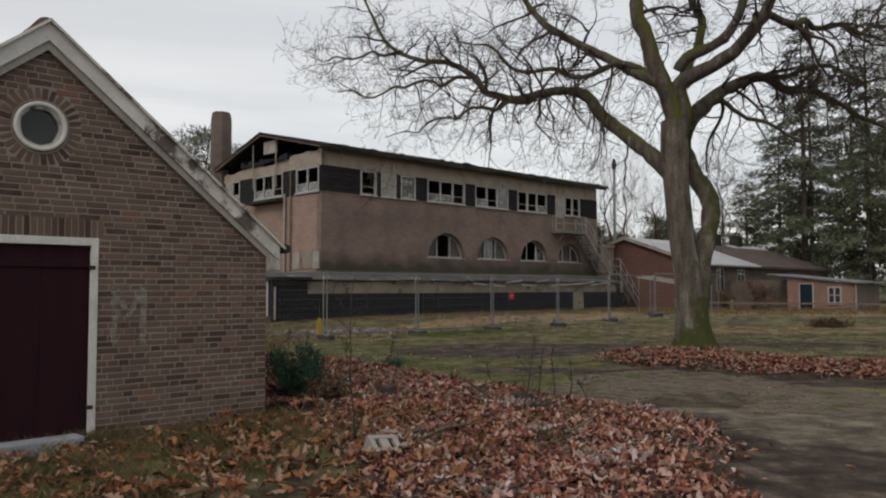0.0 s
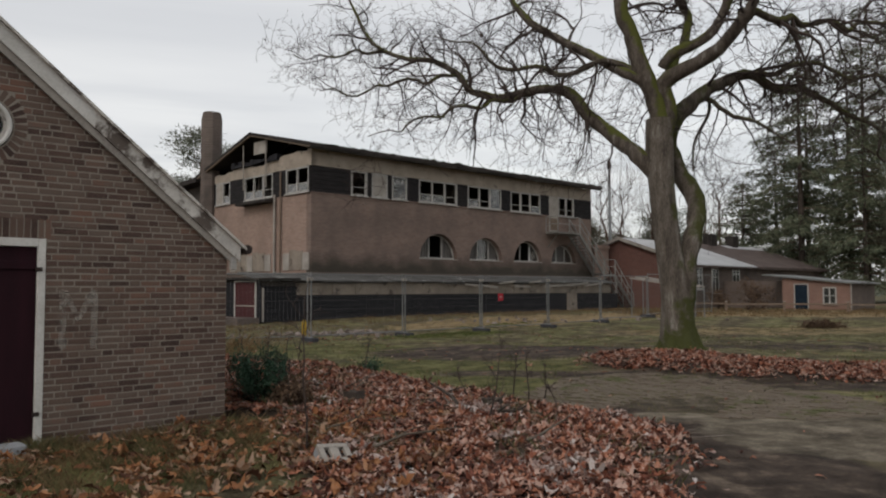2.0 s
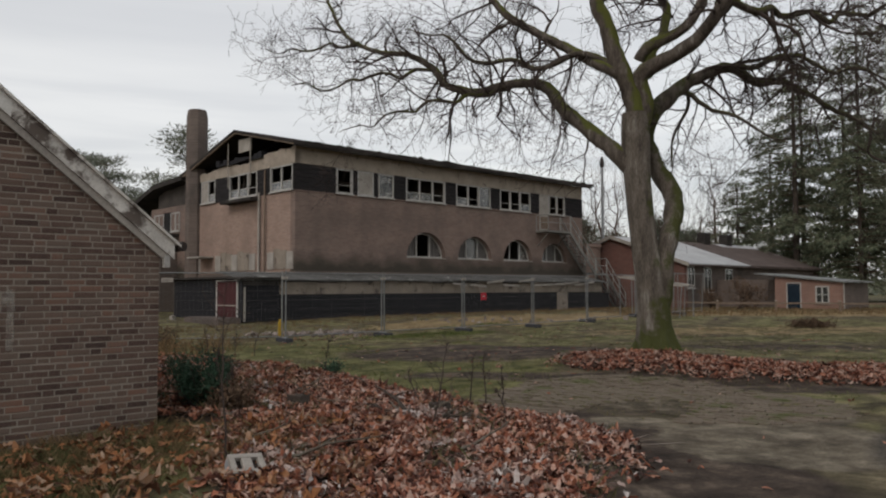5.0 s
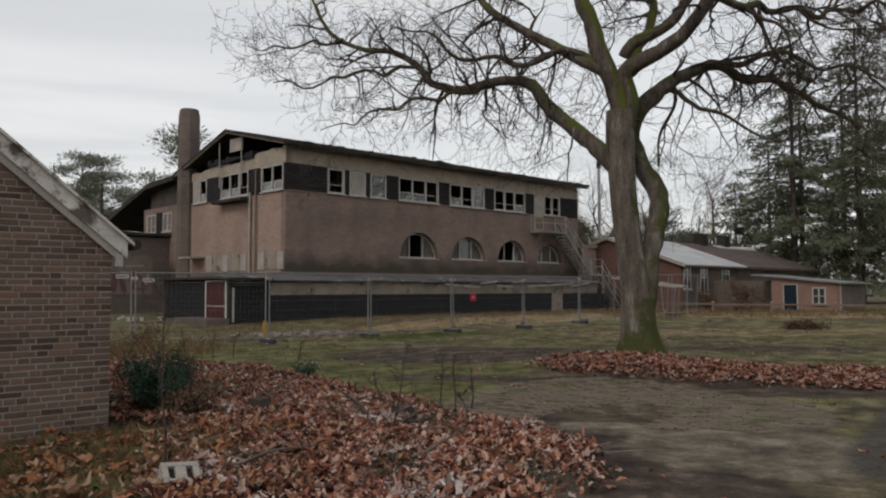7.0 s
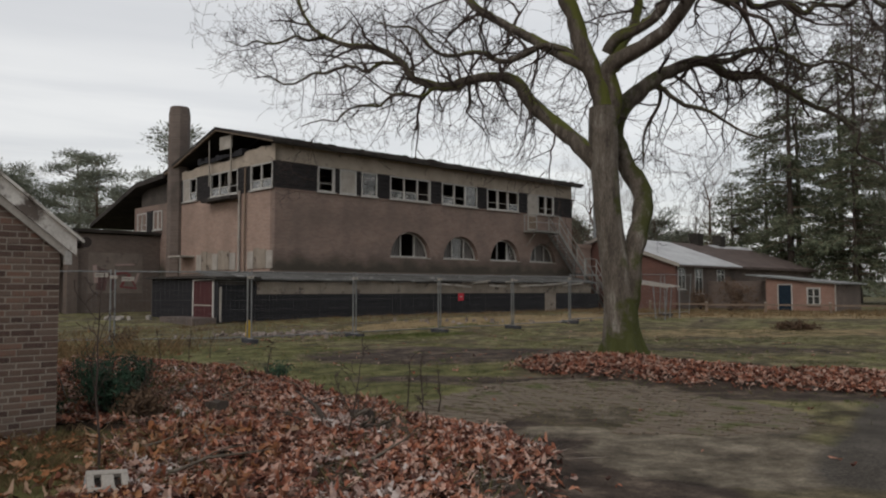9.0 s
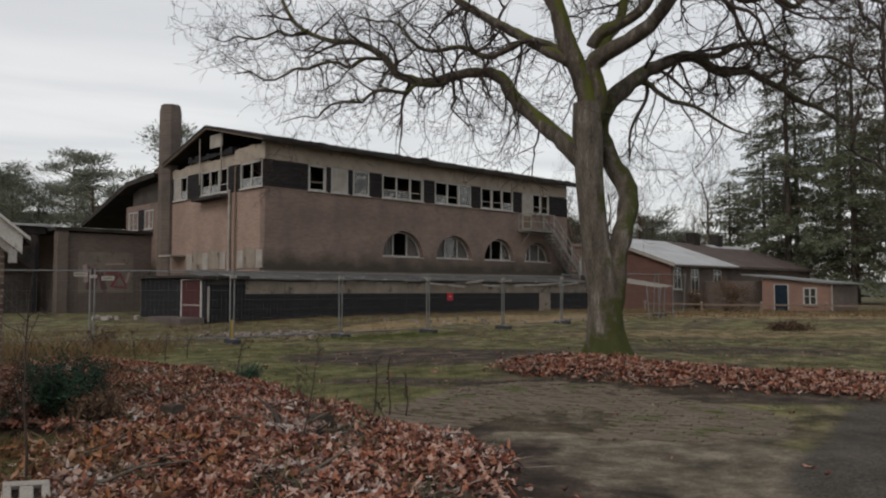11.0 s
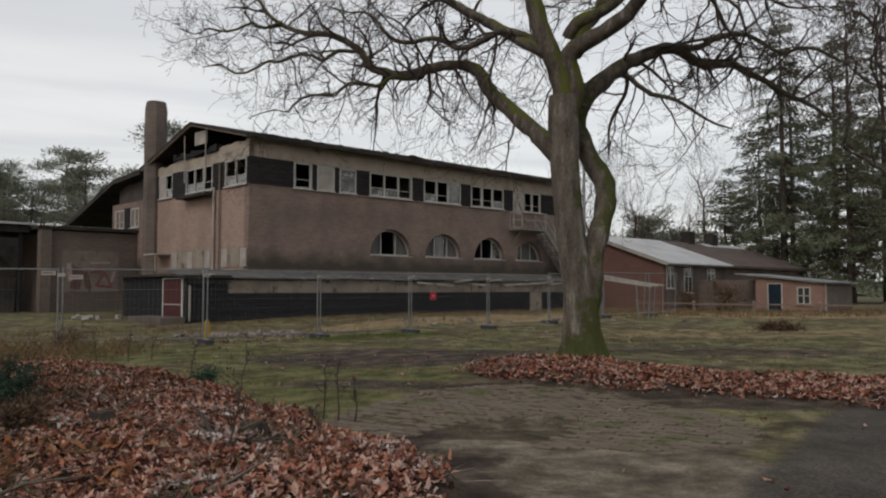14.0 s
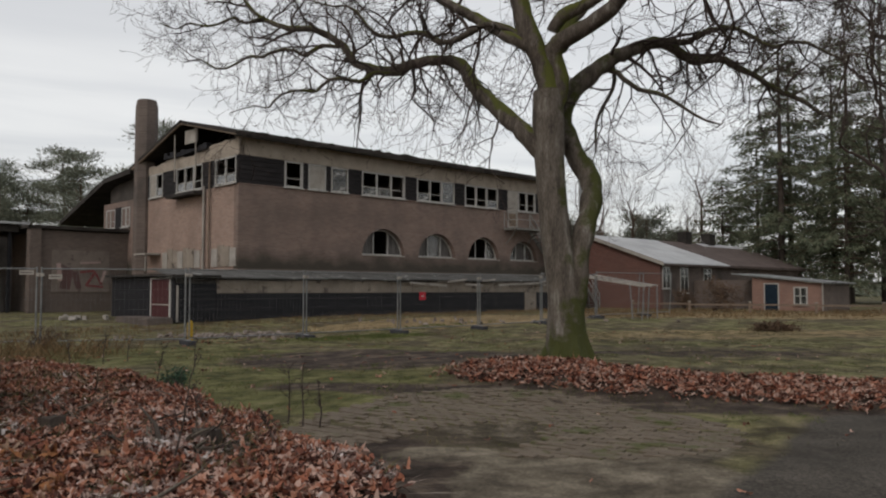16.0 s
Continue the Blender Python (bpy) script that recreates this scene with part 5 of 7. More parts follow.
# ---- the oak ----
def bark_material(lean=0.20, foot=0.0, moss=(0.068, 0.073, 0.018), high=0.0):
    """Grey-brown furrowed bark with moss on upper sides and on the side turned from the sun."""
    m = surface("mossy_oak_bark", [(0.026, 0.021, 0.017), (0.070, 0.058, 0.047), (0.125, 0.108, 0.09)], 3, 22, 0.95, 1.0, stretch=(2.5, 2.5, 0.55), spots=((0.21, 0.20, 0.178), 0.60, 3))
    n, l = m.node_tree.nodes, m.node_tree.links
    b = n["Principled BSDF"]
    for k in n:
        if k.type == "BUMP":
            k.inputs["Distance"].default_value = 0.05
    old = b.inputs["Base Color"].links[0].from_socket
    geo, sep, co = n.new("ShaderNodeNewGeometry"), n.new("ShaderNodeSeparateXYZ"), n.new("ShaderNodeTexCoord")
    l.new(geo.outputs["Normal"], sep.inputs[0])
    ns = n.new("ShaderNodeTexNoise")
    ns.inputs["Scale"].default_value, ns.inputs["Detail"].default_value, ns.inputs["Roughness"].default_value = 1.6, 8, 0.65
    l.new(co.outputs["Object"], ns.inputs["Vector"])
    a1, a2 = n.new("ShaderNodeMath"), n.new("ShaderNodeMath")
    a1.operation = a2.operation = "MULTIPLY_ADD"
    l.new(sep.outputs["Z"], a1.inputs[0])
    a1.inputs[1].default_value = 0.19
    l.new(ns.outputs["Fac"], a1.inputs[2])
    l.new(sep.outputs["X"], a2.inputs[0])
    a2.inputs[1].default_value = lean
    l.new(a1.outputs[0], a2.inputs[2])
    where, low, wet = n.new("ShaderNodeSeparateXYZ"), n.new("ShaderNodeMapRange"), n.new("ShaderNodeMath")
    l.new(co.outputs["Object"], where.inputs[0])
    l.new(where.outputs["Z"], low.inputs["Value"])
    low.inputs["From Min"].default_value, low.inputs["From Max"].default_value = 0.25, 1.7
    low.inputs["To Min"].default_value, low.inputs["To Max"].default_value = foot, high
    l.new(a2.outputs[0], wet.inputs[0])
    l.new(low.outputs[0], wet.inputs[1])
    a2 = wet
    mr = n.new("ShaderNodeMapRange")
    mr.inputs["From Min"].default_value, mr.inputs["From Max"].default_value = 0.495, 0.60
    mr.inputs["To Max"].default_value = 0.92
    l.new(a2.outputs[0], mr.inputs["Value"])
    mx = n.new("ShaderNodeMixRGB")
    l.new(mr.outputs[0], mx.inputs["Fac"])
    l.new(old, mx.inputs["Color1"])
    mx.inputs["Color2"].default_value = (*moss, 1)
    l.new(mx.outputs["Color"], b.inputs["Base Color"])
    return m


M_OAK = bark_material(0.14, 0.0, (0.082, 0.090, 0.020))
M_OAK_THIN = bark_material()
M_OAK_STEM = bark_material(0.14, 0.14, (0.046, 0.052, 0.014), -0.01)
M_OAK_TRUNK = bark_material(0.12, 0.16, (0.046, 0.052, 0.014), -0.13)
for bark, tones in ((M_OAK, ((0.034, 0.028, 0.022), (0.088, 0.073, 0.060), (0.150, 0.131, 0.110))), (M_OAK_STEM, ((0.036, 0.030, 0.024), (0.094, 0.079, 0.065), (0.160, 0.140, 0.118))), (M_OAK_TRUNK, ((0.042, 0.035, 0.029), (0.106, 0.090, 0.074), (0.185, 0.165, 0.140)))):
    for node in bark.node_tree.nodes:
        if node.type == "VALTORGB" and len(node.color_ramp.elements) == 3:
            for e, c in zip(node.color_ramp.elements, tones):
                e.color = (*c, 1)


def smooth_line(points, step=0.16):
    """A rounded line through control points (x, y, z, r)."""
    P = [Vector(p[:3]) for p in points]
    R = [p[3] for p in points]
    out, rad = [], []
    for i in range(len(P) - 1):
        a, b = P[max(i - 1, 0)], P[min(i + 2, len(P) - 1)]
        k = max(int((P[i + 1] - P[i]).length / step), 1)
        for j in range(k):
            t = j / k
            t2, t3 = t * t, t * t * t
            out.append(0.5 * ((2 * P[i]) + (P[i + 1] - a) * t + (2 * a - 5 * P[i] + 4 * P[i + 1] - b) * t2 + (3 * P[i] - a - 3 * P[i + 1] + b) * t3))
            rad.append(R[i] + (R[i + 1] - R[i]) * t)
    return out + [P[-1]], rad + [R[-1]]


class Wood:
    """Collects tapering limbs and twigs and makes one mesh of them."""
    def __init__(self):
        self.v, self.f = [], []

    def add(self, pts, rad, sides):
        k0 = len(self.v)
        side = None
        n = len(pts)
        for i, p in enumerate(pts):
            d = (pts[min(i + 1, n - 1)] - pts[max(i - 1, 0)])
            if d.length < 1e-6:
                d = Vector((0, 0, 1))
            d.normalize()
            if side is None:
                side = d.orthogonal().normalized()
            side = (side - d * side.dot(d)).normalized()
            up = d.cross(side)
            for k in range(sides):
                a = 6.28318 * k / sides
                self.v.append(p + (side * math.cos(a) + up * math.sin(a)) * rad[i])
        for i in range(n - 1):
            for k in range(sides):
                a, b = k0 + i * sides + k, k0 + i * sides + (k + 1) % sides
                self.f.append((a, b, b + sides, a + sides))

    def make(self, name, material, parent, label="", smooth=True, kind=""):
        ob = cloud(name, [tuple(p) for p in self.v], self.f, material, label, parent=parent, kind=kind)
        if smooth:
            ob.data.polygons.foreach_set("use_smooth", [True] * len(ob.data.polygons))
        return ob


def sprout(wood, rnd, start, way, length, radius, level, droop, kids=(6, 5, 4)):
    """A branch that wanders, sinks and turns up again, with its own twigs."""
    n = max(4, int(length / 0.22)) if level < 2 else 4
    seg = length / n
    p, d = start.copy(), way.normalized()
    pts, rad = [p.copy()], [radius]
    for i in range(n):
        t = (i + 1) / n
        w = 0.26 if level < 3 else 0.34
        d = (d + Vector((rnd.gauss(0, w), rnd.gauss(0, w), rnd.gauss(0, w * 0.8) - droop * (1 - t) + 0.10 * t))).normalized()
        p = p + d * seg
        pts.append(p.copy())
        rad.append(max(radius * (1 - 0.78 * t), 0.0035))
    wood.add(pts, rad, 6 if level == 0 else 5 if level == 1 else 3)
    if level >= len(kids):
        return
    for k in range(kids[level]):
        t = rnd.uniform(0.22, 1.0)
        i = min(int(t * n), n - 1)
        f = (pts[i + 1] - pts[i]).normalized()
        s = f.orthogonal().normalized()
        s.rotate(Matrix.Rotation(rnd.uniform(0, 6.283), 3, f))
        go = f * 0.75 + s * rnd.uniform(0.6, 1.15)
        sprout(wood, rnd, pts[i].lerp(pts[i + 1], rnd.random()), go, length * rnd.uniform(0.34, 0.62), max(rad[i] * 0.55, 0.004), level + 1, droop * 0.9, kids)


def build_oak():
    rnd = random.Random(41)
    oak = thing("oak_tree", pose(0, 0, 0), "large bare oak with a mossy twin trunk and spreading limbs", "tree")
    trunk = Wood()
    base = gz(5.33, 16.6)
    trunk.add(*smooth_line([(5.32, 16.6, base - 0.15, 0.56), (5.30, 16.6, base + 0.06, 0.46), (5.27, 16.6, base + 0.4, 0.37), (5.24, 16.6, 1.4, 0.305), (5.08, 16.6, 2.56, 0.265), (5.0, 16.65, 3.61, 0.265), (4.98, 16.7, 4.5, 0.295), (4.97, 16.7, 5.1, 0.265)]), 22)
    t_ob = trunk.make("trunk", M_OAK_TRUNK, oak, "furrowed grey-brown trunk with green moss")
    # buttress roots
    for k in range(7):
        a = 0.4 + 6.283 * k / 7
        w = Wood()
        dx, dy = math.cos(a), math.sin(a)
        w.add(*smooth_line([(5.30 + dx * 0.22, 16.6 + dy * 0.22, base + 0.52, 0.12), (5.30 + dx * 0.34, 16.6 + dy * 0.34, base + 0.16, 0.13), (5.30 + dx * 0.52, 16.6 + dy * 0.52, base - 0.02, 0.09), (5.30 + dx * 0.8, 16.6 + dy * 0.8, base - 0.14, 0.05)], 0.1), 10)
        w.make("root", M_OAK_TRUNK, t_ob)
    limbs = {
        "stem": [(5.34, 16.58, 0.9, 0.24), (5.48, 16.55, 1.9, 0.20), (5.68, 16.7, 2.8, 0.19), (5.82, 17.0, 3.42, 0.205), (5.55, 17.2, 4.05, 0.19), (5.36, 17.2, 4.6, 0.185), (5.43, 17.3, 5.17, 0.20), (5.84, 17.5, 5.56, 0.18), (6.47, 17.7, 6.04, 0.145), (7.37, 17.9, 6.39, 0.115), (8.05, 18.2, 6.16, 0.10), (8.85, 18.4, 6.16, 0.08), (9.98, 18.6, 5.64, 0.055), (11.23, 18.8, 5.07, 0.025)],
        "leader": [(4.98, 16.7, 4.5, 0.26), (5.0, 16.7, 4.88, 0.25), (4.89, 16.7, 5.48, 0.22), (4.63, 16.7, 6.15, 0.20), (4.43, 16.75, 6.96, 0.185), (4.25, 16.8, 7.72, 0.165), (4.45, 16.9, 9.6, 0.12), (4.2, 17.2, 11.4, 0.07), (4.3, 17.3, 13.0, 0.03)],
        "right_leader": [(5.05, 16.7, 4.7, 0.22), (5.18, 16.68, 5.35, 0.20), (5.03, 16.60, 5.82, 0.190), (5.31, 16.40, 6.03, 0.180), (5.65, 16.20, 6.17, 0.170), (6.09, 15.80, 6.47, 0.150), (6.39, 15.50, 6.88, 0.140), (6.49, 15.30, 7.20, 0.125), (6.9, 15.1, 8.6, 0.10), (7.2, 15.0, 10.2, 0.07), (7.6, 15.0, 11.8, 0.03)],
        "upper_right_limb": [(5.04, 16.60, 6.16, 0.150), (5.23, 16.50, 6.42, 0.135), (5.69, 16.30, 6.63, 0.125), (6.10, 16.10, 6.98, 0.115), (6.25, 16.00, 7.47, 0.105), (6.5, 15.9, 8.4, 0.09), (6.3, 15.7, 10.5, 0.04)],
        "rear_leader": [(5.22, 16.62, 5.9, 0.15), (5.47, 17.2, 6.56, 0.14), (5.84, 17.6, 7.06, 0.12), (6.02, 17.9, 7.74, 0.11), (5.78, 18.0, 8.3, 0.09), (5.9, 18.6, 10.2, 0.04)],
        "left_limb": [(4.95, 16.68, 3.8, 0.20), (4.66, 16.75, 4.2, 0.20), (4.18, 17.3, 4.83, 0.185), (3.7, 18.0, 5.52, 0.18), (3.43, 18.6, 6.13, 0.16), (3.05, 18.9, 6.34, 0.125), (2.4, 19.1, 6.28, 0.115), (1.8, 19.3, 6.24, 0.11), (1.12, 19.6, 6.43, 0.105), (0.75, 19.9, 7.01, 0.095), (0.28, 20.0, 7.29, 0.085), (-0.37, 20.2, 7.45, 0.075), (-1.13, 20.6, 7.77, 0.062), (-1.55, 20.7, 8.14, 0.055), (-1.89, 20.8, 8.81, 0.045), (-2.22, 21.0, 9.5, 0.03)],
        "upper_left_limb": [(4.68, 16.7, 5.9, 0.13), (4.36, 16.75, 6.03, 0.130), (3.93, 17.40, 6.54, 0.125), (3.41, 18.10, 7.11, 0.115), (2.86, 18.70, 7.67, 0.105), (2.28, 19.10, 8.35, 0.090), (1.6, 19.7, 9.9, 0.06), (1.0, 20.0, 11.0, 0.025)],
        "thin_left_limb": [(4.6, 16.7, 6.2, 0.09), (4.28, 16.8, 6.26, 0.085), (3.7, 17.2, 6.45, 0.075), (3.21, 17.6, 6.37, 0.07), (2.31, 18.0, 6.56, 0.055), (1.69, 18.3, 6.78, 0.045), (1.04, 18.6, 7.34, 0.03), (0.2, 18.9, 7.6, 0.015)],
        "sinking_limb": [(6.0, 17.55, 5.65, 0.07), (6.43, 17.6, 5.72, 0.06), (7.03, 17.4, 5.25, 0.05), (7.62, 17.2, 4.95, 0.035), (8.19, 17.0, 4.55, 0.015)],
        "hanging_limb": [(6.42, 17.7, 6.0, 0.06), (6.41, 17.75, 5.8, 0.05), (6.3, 17.8, 5.27, 0.042), (6.13, 17.9, 4.6, 0.032), (6.02, 18.0, 4.11, 0.018)],
        "far_right_limb": [(7.3, 17.9, 6.37, 0.075), (7.88, 17.6, 6.38, 0.07), (8.37, 17.3, 6.46, 0.06), (9.07, 17.0, 6.12, 0.045), (10.2, 16.8, 5.9, 0.03), (11.4, 16.6, 5.5, 0.012)],
        "high_right_limb": [(6.36, 15.6, 7.13, 0.09), (7.0, 15.9, 7.0, 0.085), (7.9, 16.2, 7.05, 0.075), (8.9, 16.4, 6.95, 0.06), (10.0, 16.5, 7.2, 0.045), (11.5, 16.6, 7.0, 0.02)],
        "left_fork": [(2.4, 19.1, 6.28, 0.065), (1.7, 18.9, 6.0, 0.055), (0.9, 18.8, 5.85, 0.045), (0.1, 18.7, 5.6, 0.035), (-0.7, 18.7, 5.3, 0.02), (-1.3, 18.6, 5.15, 0.01)],
        "left_low_fork": [(0.75, 19.9, 7.0, 0.06), (0.2, 19.7, 6.75, 0.05), (-0.7, 19.6, 6.7, 0.04), (-1.7, 19.5, 6.4, 0.03), (-2.7, 19.5, 6.5, 0.014)],
        "left_tip_limb": [(-1.13, 20.6, 7.77, 0.045), (-1.9, 20.5, 7.75, 0.038), (-2.7, 20.4, 7.55, 0.03), (-3.5, 20.3, 7.6, 0.014)],
    }
    limb_lines = {}
    for name, pts in limbs.items():
        w = Wood()
        line = smooth_line(pts)
        jr = random.Random(len(name))
        sway = 0.075 if pts[0][3] < 0.1 else 0.022
        ph = jr.uniform(0, 6)
        slim = 1.0 if name == "stem" else 0.88
        line = ([p + Vector((math.sin(p.x * 5.1 + p.z * 3 + ph), math.sin(p.x * 4.3 + ph * 2), math.sin(p.x * 6.7 + p.y * 4 + ph))) * sway + Vector((jr.uniform(-1, 1), jr.uniform(-1, 1), jr.uniform(-1, 1))) * 0.012 for p in line[0]], [r * slim * jr.uniform(0.90, 1.09) for r in line[1]])
        limb_lines[name] = line
        w.add(*line, 14 if pts[0][3] > 0.12 else 8)
        w.make("limb", M_OAK_STEM if name == "stem" else M_OAK if pts[0][3] > 0.12 else M_OAK_THIN, oak, "mossy limb" if pts[0][3] > 0.12 else "")
    twigs = Wood()
    crown = dict(stem=(27, 0.5), leader=(34, 0.35), right_leader=(46, 0.35), rear_leader=(34, 0.4), left_limb=(38, 0.42), upper_left_limb=(28, 0.3), thin_left_limb=(20, 0.2), sinking_limb=(9, 0.2),
                 hanging_limb=(6, 0.2), upper_right_limb=(26, 0.3), far_right_limb=(22, 0.1), high_right_limb=(38, 0.1), left_fork=(20, 0.1), left_low_fork=(18, 0.1), left_tip_limb=(14, 0.1))
    for name, (count, first) in crown.items():
        count = round(count * 0.86)
        pts, rad = limb_lines[name]
        for k in range(count):
            t = first + (1 - first) * (k + rnd.random()) / count
            i = min(int(t * (len(pts) - 1)), len(pts) - 2)
            f = (pts[i + 1] - pts[i]).normalized()
            s = f.orthogonal().normalized()
            s.rotate(Matrix.Rotation(rnd.uniform(0, 6.283), 3, f))
            go = f * 0.5 + s * 1.0 + Vector((0, 0, 0.05))
            length = rnd.uniform(0.8, 2.1) * (0.75 + 0.5 * (1 - t))
            sprout(twigs, rnd, pts[i], go, length, min(rad[i] * 0.55, 0.038) * rnd.uniform(0.55, 1.2), 0, rnd.uniform(-0.02, 0.24), (6, 3, 1))
    for name, lo, hi, count in (("left_limb", 0.14, 0.62, 22), ("upper_left_limb", 0.15, 0.7, 12), ("thin_left_limb", 0.1, 0.6, 10), ("stem", 0.55, 0.9, 7), ("leader", 0.1, 0.5, 12), ("far_right_limb", 0.1, 0.9, 5)):
        pts, rad = limb_lines[name]
        for k in range(count):
            i = int((lo + (hi - lo) * rnd.random()) * (len(pts) - 2))
            go = Vector((rnd.uniform(-0.7, 0.5), rnd.uniform(-0.7, 0.7), rnd.uniform(-0.9, 0.1)))
            sprout(twigs, rnd, pts[i], go, rnd.uniform(0.9, 2.0), rnd.uniform(0.014, 0.028), 0, rnd.uniform(0.15, 0.4), (5, 3))
    twigs.make("twig_tangle", M_TWIG, oak, "dense fine bare twigs", False, "stuff")
    return oak


build_oak()


# ---- fence of wire panels on blocks ----
FENCE = [(-9.95, 20.3), (-6.55, 21.2), (-3.3, 22.1), (-0.8, 24.55), (1.7, 27.0), (4.3, 29.35), (6.75, 31.9), (9.3, 34.4), (11.9, 36.9)]


def fence_panel(a, b, label, lean=0.0):
    ax, ay = a
    bx, by = b
    length = math.hypot(bx - ax, by - ay)
    z = min(gz(ax, ay), gz(bx, by))
    p = thing("site_fence", pose(ax, ay, z, 0, 0, math.degrees(math.atan2(by - ay, bx - ax))) @ pose(0, 0, 0, lean), label, "fence", "site fence panels")
    w = length - 0.07
    for u in (0.035, w):
        bm = bmesh.new()
        tube(bm, [(u, 0, 0.06), (u, 0, 1.93)], 0.022, 8)
        part("post", bm, M_GALV, p)
    for h in (0.16, 1.88):
        bm = bmesh.new()
        tube(bm, [(0.035, 0, h), (w, 0, h)], 0.018, 6)
        part("rail", bm, M_GALV, p)
    bm = bmesh.new()
    n = int(w / 0.11)
    for i in range(1, n):
        u = 0.035 + (w - 0.035) * i / n
        tube(bm, [(u, 0, 0.16), (u, 0, 1.88)], 0.0014, 3, False)
    for k in range(1, 7):
        h = 0.16 + 1.72 * k / 7
        tube(bm, [(0.035, 0.004, h), (w, 0.004, h)], 0.0014, 3, False)
    tagged(part("wire_mesh", bm, M_GALV, p, "thin welded wire mesh"), kind="stuff")
    return p


panels = [fence_panel(a, b, "galvanised wire mesh site fence panel") for a, b in zip(FENCE, FENCE[1:])]
fence_panel((11.5, 36.6), (13.4, 38.2), "galvanised site fence panel leaning back", 4)


def foot_block():
    b = thing("ballast_block", pose(0, 0, 0), "dark grey moulded block holding the fence posts", "fence foot", "fence feet")
    piece("block", M_RUBBER, b, (-0.33, 0.33, -0.115, 0.115, 0, 0.135), bevel=0.025)
    piece("socket", M_BLUESTONE, b, (-0.12, 0.12, -0.05, 0.05, 0.13, 0.15), bevel=0.008)
    return b


foot = foot_block()
for i, (x, y) in enumerate(FENCE):
    m = pose(x, y, gz(x, y) - 0.02, 0, 0, 132 + 7 * math.sin(i * 2.3))
    if i:
        copy_thing(foot, m)
    else:
        foot.matrix_world = m
for i, (x, y) in enumerate(FENCE[1:-1]):
    c = piece("clamp", M_PALE, panels[i + 1], (-0.09, 0.09, -0.032, 0.032, 1.70, 1.78), label="pale clamp joining two panels", bevel=0.01)
    piece("bolt", M_IRON, c, (-0.01, 0.01, -0.05, 0.05, 1.73, 1.75))
for i, (x, y, s) in enumerate(((-6.98, 21.07, 0.32), (-6.36, 21.23, 0.30))):
    tag = thing("notice_plate", pose(x, y, gz(x, y) + 1.74 - 0.1 * (i % 2), 0, 0, 15), "small pale plate on the fence wire", "plate", "fence plates")
    piece("plate", M_PALE, tag, (0, s, -0.018, -0.006, 0, 0.11), bevel=0.003)
    piece("lettering", M_IRON, tag, (0.03, s - 0.05, -0.0205, -0.0185, 0.05, 0.065), label="unreadable grey line")
sx, sy = 2.30, 27.53
sign = thing("warning_sign", pose(sx, sy, gz(sx, sy) + 1.06, 0, 0, 42), "small square red sign on the fence wire", "sign")
piece("plate", M_RED, sign, (0, 0.25, -0.028, -0.012, 0, 0.25), bevel=0.004)
piece("mark", M_WHITE, sign, (0.07, 0.18, -0.031, -0.029, 0.11, 0.145), label="white bar")

# ---- small things on the ground ----
yel = thing("marker_post", pose(-3.72, 23.6, gz(-3.72, 23.6), 0, 0, 20), "short yellow plastic marker post behind the fence", "post")
piece("body", M_YELLOW, yel, (-0.07, 0.07, -0.05, 0.05, 0, 0.5), bevel=0.02)
piece("cap", M_YELLOW, yel, (-0.05, 0.05, -0.04, 0.04, 0.501, 0.56), bevel=0.02)
sto = thing("concrete_block", pose(-0.53, 6.8, 0.09, 32, 4, 32) @ Matrix.Scale(0.8, 4), "pale grey concrete block with two slots lying in the leaves", "block")
piece("base", M_BLUESTONE, sto, (-0.17, 0.17, -0.13, 0.13, 0, 0.10), bevel=0.012)
piece("rim", M_PALE, sto, (-0.17, 0.17, -0.13, -0.075, 0.101, 0.15), (-0.17, 0.17, 0.075, 0.13, 0.101, 0.15), (-0.17, -0.11, -0.075, 0.075, 0.101, 0.15), (0.11, 0.17, -0.075, 0.075, 0.101, 0.15), (-0.05, 0.05, -0.075, 0.075, 0.101, 0.145), label="pale slotted top", bevel=0.008)
piece("slot_floor", M_IRON, sto, (-0.109, -0.051, -0.074, 0.074, 0.102, 0.106), (0.051, 0.109, -0.074, 0.074, 0.102, 0.106))
kerb = thing("kerb_stone", SHED @ pose(-2.50, -0.42, 0.0, 0, 0, 2), "blue-grey concrete kerb stone before the shed door", "kerb")
piece("stone", M_BLUESTONE, kerb, (-0.75, 0.40, -0.12, 0.12, 0, 0.13), bevel=0.015)
for i, (x, y, h, r) in enumerate(((0.95, 9.5, 0.24, 0.13), (-0.72, 10.15, 0.26, 0.13))):
    st = thing("tree_stump", pose(x, y, gz(x, y), 0, 0, 40 * i), "weathered grey stump among the leaves", "stump", "stumps")
    bm = bmesh.new()
    tube(bm, [(0, 0, -0.05), (0.01, 0, 0.08), (0.0, 0.01, h)], [r * 1.25, r * 1.05, r * 0.95], 11)
    for v in bm.verts:
        v.co += Vector((math.sin(v.co.y * 60), math.cos(v.co.x * 50), math.sin(v.co.x * 40))) * 0.015
    part("wood", bm, M_DARKBARK, st)


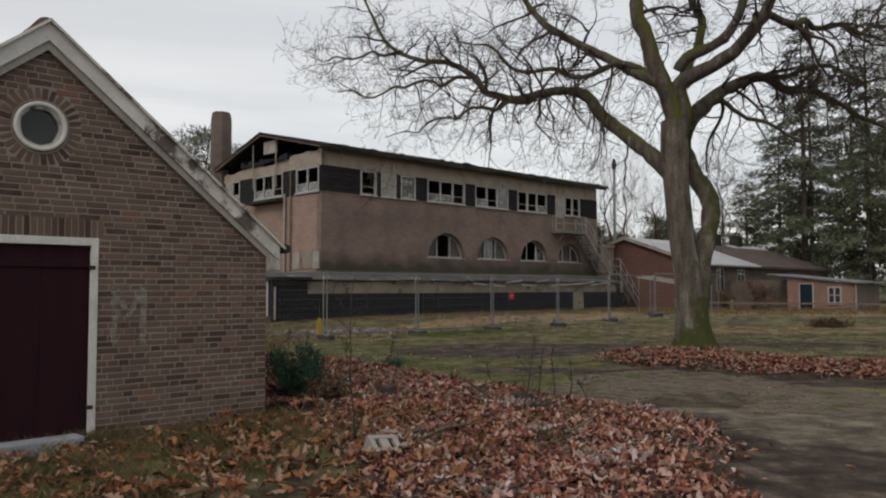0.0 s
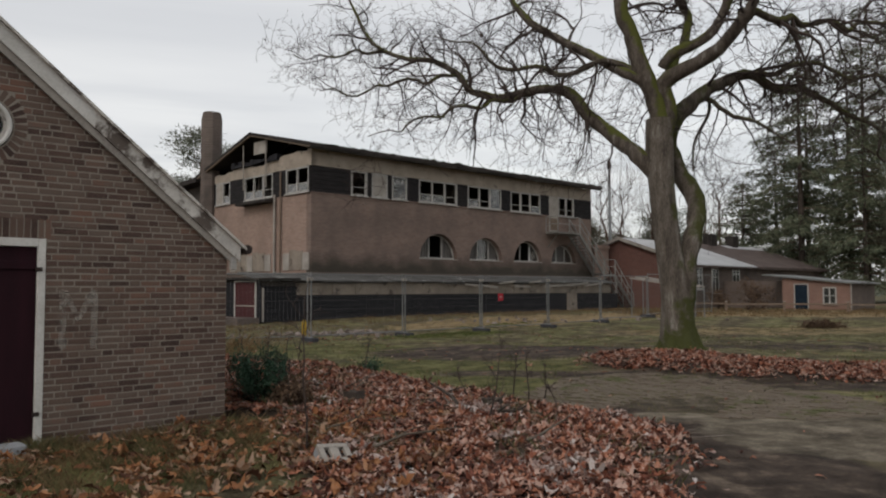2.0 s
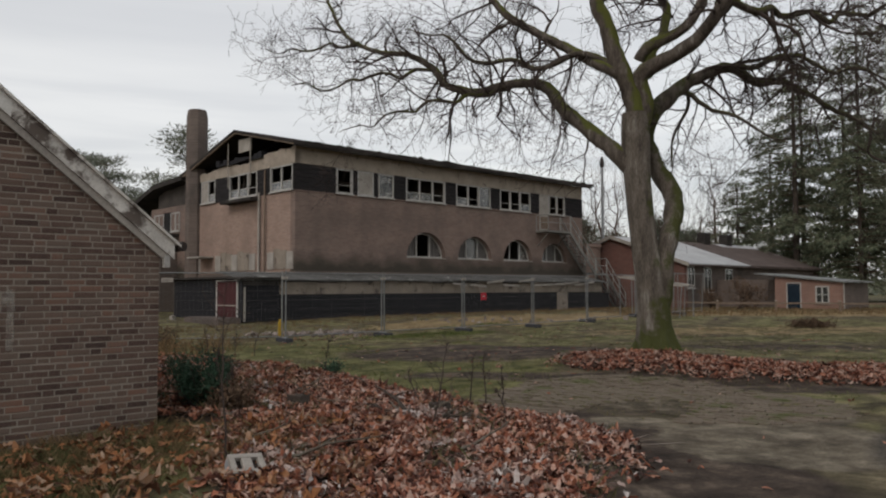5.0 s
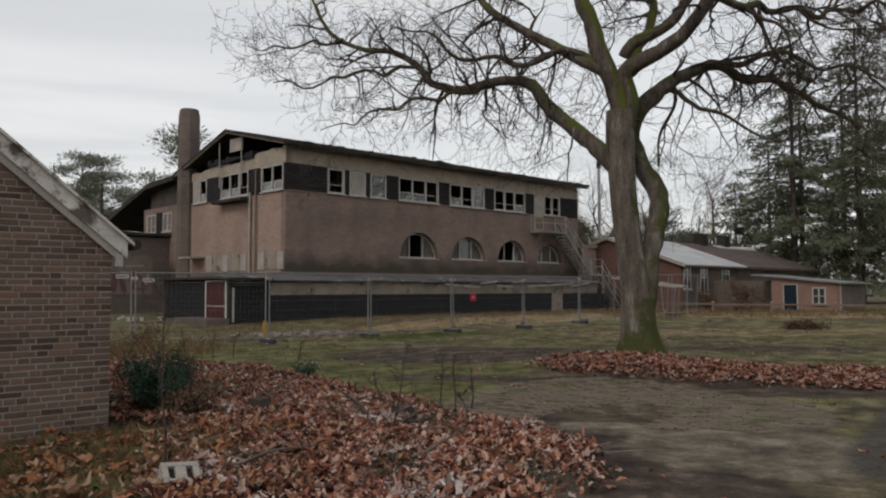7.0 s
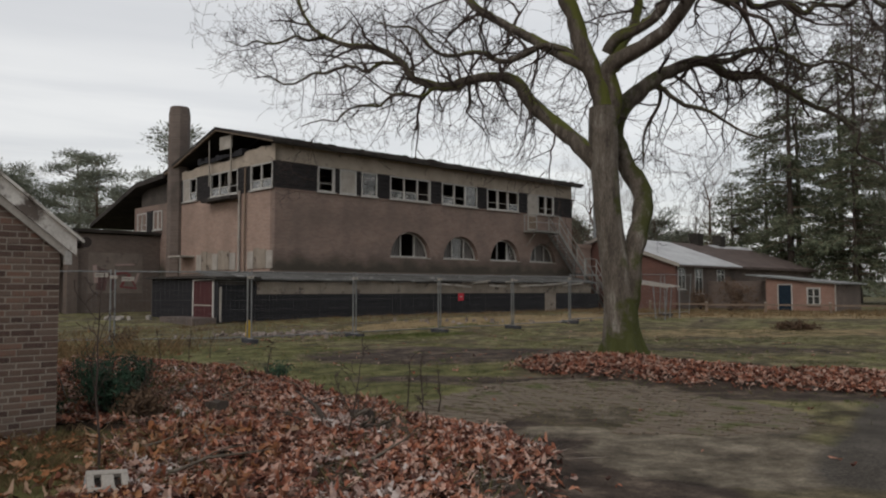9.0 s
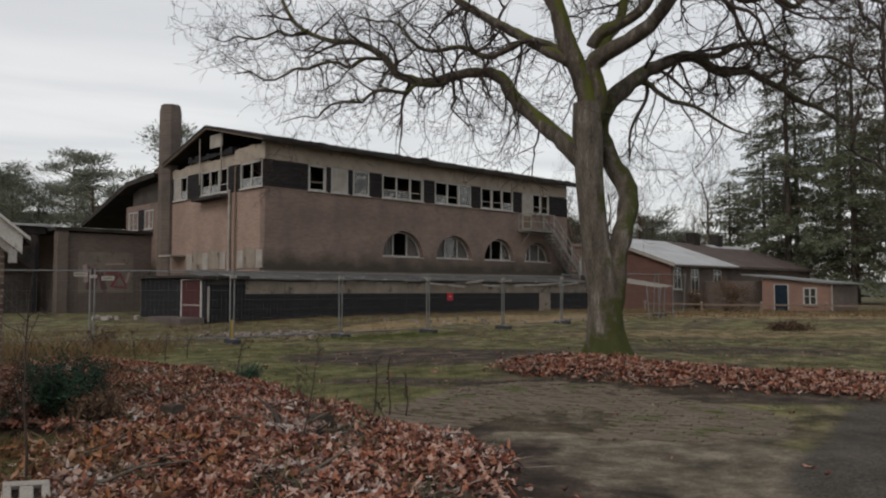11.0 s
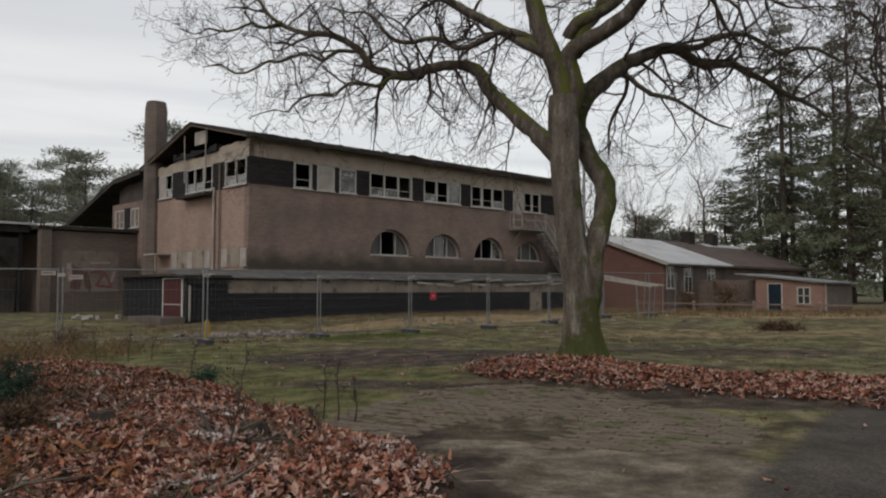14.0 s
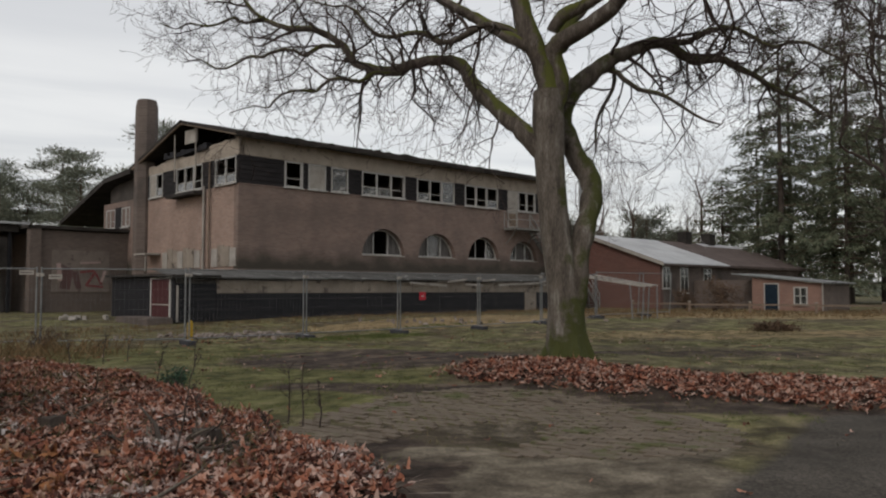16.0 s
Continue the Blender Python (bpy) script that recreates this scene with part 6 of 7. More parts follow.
def sapling(x, y, h, seed, label):
    rnd = random.Random(seed)
    s = thing("sapling", pose(x, y, gz(x, y)), label, "sapling", "bare saplings")
    w = Wood()
    n, p, d = 9, Vector((0, 0, -0.02)), Vector((rnd.uniform(-0.1, 0.1), 0, 1))
    pts, rad = [p], [0.012]
    for i in range(n):
        d = (d + Vector((rnd.gauss(0, 0.09), rnd.gauss(0, 0.09), 0))).normalized()
        p = p + d * h / n
        pts.append(p)
        rad.append(0.012 - 0.009 * (i + 1) / n)
    w.add(pts, rad, 5)
    w.make("stem", M_TWIG, s)
    t = Wood()
    for k in range(9):
        i = rnd.randrange(3, n)
        sprout(t, rnd, pts[i], Vector((rnd.uniform(-1, 1), rnd.uniform(-1, 1), 1.1)), h * rnd.uniform(0.1, 0.25), 0.005, 2, 0.0, (0, 0, 2))
    t.make("twig_tangle", M_TWIG, s, kind="stuff")


for x, y, h, k in ((-0.84, 7.42, 1.66, 1), (0.87, 8.88, 1.0, 2), (1.69, 9.07, 0.5, 3), (1.55, 11.0, 0.75, 4), (1.75, 10.9, 0.55, 5), (1.35, 11.2, 0.7, 6), (-0.93, 13.43, 0.75, 7), (-3.45, 17.6, 0.8, 8), (-3.9, 17.2, 0.7, 9), (-3.1, 17.9, 0.6, 10), (0.75, 10.4, 0.6, 11)):
    sapling(x, y, h, k, "thin bare sapling standing in the leaf litter")


# ---- leaf litter, grass, shrubs ----
def leaf_cloud(name, spots, size, seed, material, label, lift=0.06, tilt=0.62):
    """Lobed oak leaves, each bent and turned on its own. spots: x, y, z."""
    r = np.random.RandomState(seed)
    n = len(spots)
    side = np.array([(0.10, 0.14), (0.26, 0.30), (0.38, 0.17), (0.56, 0.40), (0.68, 0.20), (0.84, 0.24)])
    mid = np.array([(0.0, 0.0), (0.34, 0.0), (0.66, 0.0), (1.0, 0.0)])
    flat = np.concatenate([mid, side, side * (1, -1)])
    faces = [(0, 4, 5, 1), (5, 6, 1), (1, 6, 7, 2), (7, 8, 2), (2, 8, 9, 3)]
    faces += [tuple((i + 6 if i > 3 else i) for i in f[::-1]) for f in faces]
    s = size * (0.5 + 0.95 * r.rand(n) ** 1.3)
    a = flat[None, :, 0] - 0.5
    b = flat[None, :, 1] * (0.30 + 0.48 * r.rand(n))[:, None]
    k1, k2, tw = r.normal(0, 1.2, n), r.normal(0.25, 0.9, n), r.normal(0, 0.9, n)
    c = k1[:, None] * a ** 2 * 0.9 + k2[:, None] * np.abs(b) * 0.75 + tw[:, None] * a * b * 2
    P = np.stack([a * np.ones_like(b), b, c], -1) * s[:, None, None]
    yaw, rx, ry = r.rand(n) * 6.283, r.normal(0, tilt, n), r.normal(0, tilt, n)
    cx, sx_, cy, sy_, cz, sz = np.cos(rx), np.sin(rx), np.cos(ry), np.sin(ry), np.cos(yaw), np.sin(yaw)
    x, y, z = P[..., 0], P[..., 1], P[..., 2]
    y, z = y * cx[:, None] - z * sx_[:, None], y * sx_[:, None] + z * cx[:, None]
    x, z = x * cy[:, None] + z * sy_[:, None], -x * sy_[:, None] + z * cy[:, None]
    x, y = x * cz[:, None] - y * sz[:, None], x * sz[:, None] + y * cz[:, None]
    V = np.stack([x, y, z], -1)
    V += (spots + np.stack([np.zeros(n), np.zeros(n), 0.02 + lift * r.rand(n)], -1))[:, None, :]
    V = V.reshape(-1, 3)
    F = [tuple(i + 16 * k for i in f) for k in range(n) for f in faces]
    return cloud(name, V, F, material, label, "leaves")


def scatter(count, x0, x1, y0, y1, weight, seed, closer=0.0):
    r = np.random.RandomState(seed)
    out = []
    have = 0
    while have < count:
        x, y = r.uniform(x0, x1, 40000), r.uniform(y0, y1, 40000)
        keep = r.rand(40000) < weight(x, y)
        out.append(np.stack([x[keep], y[keep]], -1))
        have += keep.sum()
        if keep.sum() < 10:
            break
    xy = np.concatenate(out)[:count]
    z = ground_z(xy[:, 0], xy[:, 1]) + pile_z(xy[:, 0], xy[:, 1])
    return np.column_stack([xy, z])


def near_pile(x, y):
    bare = smoothstep(0.35, 0.75, wave(x, y, 36, 1.5)) + smoothstep(0.55, 0.85, wave(x, y, 37, 0.6))
    return pile(x, y)[0] ** 1.3 * (0.35 + 0.65 * np.clip(0.6 + 0.6 * wave(x, y, 31, 1.7), 0, 1)) * np.clip(1 - 0.8 * bare, 0.1, 1)


leaf_cloud("leaf_litter", scatter(42000, -6, 3.4, 4.6, 18.5, near_pile, 1), 0.102, 1, M_LEAF, "deep drift of curled brown and frosted oak leaves", 0.055, 0.22)
leaf_cloud("frosted_leaves", scatter(3000, -5, 3.3, 4.6, 16, lambda x, y: pile(x, y)[0] * (0.03 + 0.97 * smoothstep(0.25, 0.8, wave(x, y, 41, 1.3))) * (0.15 + 0.85 * np.maximum(hump(x, y, 1.1, 6.6, 2.0, 1.5), 0.8 * hump(x, y, 1.0, 9.6, 1.2, 1.4))), 21), 0.10, 21, M_LEAFFROST, "pale frosted oak leaves in patches on the drift", 0.065, 0.2)
leaf_cloud("leaf_strip", scatter(17000, 2.0, 15.5, 10.5, 18.5, lambda x, y: np.clip(pile(x, y)[1] * (0.75 + 0.5 * wave(x, y, 35, 0.9)) + 0.02 * (pile(x, y)[1] > 0.02), 0, 1), 2), 0.105, 2, M_LEAFDULL, "strip of red-brown oak leaves raked round the tree", 0.06, 0.28)


leaf_cloud("stray_leaves", scatter(900, -6, 11, 4.5, 30, lambda x, y: 0.02 + 0.9 * hump(x, y, -2.3, 22.9, 1.7, 0.4, 10) + 0.4 * hump(x, y, -2.6, 24.5, 1.5, 1.0) + 0.05 * (y > 14), 3), 0.085, 3, M_LEAFDULL, "single oak leaves blown over the grass", 0.01, 0.2)
leaf_cloud("shed_leaves", scatter(2500, -6, 0.5, 4.8, 9.2, lambda x, y: (0.12 + 0.88 * (wave(x, y, 33, 1.1) > 0.15)) * smoothstep(0.2, -0.5, y - 8.75 - 0.93 * (x + 2.2)) * (1 - 0.9 * hump(x, y, -3.75, 7.35, 0.8, 0.25, 43)), 4), 0.125, 4, M_LEAFORANGE, "orange-brown leaves caught in the grass by the shed", 0.08, 0.28)


def blades(name, spots, tall, wide, seed, material, label, lean=0.35):
    r = np.random.RandomState(seed)
    n = len(spots)
    h = tall * (0.25 + 1.35 * r.rand(n) ** 2)
    a = r.rand(n) * 6.283
    dx, dy = np.cos(a) * wide / 2, np.sin(a) * wide / 2
    lx, ly = r.normal(0, lean, n) * h, r.normal(0, lean, n) * h
    z0 = spots[:, 2] - 0.01
    V = np.stack([np.stack([spots[:, 0] - dx, spots[:, 1] - dy, z0], -1), np.stack([spots[:, 0] + dx, spots[:, 1] + dy, z0], -1),
                  np.stack([spots[:, 0] + lx * 0.52 + dx * 0.6, spots[:, 1] + ly * 0.52 + dy * 0.6, z0 + h * 0.58], -1),
                  np.stack([spots[:, 0] + lx, spots[:, 1] + ly, z0 + h], -1)], 1).reshape(-1, 3)
    i = np.arange(n) * 4
    return cloud(name, V, np.stack([i, i + 1, i + 2, i + 3], -1), material, label, "grass")


def by_shed(x, y):
    u = (x + 2.17) * 0.731 + (y - 9.21) * 0.682
    v = -(x + 2.17) * 0.682 + (y - 9.21) * 0.731
    return smoothstep(-3.3, -1.0, v) * (v < -0.02) * smoothstep(0.9, 0.1, u) * (0.35 + 0.65 * (wave(x, y, 9, 0.7) > 0))


blades("dry_grass", scatter(17000, -6, 0.6, 4.2, 10.4, lambda x, y: by_shed(x, y) * (0.2 + 0.8 * (wave(x, y, 18, 0.5) > 0.2)), 5), 0.115, 0.004, 5, M_DRYGRASS, "tufts of dry brown grass along the shed wall", 0.5)
blades("green_tufts", scatter(26000, -6, 0.6, 4.2, 10.4, lambda x, y: by_shed(x, y) * (wave(x, y, 12, 0.9) > 0.2), 6), 0.10, 0.005, 6, M_GRASS, "green grass tufts among the dry stalks", 0.5)


def lawn(x, y):
    a, b = pile(x, y)
    return np.clip(1 - 1.4 * a - 1.5 * b, 0, 1) * np.clip(0.45 + 0.8 * wave(x, y, 14, 3.0), 0.04, 1) * smoothstep(8.5, 12.5, y) * (1 - 0.96 * hump(x, y, 2.2, 18.7, 3.2, 1.5, -8)) * (1 - smoothstep(0.3, 0.8, (x - 5.3 - 0.25 * (y - 9)) * 0.5) * (y < 12))


blades("lawn_grass", scatter(42000, -9, 15, 9, 30, lawn, 7), 0.045, 0.012, 7, M_GRASS, "short patchy winter grass", 0.5)
blades("orange_weeds", scatter(5000, -9, -3.2, 15, 20.5, lambda x, y: smoothstep(0.4, -0.6, x + 4.6 - 0.25 * (y - 16)) * (0.25 + 0.75 * (wave(x, y, 25, 0.8) > 0)), 14), 0.30, 0.008, 14, M_DRYGRASS, "orange-brown dry weeds beside the leaf drift", 0.4)
blades("moss_strip", scatter(9000, -4, 9, 22, 36, lambda x, y: np.maximum(hump(x, y, 0.7, 25.2, 2.6, 0.75, 42), 0.25 * hump(x, y, 2.6, 30.5, 3.0, 0.8, 43)) * np.clip(0.5 + wave(x, y, 19, 1.2), 0.05, 1), 12), 0.06, 0.02, 12, M_MOSSGREEN, "bright green mossy grass along the fence", 0.5)
blades("moss_patches", scatter(9000, -2, 11, 9, 24, lambda x, y: (wave(x, y, 23, 1.7) > 0.75) * (1 - pile(x, y)[0]) * (1 - pile(x, y)[1]) * smoothstep(9, 11, y), 13), 0.035, 0.014, 13, M_MOSSGREEN, "small green moss patches in the lawn", 0.5)
blades("pile_weeds", scatter(9000, -5, 2.6, 6, 16, lambda x, y: pile(x, y)[0] * ((wave(x, y, 15, 1.1) > 0.62) + 0.5 * (wave(x, y, 36, 1.5) > 0.55) + 0.6 * hump(x, y, -2.6, 12.5, 1.6, 2.5)), 8), 0.13, 0.008, 8, M_GRASS, "green weeds growing through the leaves", 0.5)

blades("dry_stalks", scatter(17000, -5, 2.8, 5, 16, lambda x, y: pile(x, y)[0] * np.clip(0.25 + 0.9 * wave(x, y, 36, 1.5), 0.08, 1), 15), 0.06, 0.007, 15, M_STALK, "pale broken stalks and sticks lying in the leaves", 2.3)


def rough_grass(x, y):
    u = (x + 5.52) * 0.719 + (y - 34.95) * 0.695
    v = -(x + 5.52) * 0.695 + (y - 34.95) * 0.719
    return (0.15 + 0.85 * smoothstep(-6.5, -3.0, v)) * (v < -1.65) * (v > -9) * np.clip(0.5 + 0.8 * wave(x, y, 16, 2.5), 0.05, 1)


blades("rough_grass", scatter(9000, -12, 22, 22, 52, rough_grass, 9), 0.13, 0.02, 9, M_DRYGRASS, "rough straw-coloured grass before the hall", 0.5)
blades("bank_grass", scatter(14000, 9, 34, 33, 46, lambda x, y: np.clip(0.3 + 0.9 * wave(x, y, 17, 2.5), 0.1, 1) * smoothstep(33, 37, y), 10), 0.15, 0.025, 10, M_DRYGRASS, "straw-coloured rough bank grass", 0.5)


def shrub(name, x, y, rx, rz, count, size, material, seed, label, category, stems=9):
    rnd, r = random.Random(seed), np.random.RandomState(seed)
    s = thing(name, pose(x, y, gz(x, y)), label, category)
    w = Wood()
    for k in range(stems):
        a = rnd.uniform(0, 6.283)
        sprout(w, rnd, Vector((0, 0, -0.02)), Vector((math.cos(a) * 0.6, math.sin(a) * 0.6, 1)), rz * rnd.uniform(0.7, 1.1), 0.012, 0, -0.02, (4, 3))
    w.make("stem_tangle", M_TWIG, s, kind="stuff")
    tips = np.array([tuple(w.v[rnd.randrange(len(w.v))]) for _ in range(count)])
    P = tips + r.normal(0, size * 0.8, (count, 3))
    P[:, 0] *= rx / rz
    P[:, 2] = np.abs(P[:, 2]) + 0.02
    d = r.normal(0, 1, (count, 3)) + (0, 0, 0.4)
    d /= np.linalg.norm(d, axis=1)[:, None]
    e = np.cross(d, r.normal(0, 1, (count, 3)))
    e /= np.linalg.norm(e, axis=1)[:, None]
    L, W = size * (0.6 + 0.8 * r.rand(count))[:, None], size * 0.22
    V = np.stack([P, P + d * L * 0.5 + e * W, P + d * L, P + d * L * 0.5 - e * W], 1).reshape(-1, 3)
    i = np.arange(count) * 4
    cloud("foliage", V, np.stack([i, i + 1, i + 2, i + 3], -1), material, parent=s)


shrub("evergreen_shrub", -1.88, 10.2, 0.50, 0.70, 9500, 0.036, M_HEDGE, 3, "small dark green evergreen shrub beside the shed", "shrub", 16)
shrub("weed_clump", -1.45, 9.9, 0.5, 0.38, 1300, 0.06, M_BROWNSHRUB, 4, "low brown weeds beside the shrub", "weeds")
shrub("weed_clump", -0.9, 14.2, 0.25, 0.2, 700, 0.05, M_HEDGE, 5, "small green weed clump at the edge of the leaves", "weeds")
shrub("dead_shrub", 17.6, 44.6, 1.3, 1.6, 1500, 0.12, M_BROWNSHRUB, 6, "brown leafless shrub before the house", "shrub")
shrub("dead_shrub", 16.4, 45.6, 1.0, 1.1, 1000, 0.12, M_BROWNSHRUB, 7, "brown leafless shrub before the house", "shrub")
shrub("dry_weeds", -6.0, 20.4, 0.55, 0.5, 350, 0.06, M_BROWNSHRUB, 8, "dry brown weeds along the fence", "weeds")
shrub("brush_heap", 14.0, 28.4, 0.75, 0.2, 1000, 0.10, M_BROWNSHRUB, 9, "heap of dark cut brushwood on the bank", "brush heap")


def rubble(name, x, y, rx, ry, count, size, seed, label, material=M_RUBBLE):
    r = np.random.RandomState(seed)
    V, F = [], []
    for k in range(count):
        px, py = x + r.normal(0, rx), y + r.normal(0, ry)
        m = Matrix.Translation((px, py, gz(px, py) + size * 0.2)) @ Euler(r.rand(3) * 6.283).to_matrix().to_4x4()
        s = size * (0.4 + r.rand(3))
        q = len(V)
        for i in range(8):
            V.append(tuple(m @ Vector(((i & 1) - 0.5, ((i >> 1) & 1) - 0.5, (i >> 2) - 0.5)) * 1.0))
            V[-1] = tuple(m @ Vector((((i & 1) - 0.5) * s[0], (((i >> 1) & 1) - 0.5) * s[1], ((i >> 2) - 0.5) * s[2] * 0.6)))
        F += [tuple(q + j for j in f) for f in ((0, 2, 3, 1), (4, 5, 7, 6), (0, 1, 5, 4), (2, 6, 7, 3), (0, 4, 6, 2), (1, 3, 7, 5))]
    cloud(name, V, F, material, label, "rubble")


rubble("rubble", -3.2, 25.6, 1.1, 0.7, 110, 0.13, 1, "broken brick and concrete rubble behind the fence")
rubble("rubble_heap", -11.6, 33.6, 0.3, 0.25, 24, 0.2, 2, "pale heap of rubbish by the lean-to", M_PALE)
rubble("roof_debris", 4.0, 32.5, 3.0, 0.8, 30, 0.15, 3, "fallen bits of roofing along the hall")

# sticks lying in the leaves
rs = random.Random(14)
for k in range(26):
    x, y = rs.uniform(-3.2, 1.9), rs.uniform(6.6, 13.5)
    if float(pile(x, y)[0]) < 0.6:
        continue
    st = thing("fallen_stick", pose(x, y, gz(x, y) + 0.13, rs.uniform(-6, 6), rs.uniform(-8, 8), rs.uniform(0, 360)), "dead grey-brown stick lying on the leaves", "stick", "fallen sticks")
    w = Wood()
    sprout(w, rs, Vector((0, 0, 0)), Vector((1, 0, 0.03)), rs.uniform(0.4, 1.1), rs.uniform(0.008, 0.022), 1, 0.0, (0, 2))
    w.make("wood", M_BARK, st)

# a heap of dead branches in the middle of the drift
heap = thing("dead_branch_heap", pose(0.78, 9.25, gz(0.78, 9.25) + 0.06), "heap of dark dead branches lying in the leaves", "branches")
hr = random.Random(77)
for k in range(9):
    w = Wood()
    a = hr.uniform(-0.5, 0.9) + math.pi * (k % 2)
    sprout(w, hr, Vector((hr.uniform(-0.15, 0.15), hr.uniform(-0.2, 0.2), 0.02)), Vector((math.cos(a), math.sin(a), hr.uniform(0.05, 0.4))), hr.uniform(0.4, 0.9), hr.uniform(0.018, 0.04), 1, 0.12, (0, 3))
    w.make("branch", M_DARKBARK if k % 3 else M_BARK, heap)

# low rail fence before the houses
RAIL = [(13.2, 44.5), (15.6, 42.4), (18.2, 41.2), (21.0, 40.2), (23.8, 39.4), (26.6, 38.6), (29.5, 38.0)]
for i, ((ax, ay), (bx, by)) in enumerate(zip(RAIL, RAIL[1:])):
    z = gz(ax, ay)
    rf = thing("low_fence", pose(ax, ay, z, 0, 0, math.degrees(math.atan2(by - ay, bx - ax))), "low weathered wooden rail fence", "fence", "low fence bays")
    L = math.hypot(bx - ax, by - ay)
    piece("post", M_RAWWOOD, rf, (-0.06, 0.06, -0.06, 0.06, -0.05, 0.52), bevel=0.012)
    piece("rail", M_RAWWOOD, rf, (0.06, L - 0.06, -0.025, 0.025, 0.36, 0.44), bevel=0.008)
    piece("post_cap", M_PALE, rf, (-0.07, 0.07, -0.07, 0.07, 0.521, 0.56))

# mast behind the hall
mast = thing("mast", pose(13.2, 60, 0.3), "tall thin metal mast behind the hall", "mast")
bm = bmesh.new()
tube(bm, [(0, 0, 0), (0, 0, 10.4)], [0.13, 0.1], 8)
part("pole", bm, M_GALV, mast)
bm = bmesh.new()
tube(bm, [(0, 0, 10.41), (0, 0, 10.7), (0, 0, 11.2)], [0.14, 0.2, 0.08], 8)
part("head", bm, M_IRON, mast, "dark siren head")


# ---- far trees ----
def clumps(P, D, size, seed):
    """Leaf sprays: flat ragged diamonds along directions D at places P."""
    r = np.random.RandomState(seed)
    n = len(P)
    D = D + r.normal(0, 0.35, (n, 3))
    D /= np.linalg.norm(D, axis=1)[:, None]
    e = np.cross(D, r.normal(0, 1, (n, 3)))
    e /= np.linalg.norm(e, axis=1)[:, None]
    L = (size * (0.5 + r.rand(n)))[:, None]
    W = L * (0.06 + 0.08 * r.rand(n))[:, None]
    V = np.stack([P, P + D * L * 0.45 + e * W, P + D * L, P + D * L * 0.55 - e * W], 1).reshape(-1, 3)
    i = np.arange(n) * 4
    return V, np.stack([i, i + 1, i + 2, i + 3], -1)


def spruce(x, y, h, spread, seed, bare=0.2):
    """A tall ragged spruce: whorls of sagging boughs with hanging sprays, gaps between them."""
    r = np.random.RandomState(seed)
    t = thing("spruce_tree", pose(x, y, 0.2, 0, 0, seed * 37), "tall ragged dark green spruce behind the houses", "tree", "spruces")
    w = Wood()
    w.add([Vector((0, 0, h * k / 8)) for k in range(9)], [0.27 * (1 - k / 8) * h / 22 + 0.03 for k in range(9)], 7)
    w.make("trunk", M_DARKBARK, t)
    b = Wood()
    P, D = [], []
    z = h * bare
    while z < h * 0.985:
        f = (z - h * bare) / (h * (1 - bare))
        reach = spread * (1 - f) ** 0.75 * (0.55 + 0.45 * min(1, f * 5))
        for k in range(r.randint(4, 7)):
            if r.rand() < 0.27:
                continue
            a = r.rand() * 6.283
            L = reach * r.uniform(0.5, 1.15) + 0.25
            d = np.array([math.cos(a), math.sin(a), 0])
            n = max(int(L / 0.28), 2)
            sag = r.uniform(0.10, 0.34)
            pts = []
            for j in range(n + 1):
                s = j / n
                q = np.array([0, 0, z]) + d * L * s + np.array([0, 0, 0.12 * L * s - sag * L * s * s * 1.6 + 0.10 * L * s ** 4])
                pts.append(q)
                if s > 0.18:
                    m = 15 if z < h * 0.6 else 11
                    for _ in range(m):
                        side = np.cross(d, (0, 0, 1)) * r.choice([-1, 1]) * r.uniform(0.2, 1)
                        P.append(q + r.normal(0, 0.13, 3) + side * r.uniform(0, 0.5))
                        D.append(d * 0.6 + side + np.array([0, 0, r.uniform(-0.9, 0.05)]))
            b.add([Vector(q) for q in pts[::2] + [pts[-1]]], [0.04 * (1 - j / (len(pts[::2]) + 1)) + 0.008 for j in range(len(pts[::2]) + 1)], 3)
        z += h * r.uniform(0.017, 0.034)
    b.make("bough_layer", M_PINEBARK, t, "thin drooping boughs", False, "stuff")
    V, F = clumps(np.array(P), np.array(D), 0.36, seed)
    cloud("foliage", V, F, M_NEEDLE, "dark green hanging needle sprays", parent=t)


for i, (x, y, h, s, bare) in enumerate(((30.6, 66, 24.5, 6.2, 0.10), (36.6, 67, 26.0, 5.8, 0.14), (41.2, 70, 27.0, 5.8, 0.18), (46.0, 64, 24.0, 5.6, 0.2), (33.8, 62, 14.0, 5.0, 0.12), (39.6, 61, 17.0, 5.0, 0.22), (50.5, 66, 25.0, 5.4, 0.2), (27.6, 71, 11.0, 4.6, 0.06), (44.2, 72, 22.0, 5.4, 0.2), (34.0, 72, 22.0, 5.4, 0.1),
                                           (38.4, 73, 25.0, 5.6, 0.12), (43.0, 61, 18.0, 5.0, 0.24), (47.5, 60, 19.0, 5.0, 0.24), (31.5, 73, 16.0, 5.0, 0.08), (48.0, 72, 26.0, 5.6, 0.18))):
    spruce(x, y, h, s, 50 + i, bare)


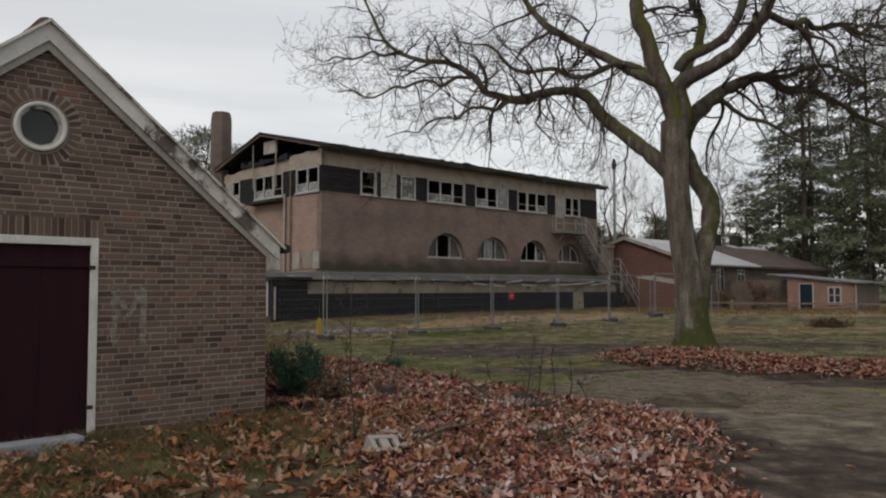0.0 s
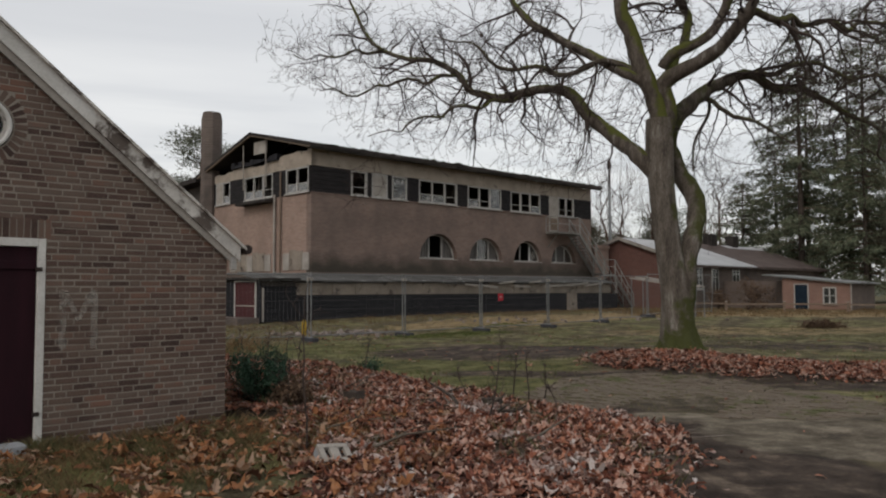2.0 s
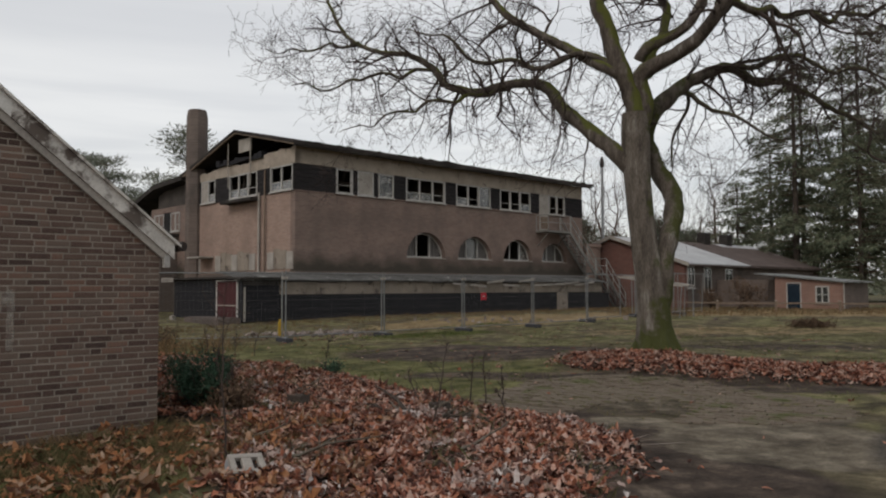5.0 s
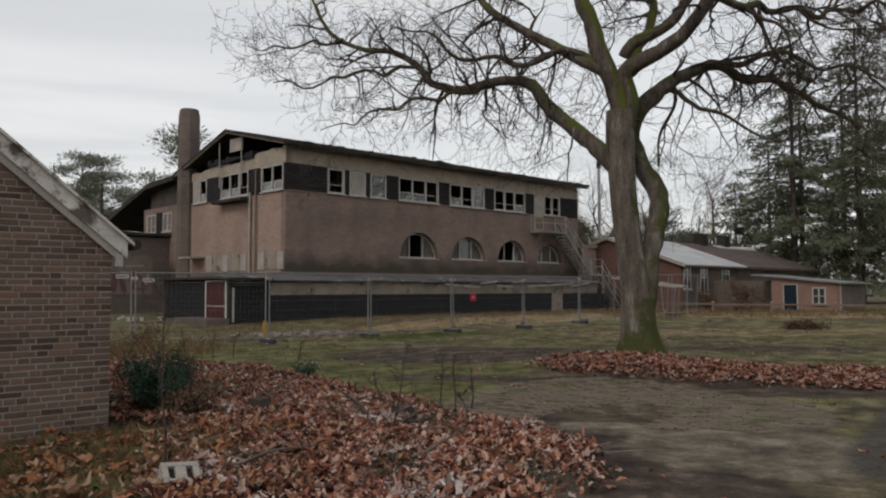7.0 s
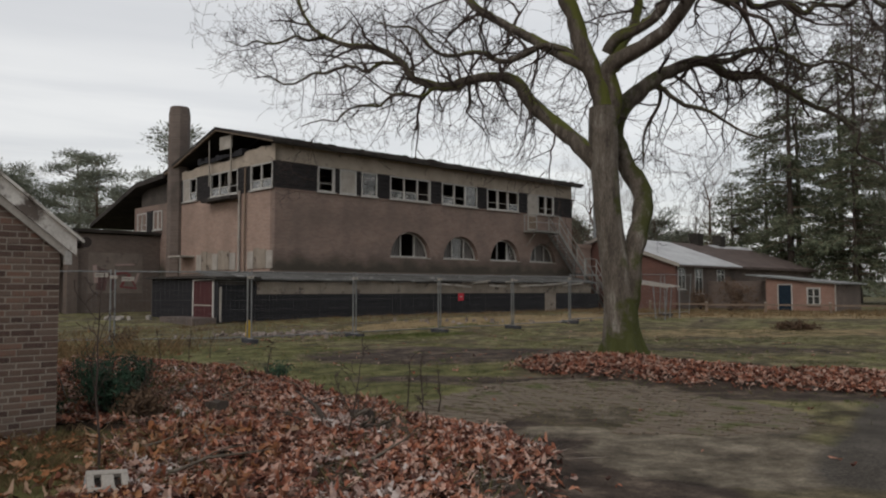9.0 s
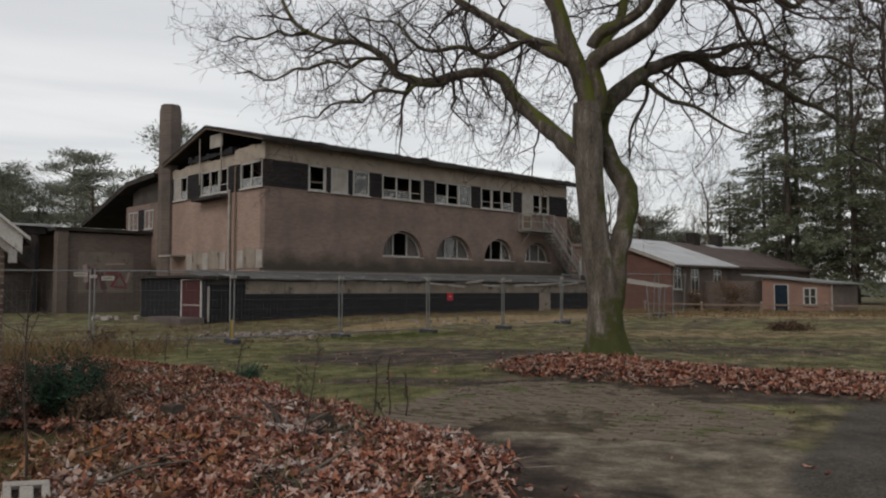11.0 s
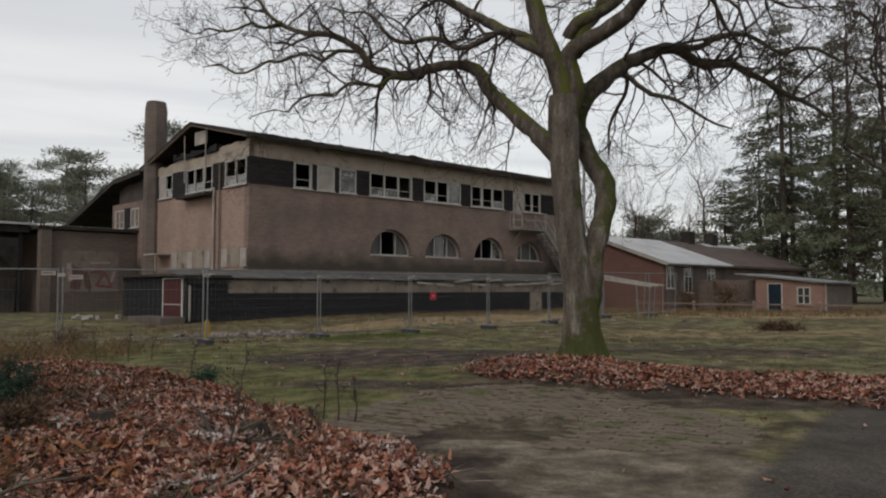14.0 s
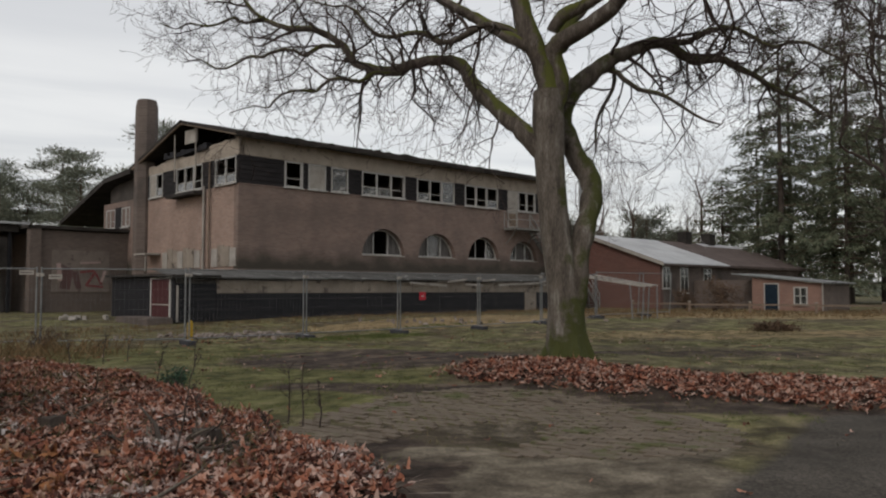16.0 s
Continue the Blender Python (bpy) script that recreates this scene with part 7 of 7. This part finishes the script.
def scots_pine(x, y, h, seed):
    r = np.random.RandomState(seed)
    t = thing("pine_tree", pose(x, y, 0.2, 0, 0, seed * 29), "scots pine with a rounded grey-green crown far behind", "tree", "pines")
    w = Wood()
    w.add([Vector((0.25 * math.sin(k * 1.1 + seed), 0.2 * math.cos(k), h * k / 7)) for k in range(8)], [0.24 * (1 - k / 8.5) for k in range(8)], 6)
    P, D = [], []
    for k in range(26):
        f = r.uniform(0.36, 1.0)
        a = r.rand() * 6.283
        L = h * 0.26 * (1.15 - abs(f - 0.68) * 1.9) * r.uniform(0.45, 1.1)
        p0 = Vector((0, 0, h * f))
        p1 = p0 + Vector((math.cos(a) * L, math.sin(a) * L, L * r.uniform(0.0, 0.45)))
        w.add([p0, p0.lerp(p1, 0.5) + Vector((0, 0, -0.1)), p1], [0.06, 0.04, 0.02], 3)
        for _ in range(3):
            c = np.array(p0.lerp(p1, r.uniform(0.55, 1.05))) + r.normal(0, 0.35, 3)
            n = 150
            q = c + r.normal(0, 1, (n, 3)) * (0.6, 0.6, 0.24)
            P.append(q)
            D.append(q - c + (0, 0, 0.5))
    w.make("trunk", M_PINEBARK, t, "reddish brown trunk and limbs", False)
    V, F = clumps(np.concatenate(P), np.concatenate(D), 0.36, seed)
    cloud("foliage", V, F, M_PINE, "clustered needles", parent=t)


for i, (x, y, h) in enumerate(((-54, 98, 16), (-48, 92, 15.5), (-42.5, 96, 17.5), (-37.5, 90, 16.0), (-33.0, 96, 14.0), (-62, 100, 15), (-29, 86, 13.5), (-23, 76, 16.0), (-20.5, 80, 15.0), (-51, 104, 14.5), (-45.5, 106, 14.0), (-39.5, 104, 14.5), (-35, 106, 13.0), (-30.5, 100, 12.5), (-57.5, 106, 14.0), (26.3, 92, 9.6), (30.6, 94, 7.6), (22.0, 97, 8.0), (16.4, 90, 8.6), (-70, 104, 16))):
    scots_pine(x, y, h, 80 + i)


def bare_tree(x, y, h, seed, spread=0.55, count=17, material=M_FARTWIG, kids=(5, 4, 2), label="bare winter tree far behind the buildings"):
    rnd = random.Random(seed)
    t = thing("bare_tree", pose(x, y, 0.2), label, "tree", "bare trees")
    w = Wood()
    pts = [Vector((rnd.gauss(0, 0.045) * k, rnd.gauss(0, 0.045) * k, h * 0.75 * k / 6)) for k in range(7)]
    w.add(pts, [0.013 * h * (1 - k / 7) + 0.02 for k in range(7)], 7)
    w.make("trunk", M_PINEBARK, t)
    b = Wood()
    for k in range(count):
        i = rnd.randrange(1, 6)
        a = rnd.uniform(0, 6.283)
        sprout(b, rnd, pts[i].lerp(pts[i + 1], rnd.random()), Vector((math.cos(a) * spread * 1.5, math.sin(a) * spread * 1.5, rnd.uniform(0.5, 1.5))), h * rnd.uniform(0.25, 0.45), 0.006 * h * (1 - i / 8), 0, -0.06, kids)
    b.make("twig_tangle", material, t, "bare branches and fine twigs", False, "stuff")


for i, (x, y, h, s) in enumerate(((18.0, 84, 15, 0.5), (20.5, 88, 16, 0.5), (23.0, 85, 14, 0.5), (28.6, 84, 12.0, 0.5), (30.0, 84, 17, 0.45), (15.8, 86, 15, 0.5), (-15.5, 74, 13, 0.4), (-26, 84, 13, 0.5), (8, 92, 13, 0.5))):
    bare_tree(x, y, h, 20 + i, s)
bare_tree(20.0, 31.0, 17.0, 61, 0.75, 26, M_TWIG, (7, 5, 2), "tall bare tree with fine brown twigs beyond the lawn")
bare_tree(27.5, 37.0, 18.0, 62, 0.6, 22, M_TWIG, (6, 5, 2), "tall bare tree with fine brown twigs beyond the lawn")


def far_wood():
    r = np.random.RandomState(77)
    a = r.uniform(-70, 70, 16000)
    d = r.uniform(135, 175, 16000)
    x, y = d * np.sin(np.radians(a)), d * np.cos(np.radians(a))
    top = np.where(x < 0, 6.0, np.where(x < 62, 3.6, 1.2)) + 1.6 * wave(x, y, 78, 30) + 1.0 * wave(x, y, 79, 9)
    z = r.rand(16000) ** 0.8 * top
    P = np.stack([x, y, z], -1)
    V, F = clumps(P, r.normal(0, 1, (16000, 3)) + (0, 0, 0.6), 2.4, 77)
    cloud("far_wood", V, F, M_PINE, "low dark band of woodland along the horizon", "wood")


far_wood()

# ---- paving and bricks, piece by piece ----
def lay_paving():
    """Old paving bricks showing through moss and sand beside the leaves."""
    rnd = random.Random(9)
    patch = thing("brick_paving", pose(3.7, 11.4, 0.0, 0, 0, -38), "old moss-grown brick paving sunk into the sand", "paving", kind="structure")
    bm = bmesh.new()
    box(bm, -0.097, 0.097, -0.046, 0.046, -0.05, 0.0)
    bmesh.ops.bevel(bm, geom=[e for e in bm.edges if all(v.co.z > -0.01 for v in e.verts)], offset=0.006, segments=1, affect="EDGES")
    me = mesh_of("paving_brick", bm, M_PAVER)
    m0 = pose(3.7, 11.4, 0.0, 0, 0, -38)
    near, rest = [], []
    for i in range(-14, 15):
        for j in range(-24, 25):
            u, v = i * 0.202 + 0.101 * (j % 2), j * 0.1
            p = m0 @ Vector((u, v, 0))
            if (u / 2.3) ** 2 + (v / 2.1) ** 2 > 1 + 0.25 * math.sin(3 * math.atan2(v, u) + 1) or float(hump(p.x, p.y, 2.7, 9.4, 0.8, 2.6, -35)) > 0.35 + 0.4 * rnd.random() or pile(p.x, p.y)[0] > 0.5 or pile(p.x, p.y)[1] > 0.35 or rnd.random() < 0.08:
                continue
            z = gz(p.x, p.y) + 0.017 + rnd.uniform(-0.011, 0.007)
            m = pose(u, v, z, rnd.uniform(-2, 2), rnd.uniform(-2, 2), rnd.uniform(-1.5, 1.5))
            (near if -1.5 < u < 1.0 and -1.3 < v < 0.9 and len(near) < 300 else rest).append(m)
    for m in near:
        ob = new("paving_brick", me)
        ob.parent = patch
        ob.matrix_local = m
    verts, faces = [], []
    for m in rest:
        k = len(verts)
        verts += [tuple(m @ v.co) for v in me.vertices]
        faces += [[k + i for i in p.vertices] for p in me.polygons]
    cloud("paving_bricks", verts, faces, M_PAVER_JOINED, "rest of the worn paving bricks", parent=patch)


lay_paving()
lay_bricks()
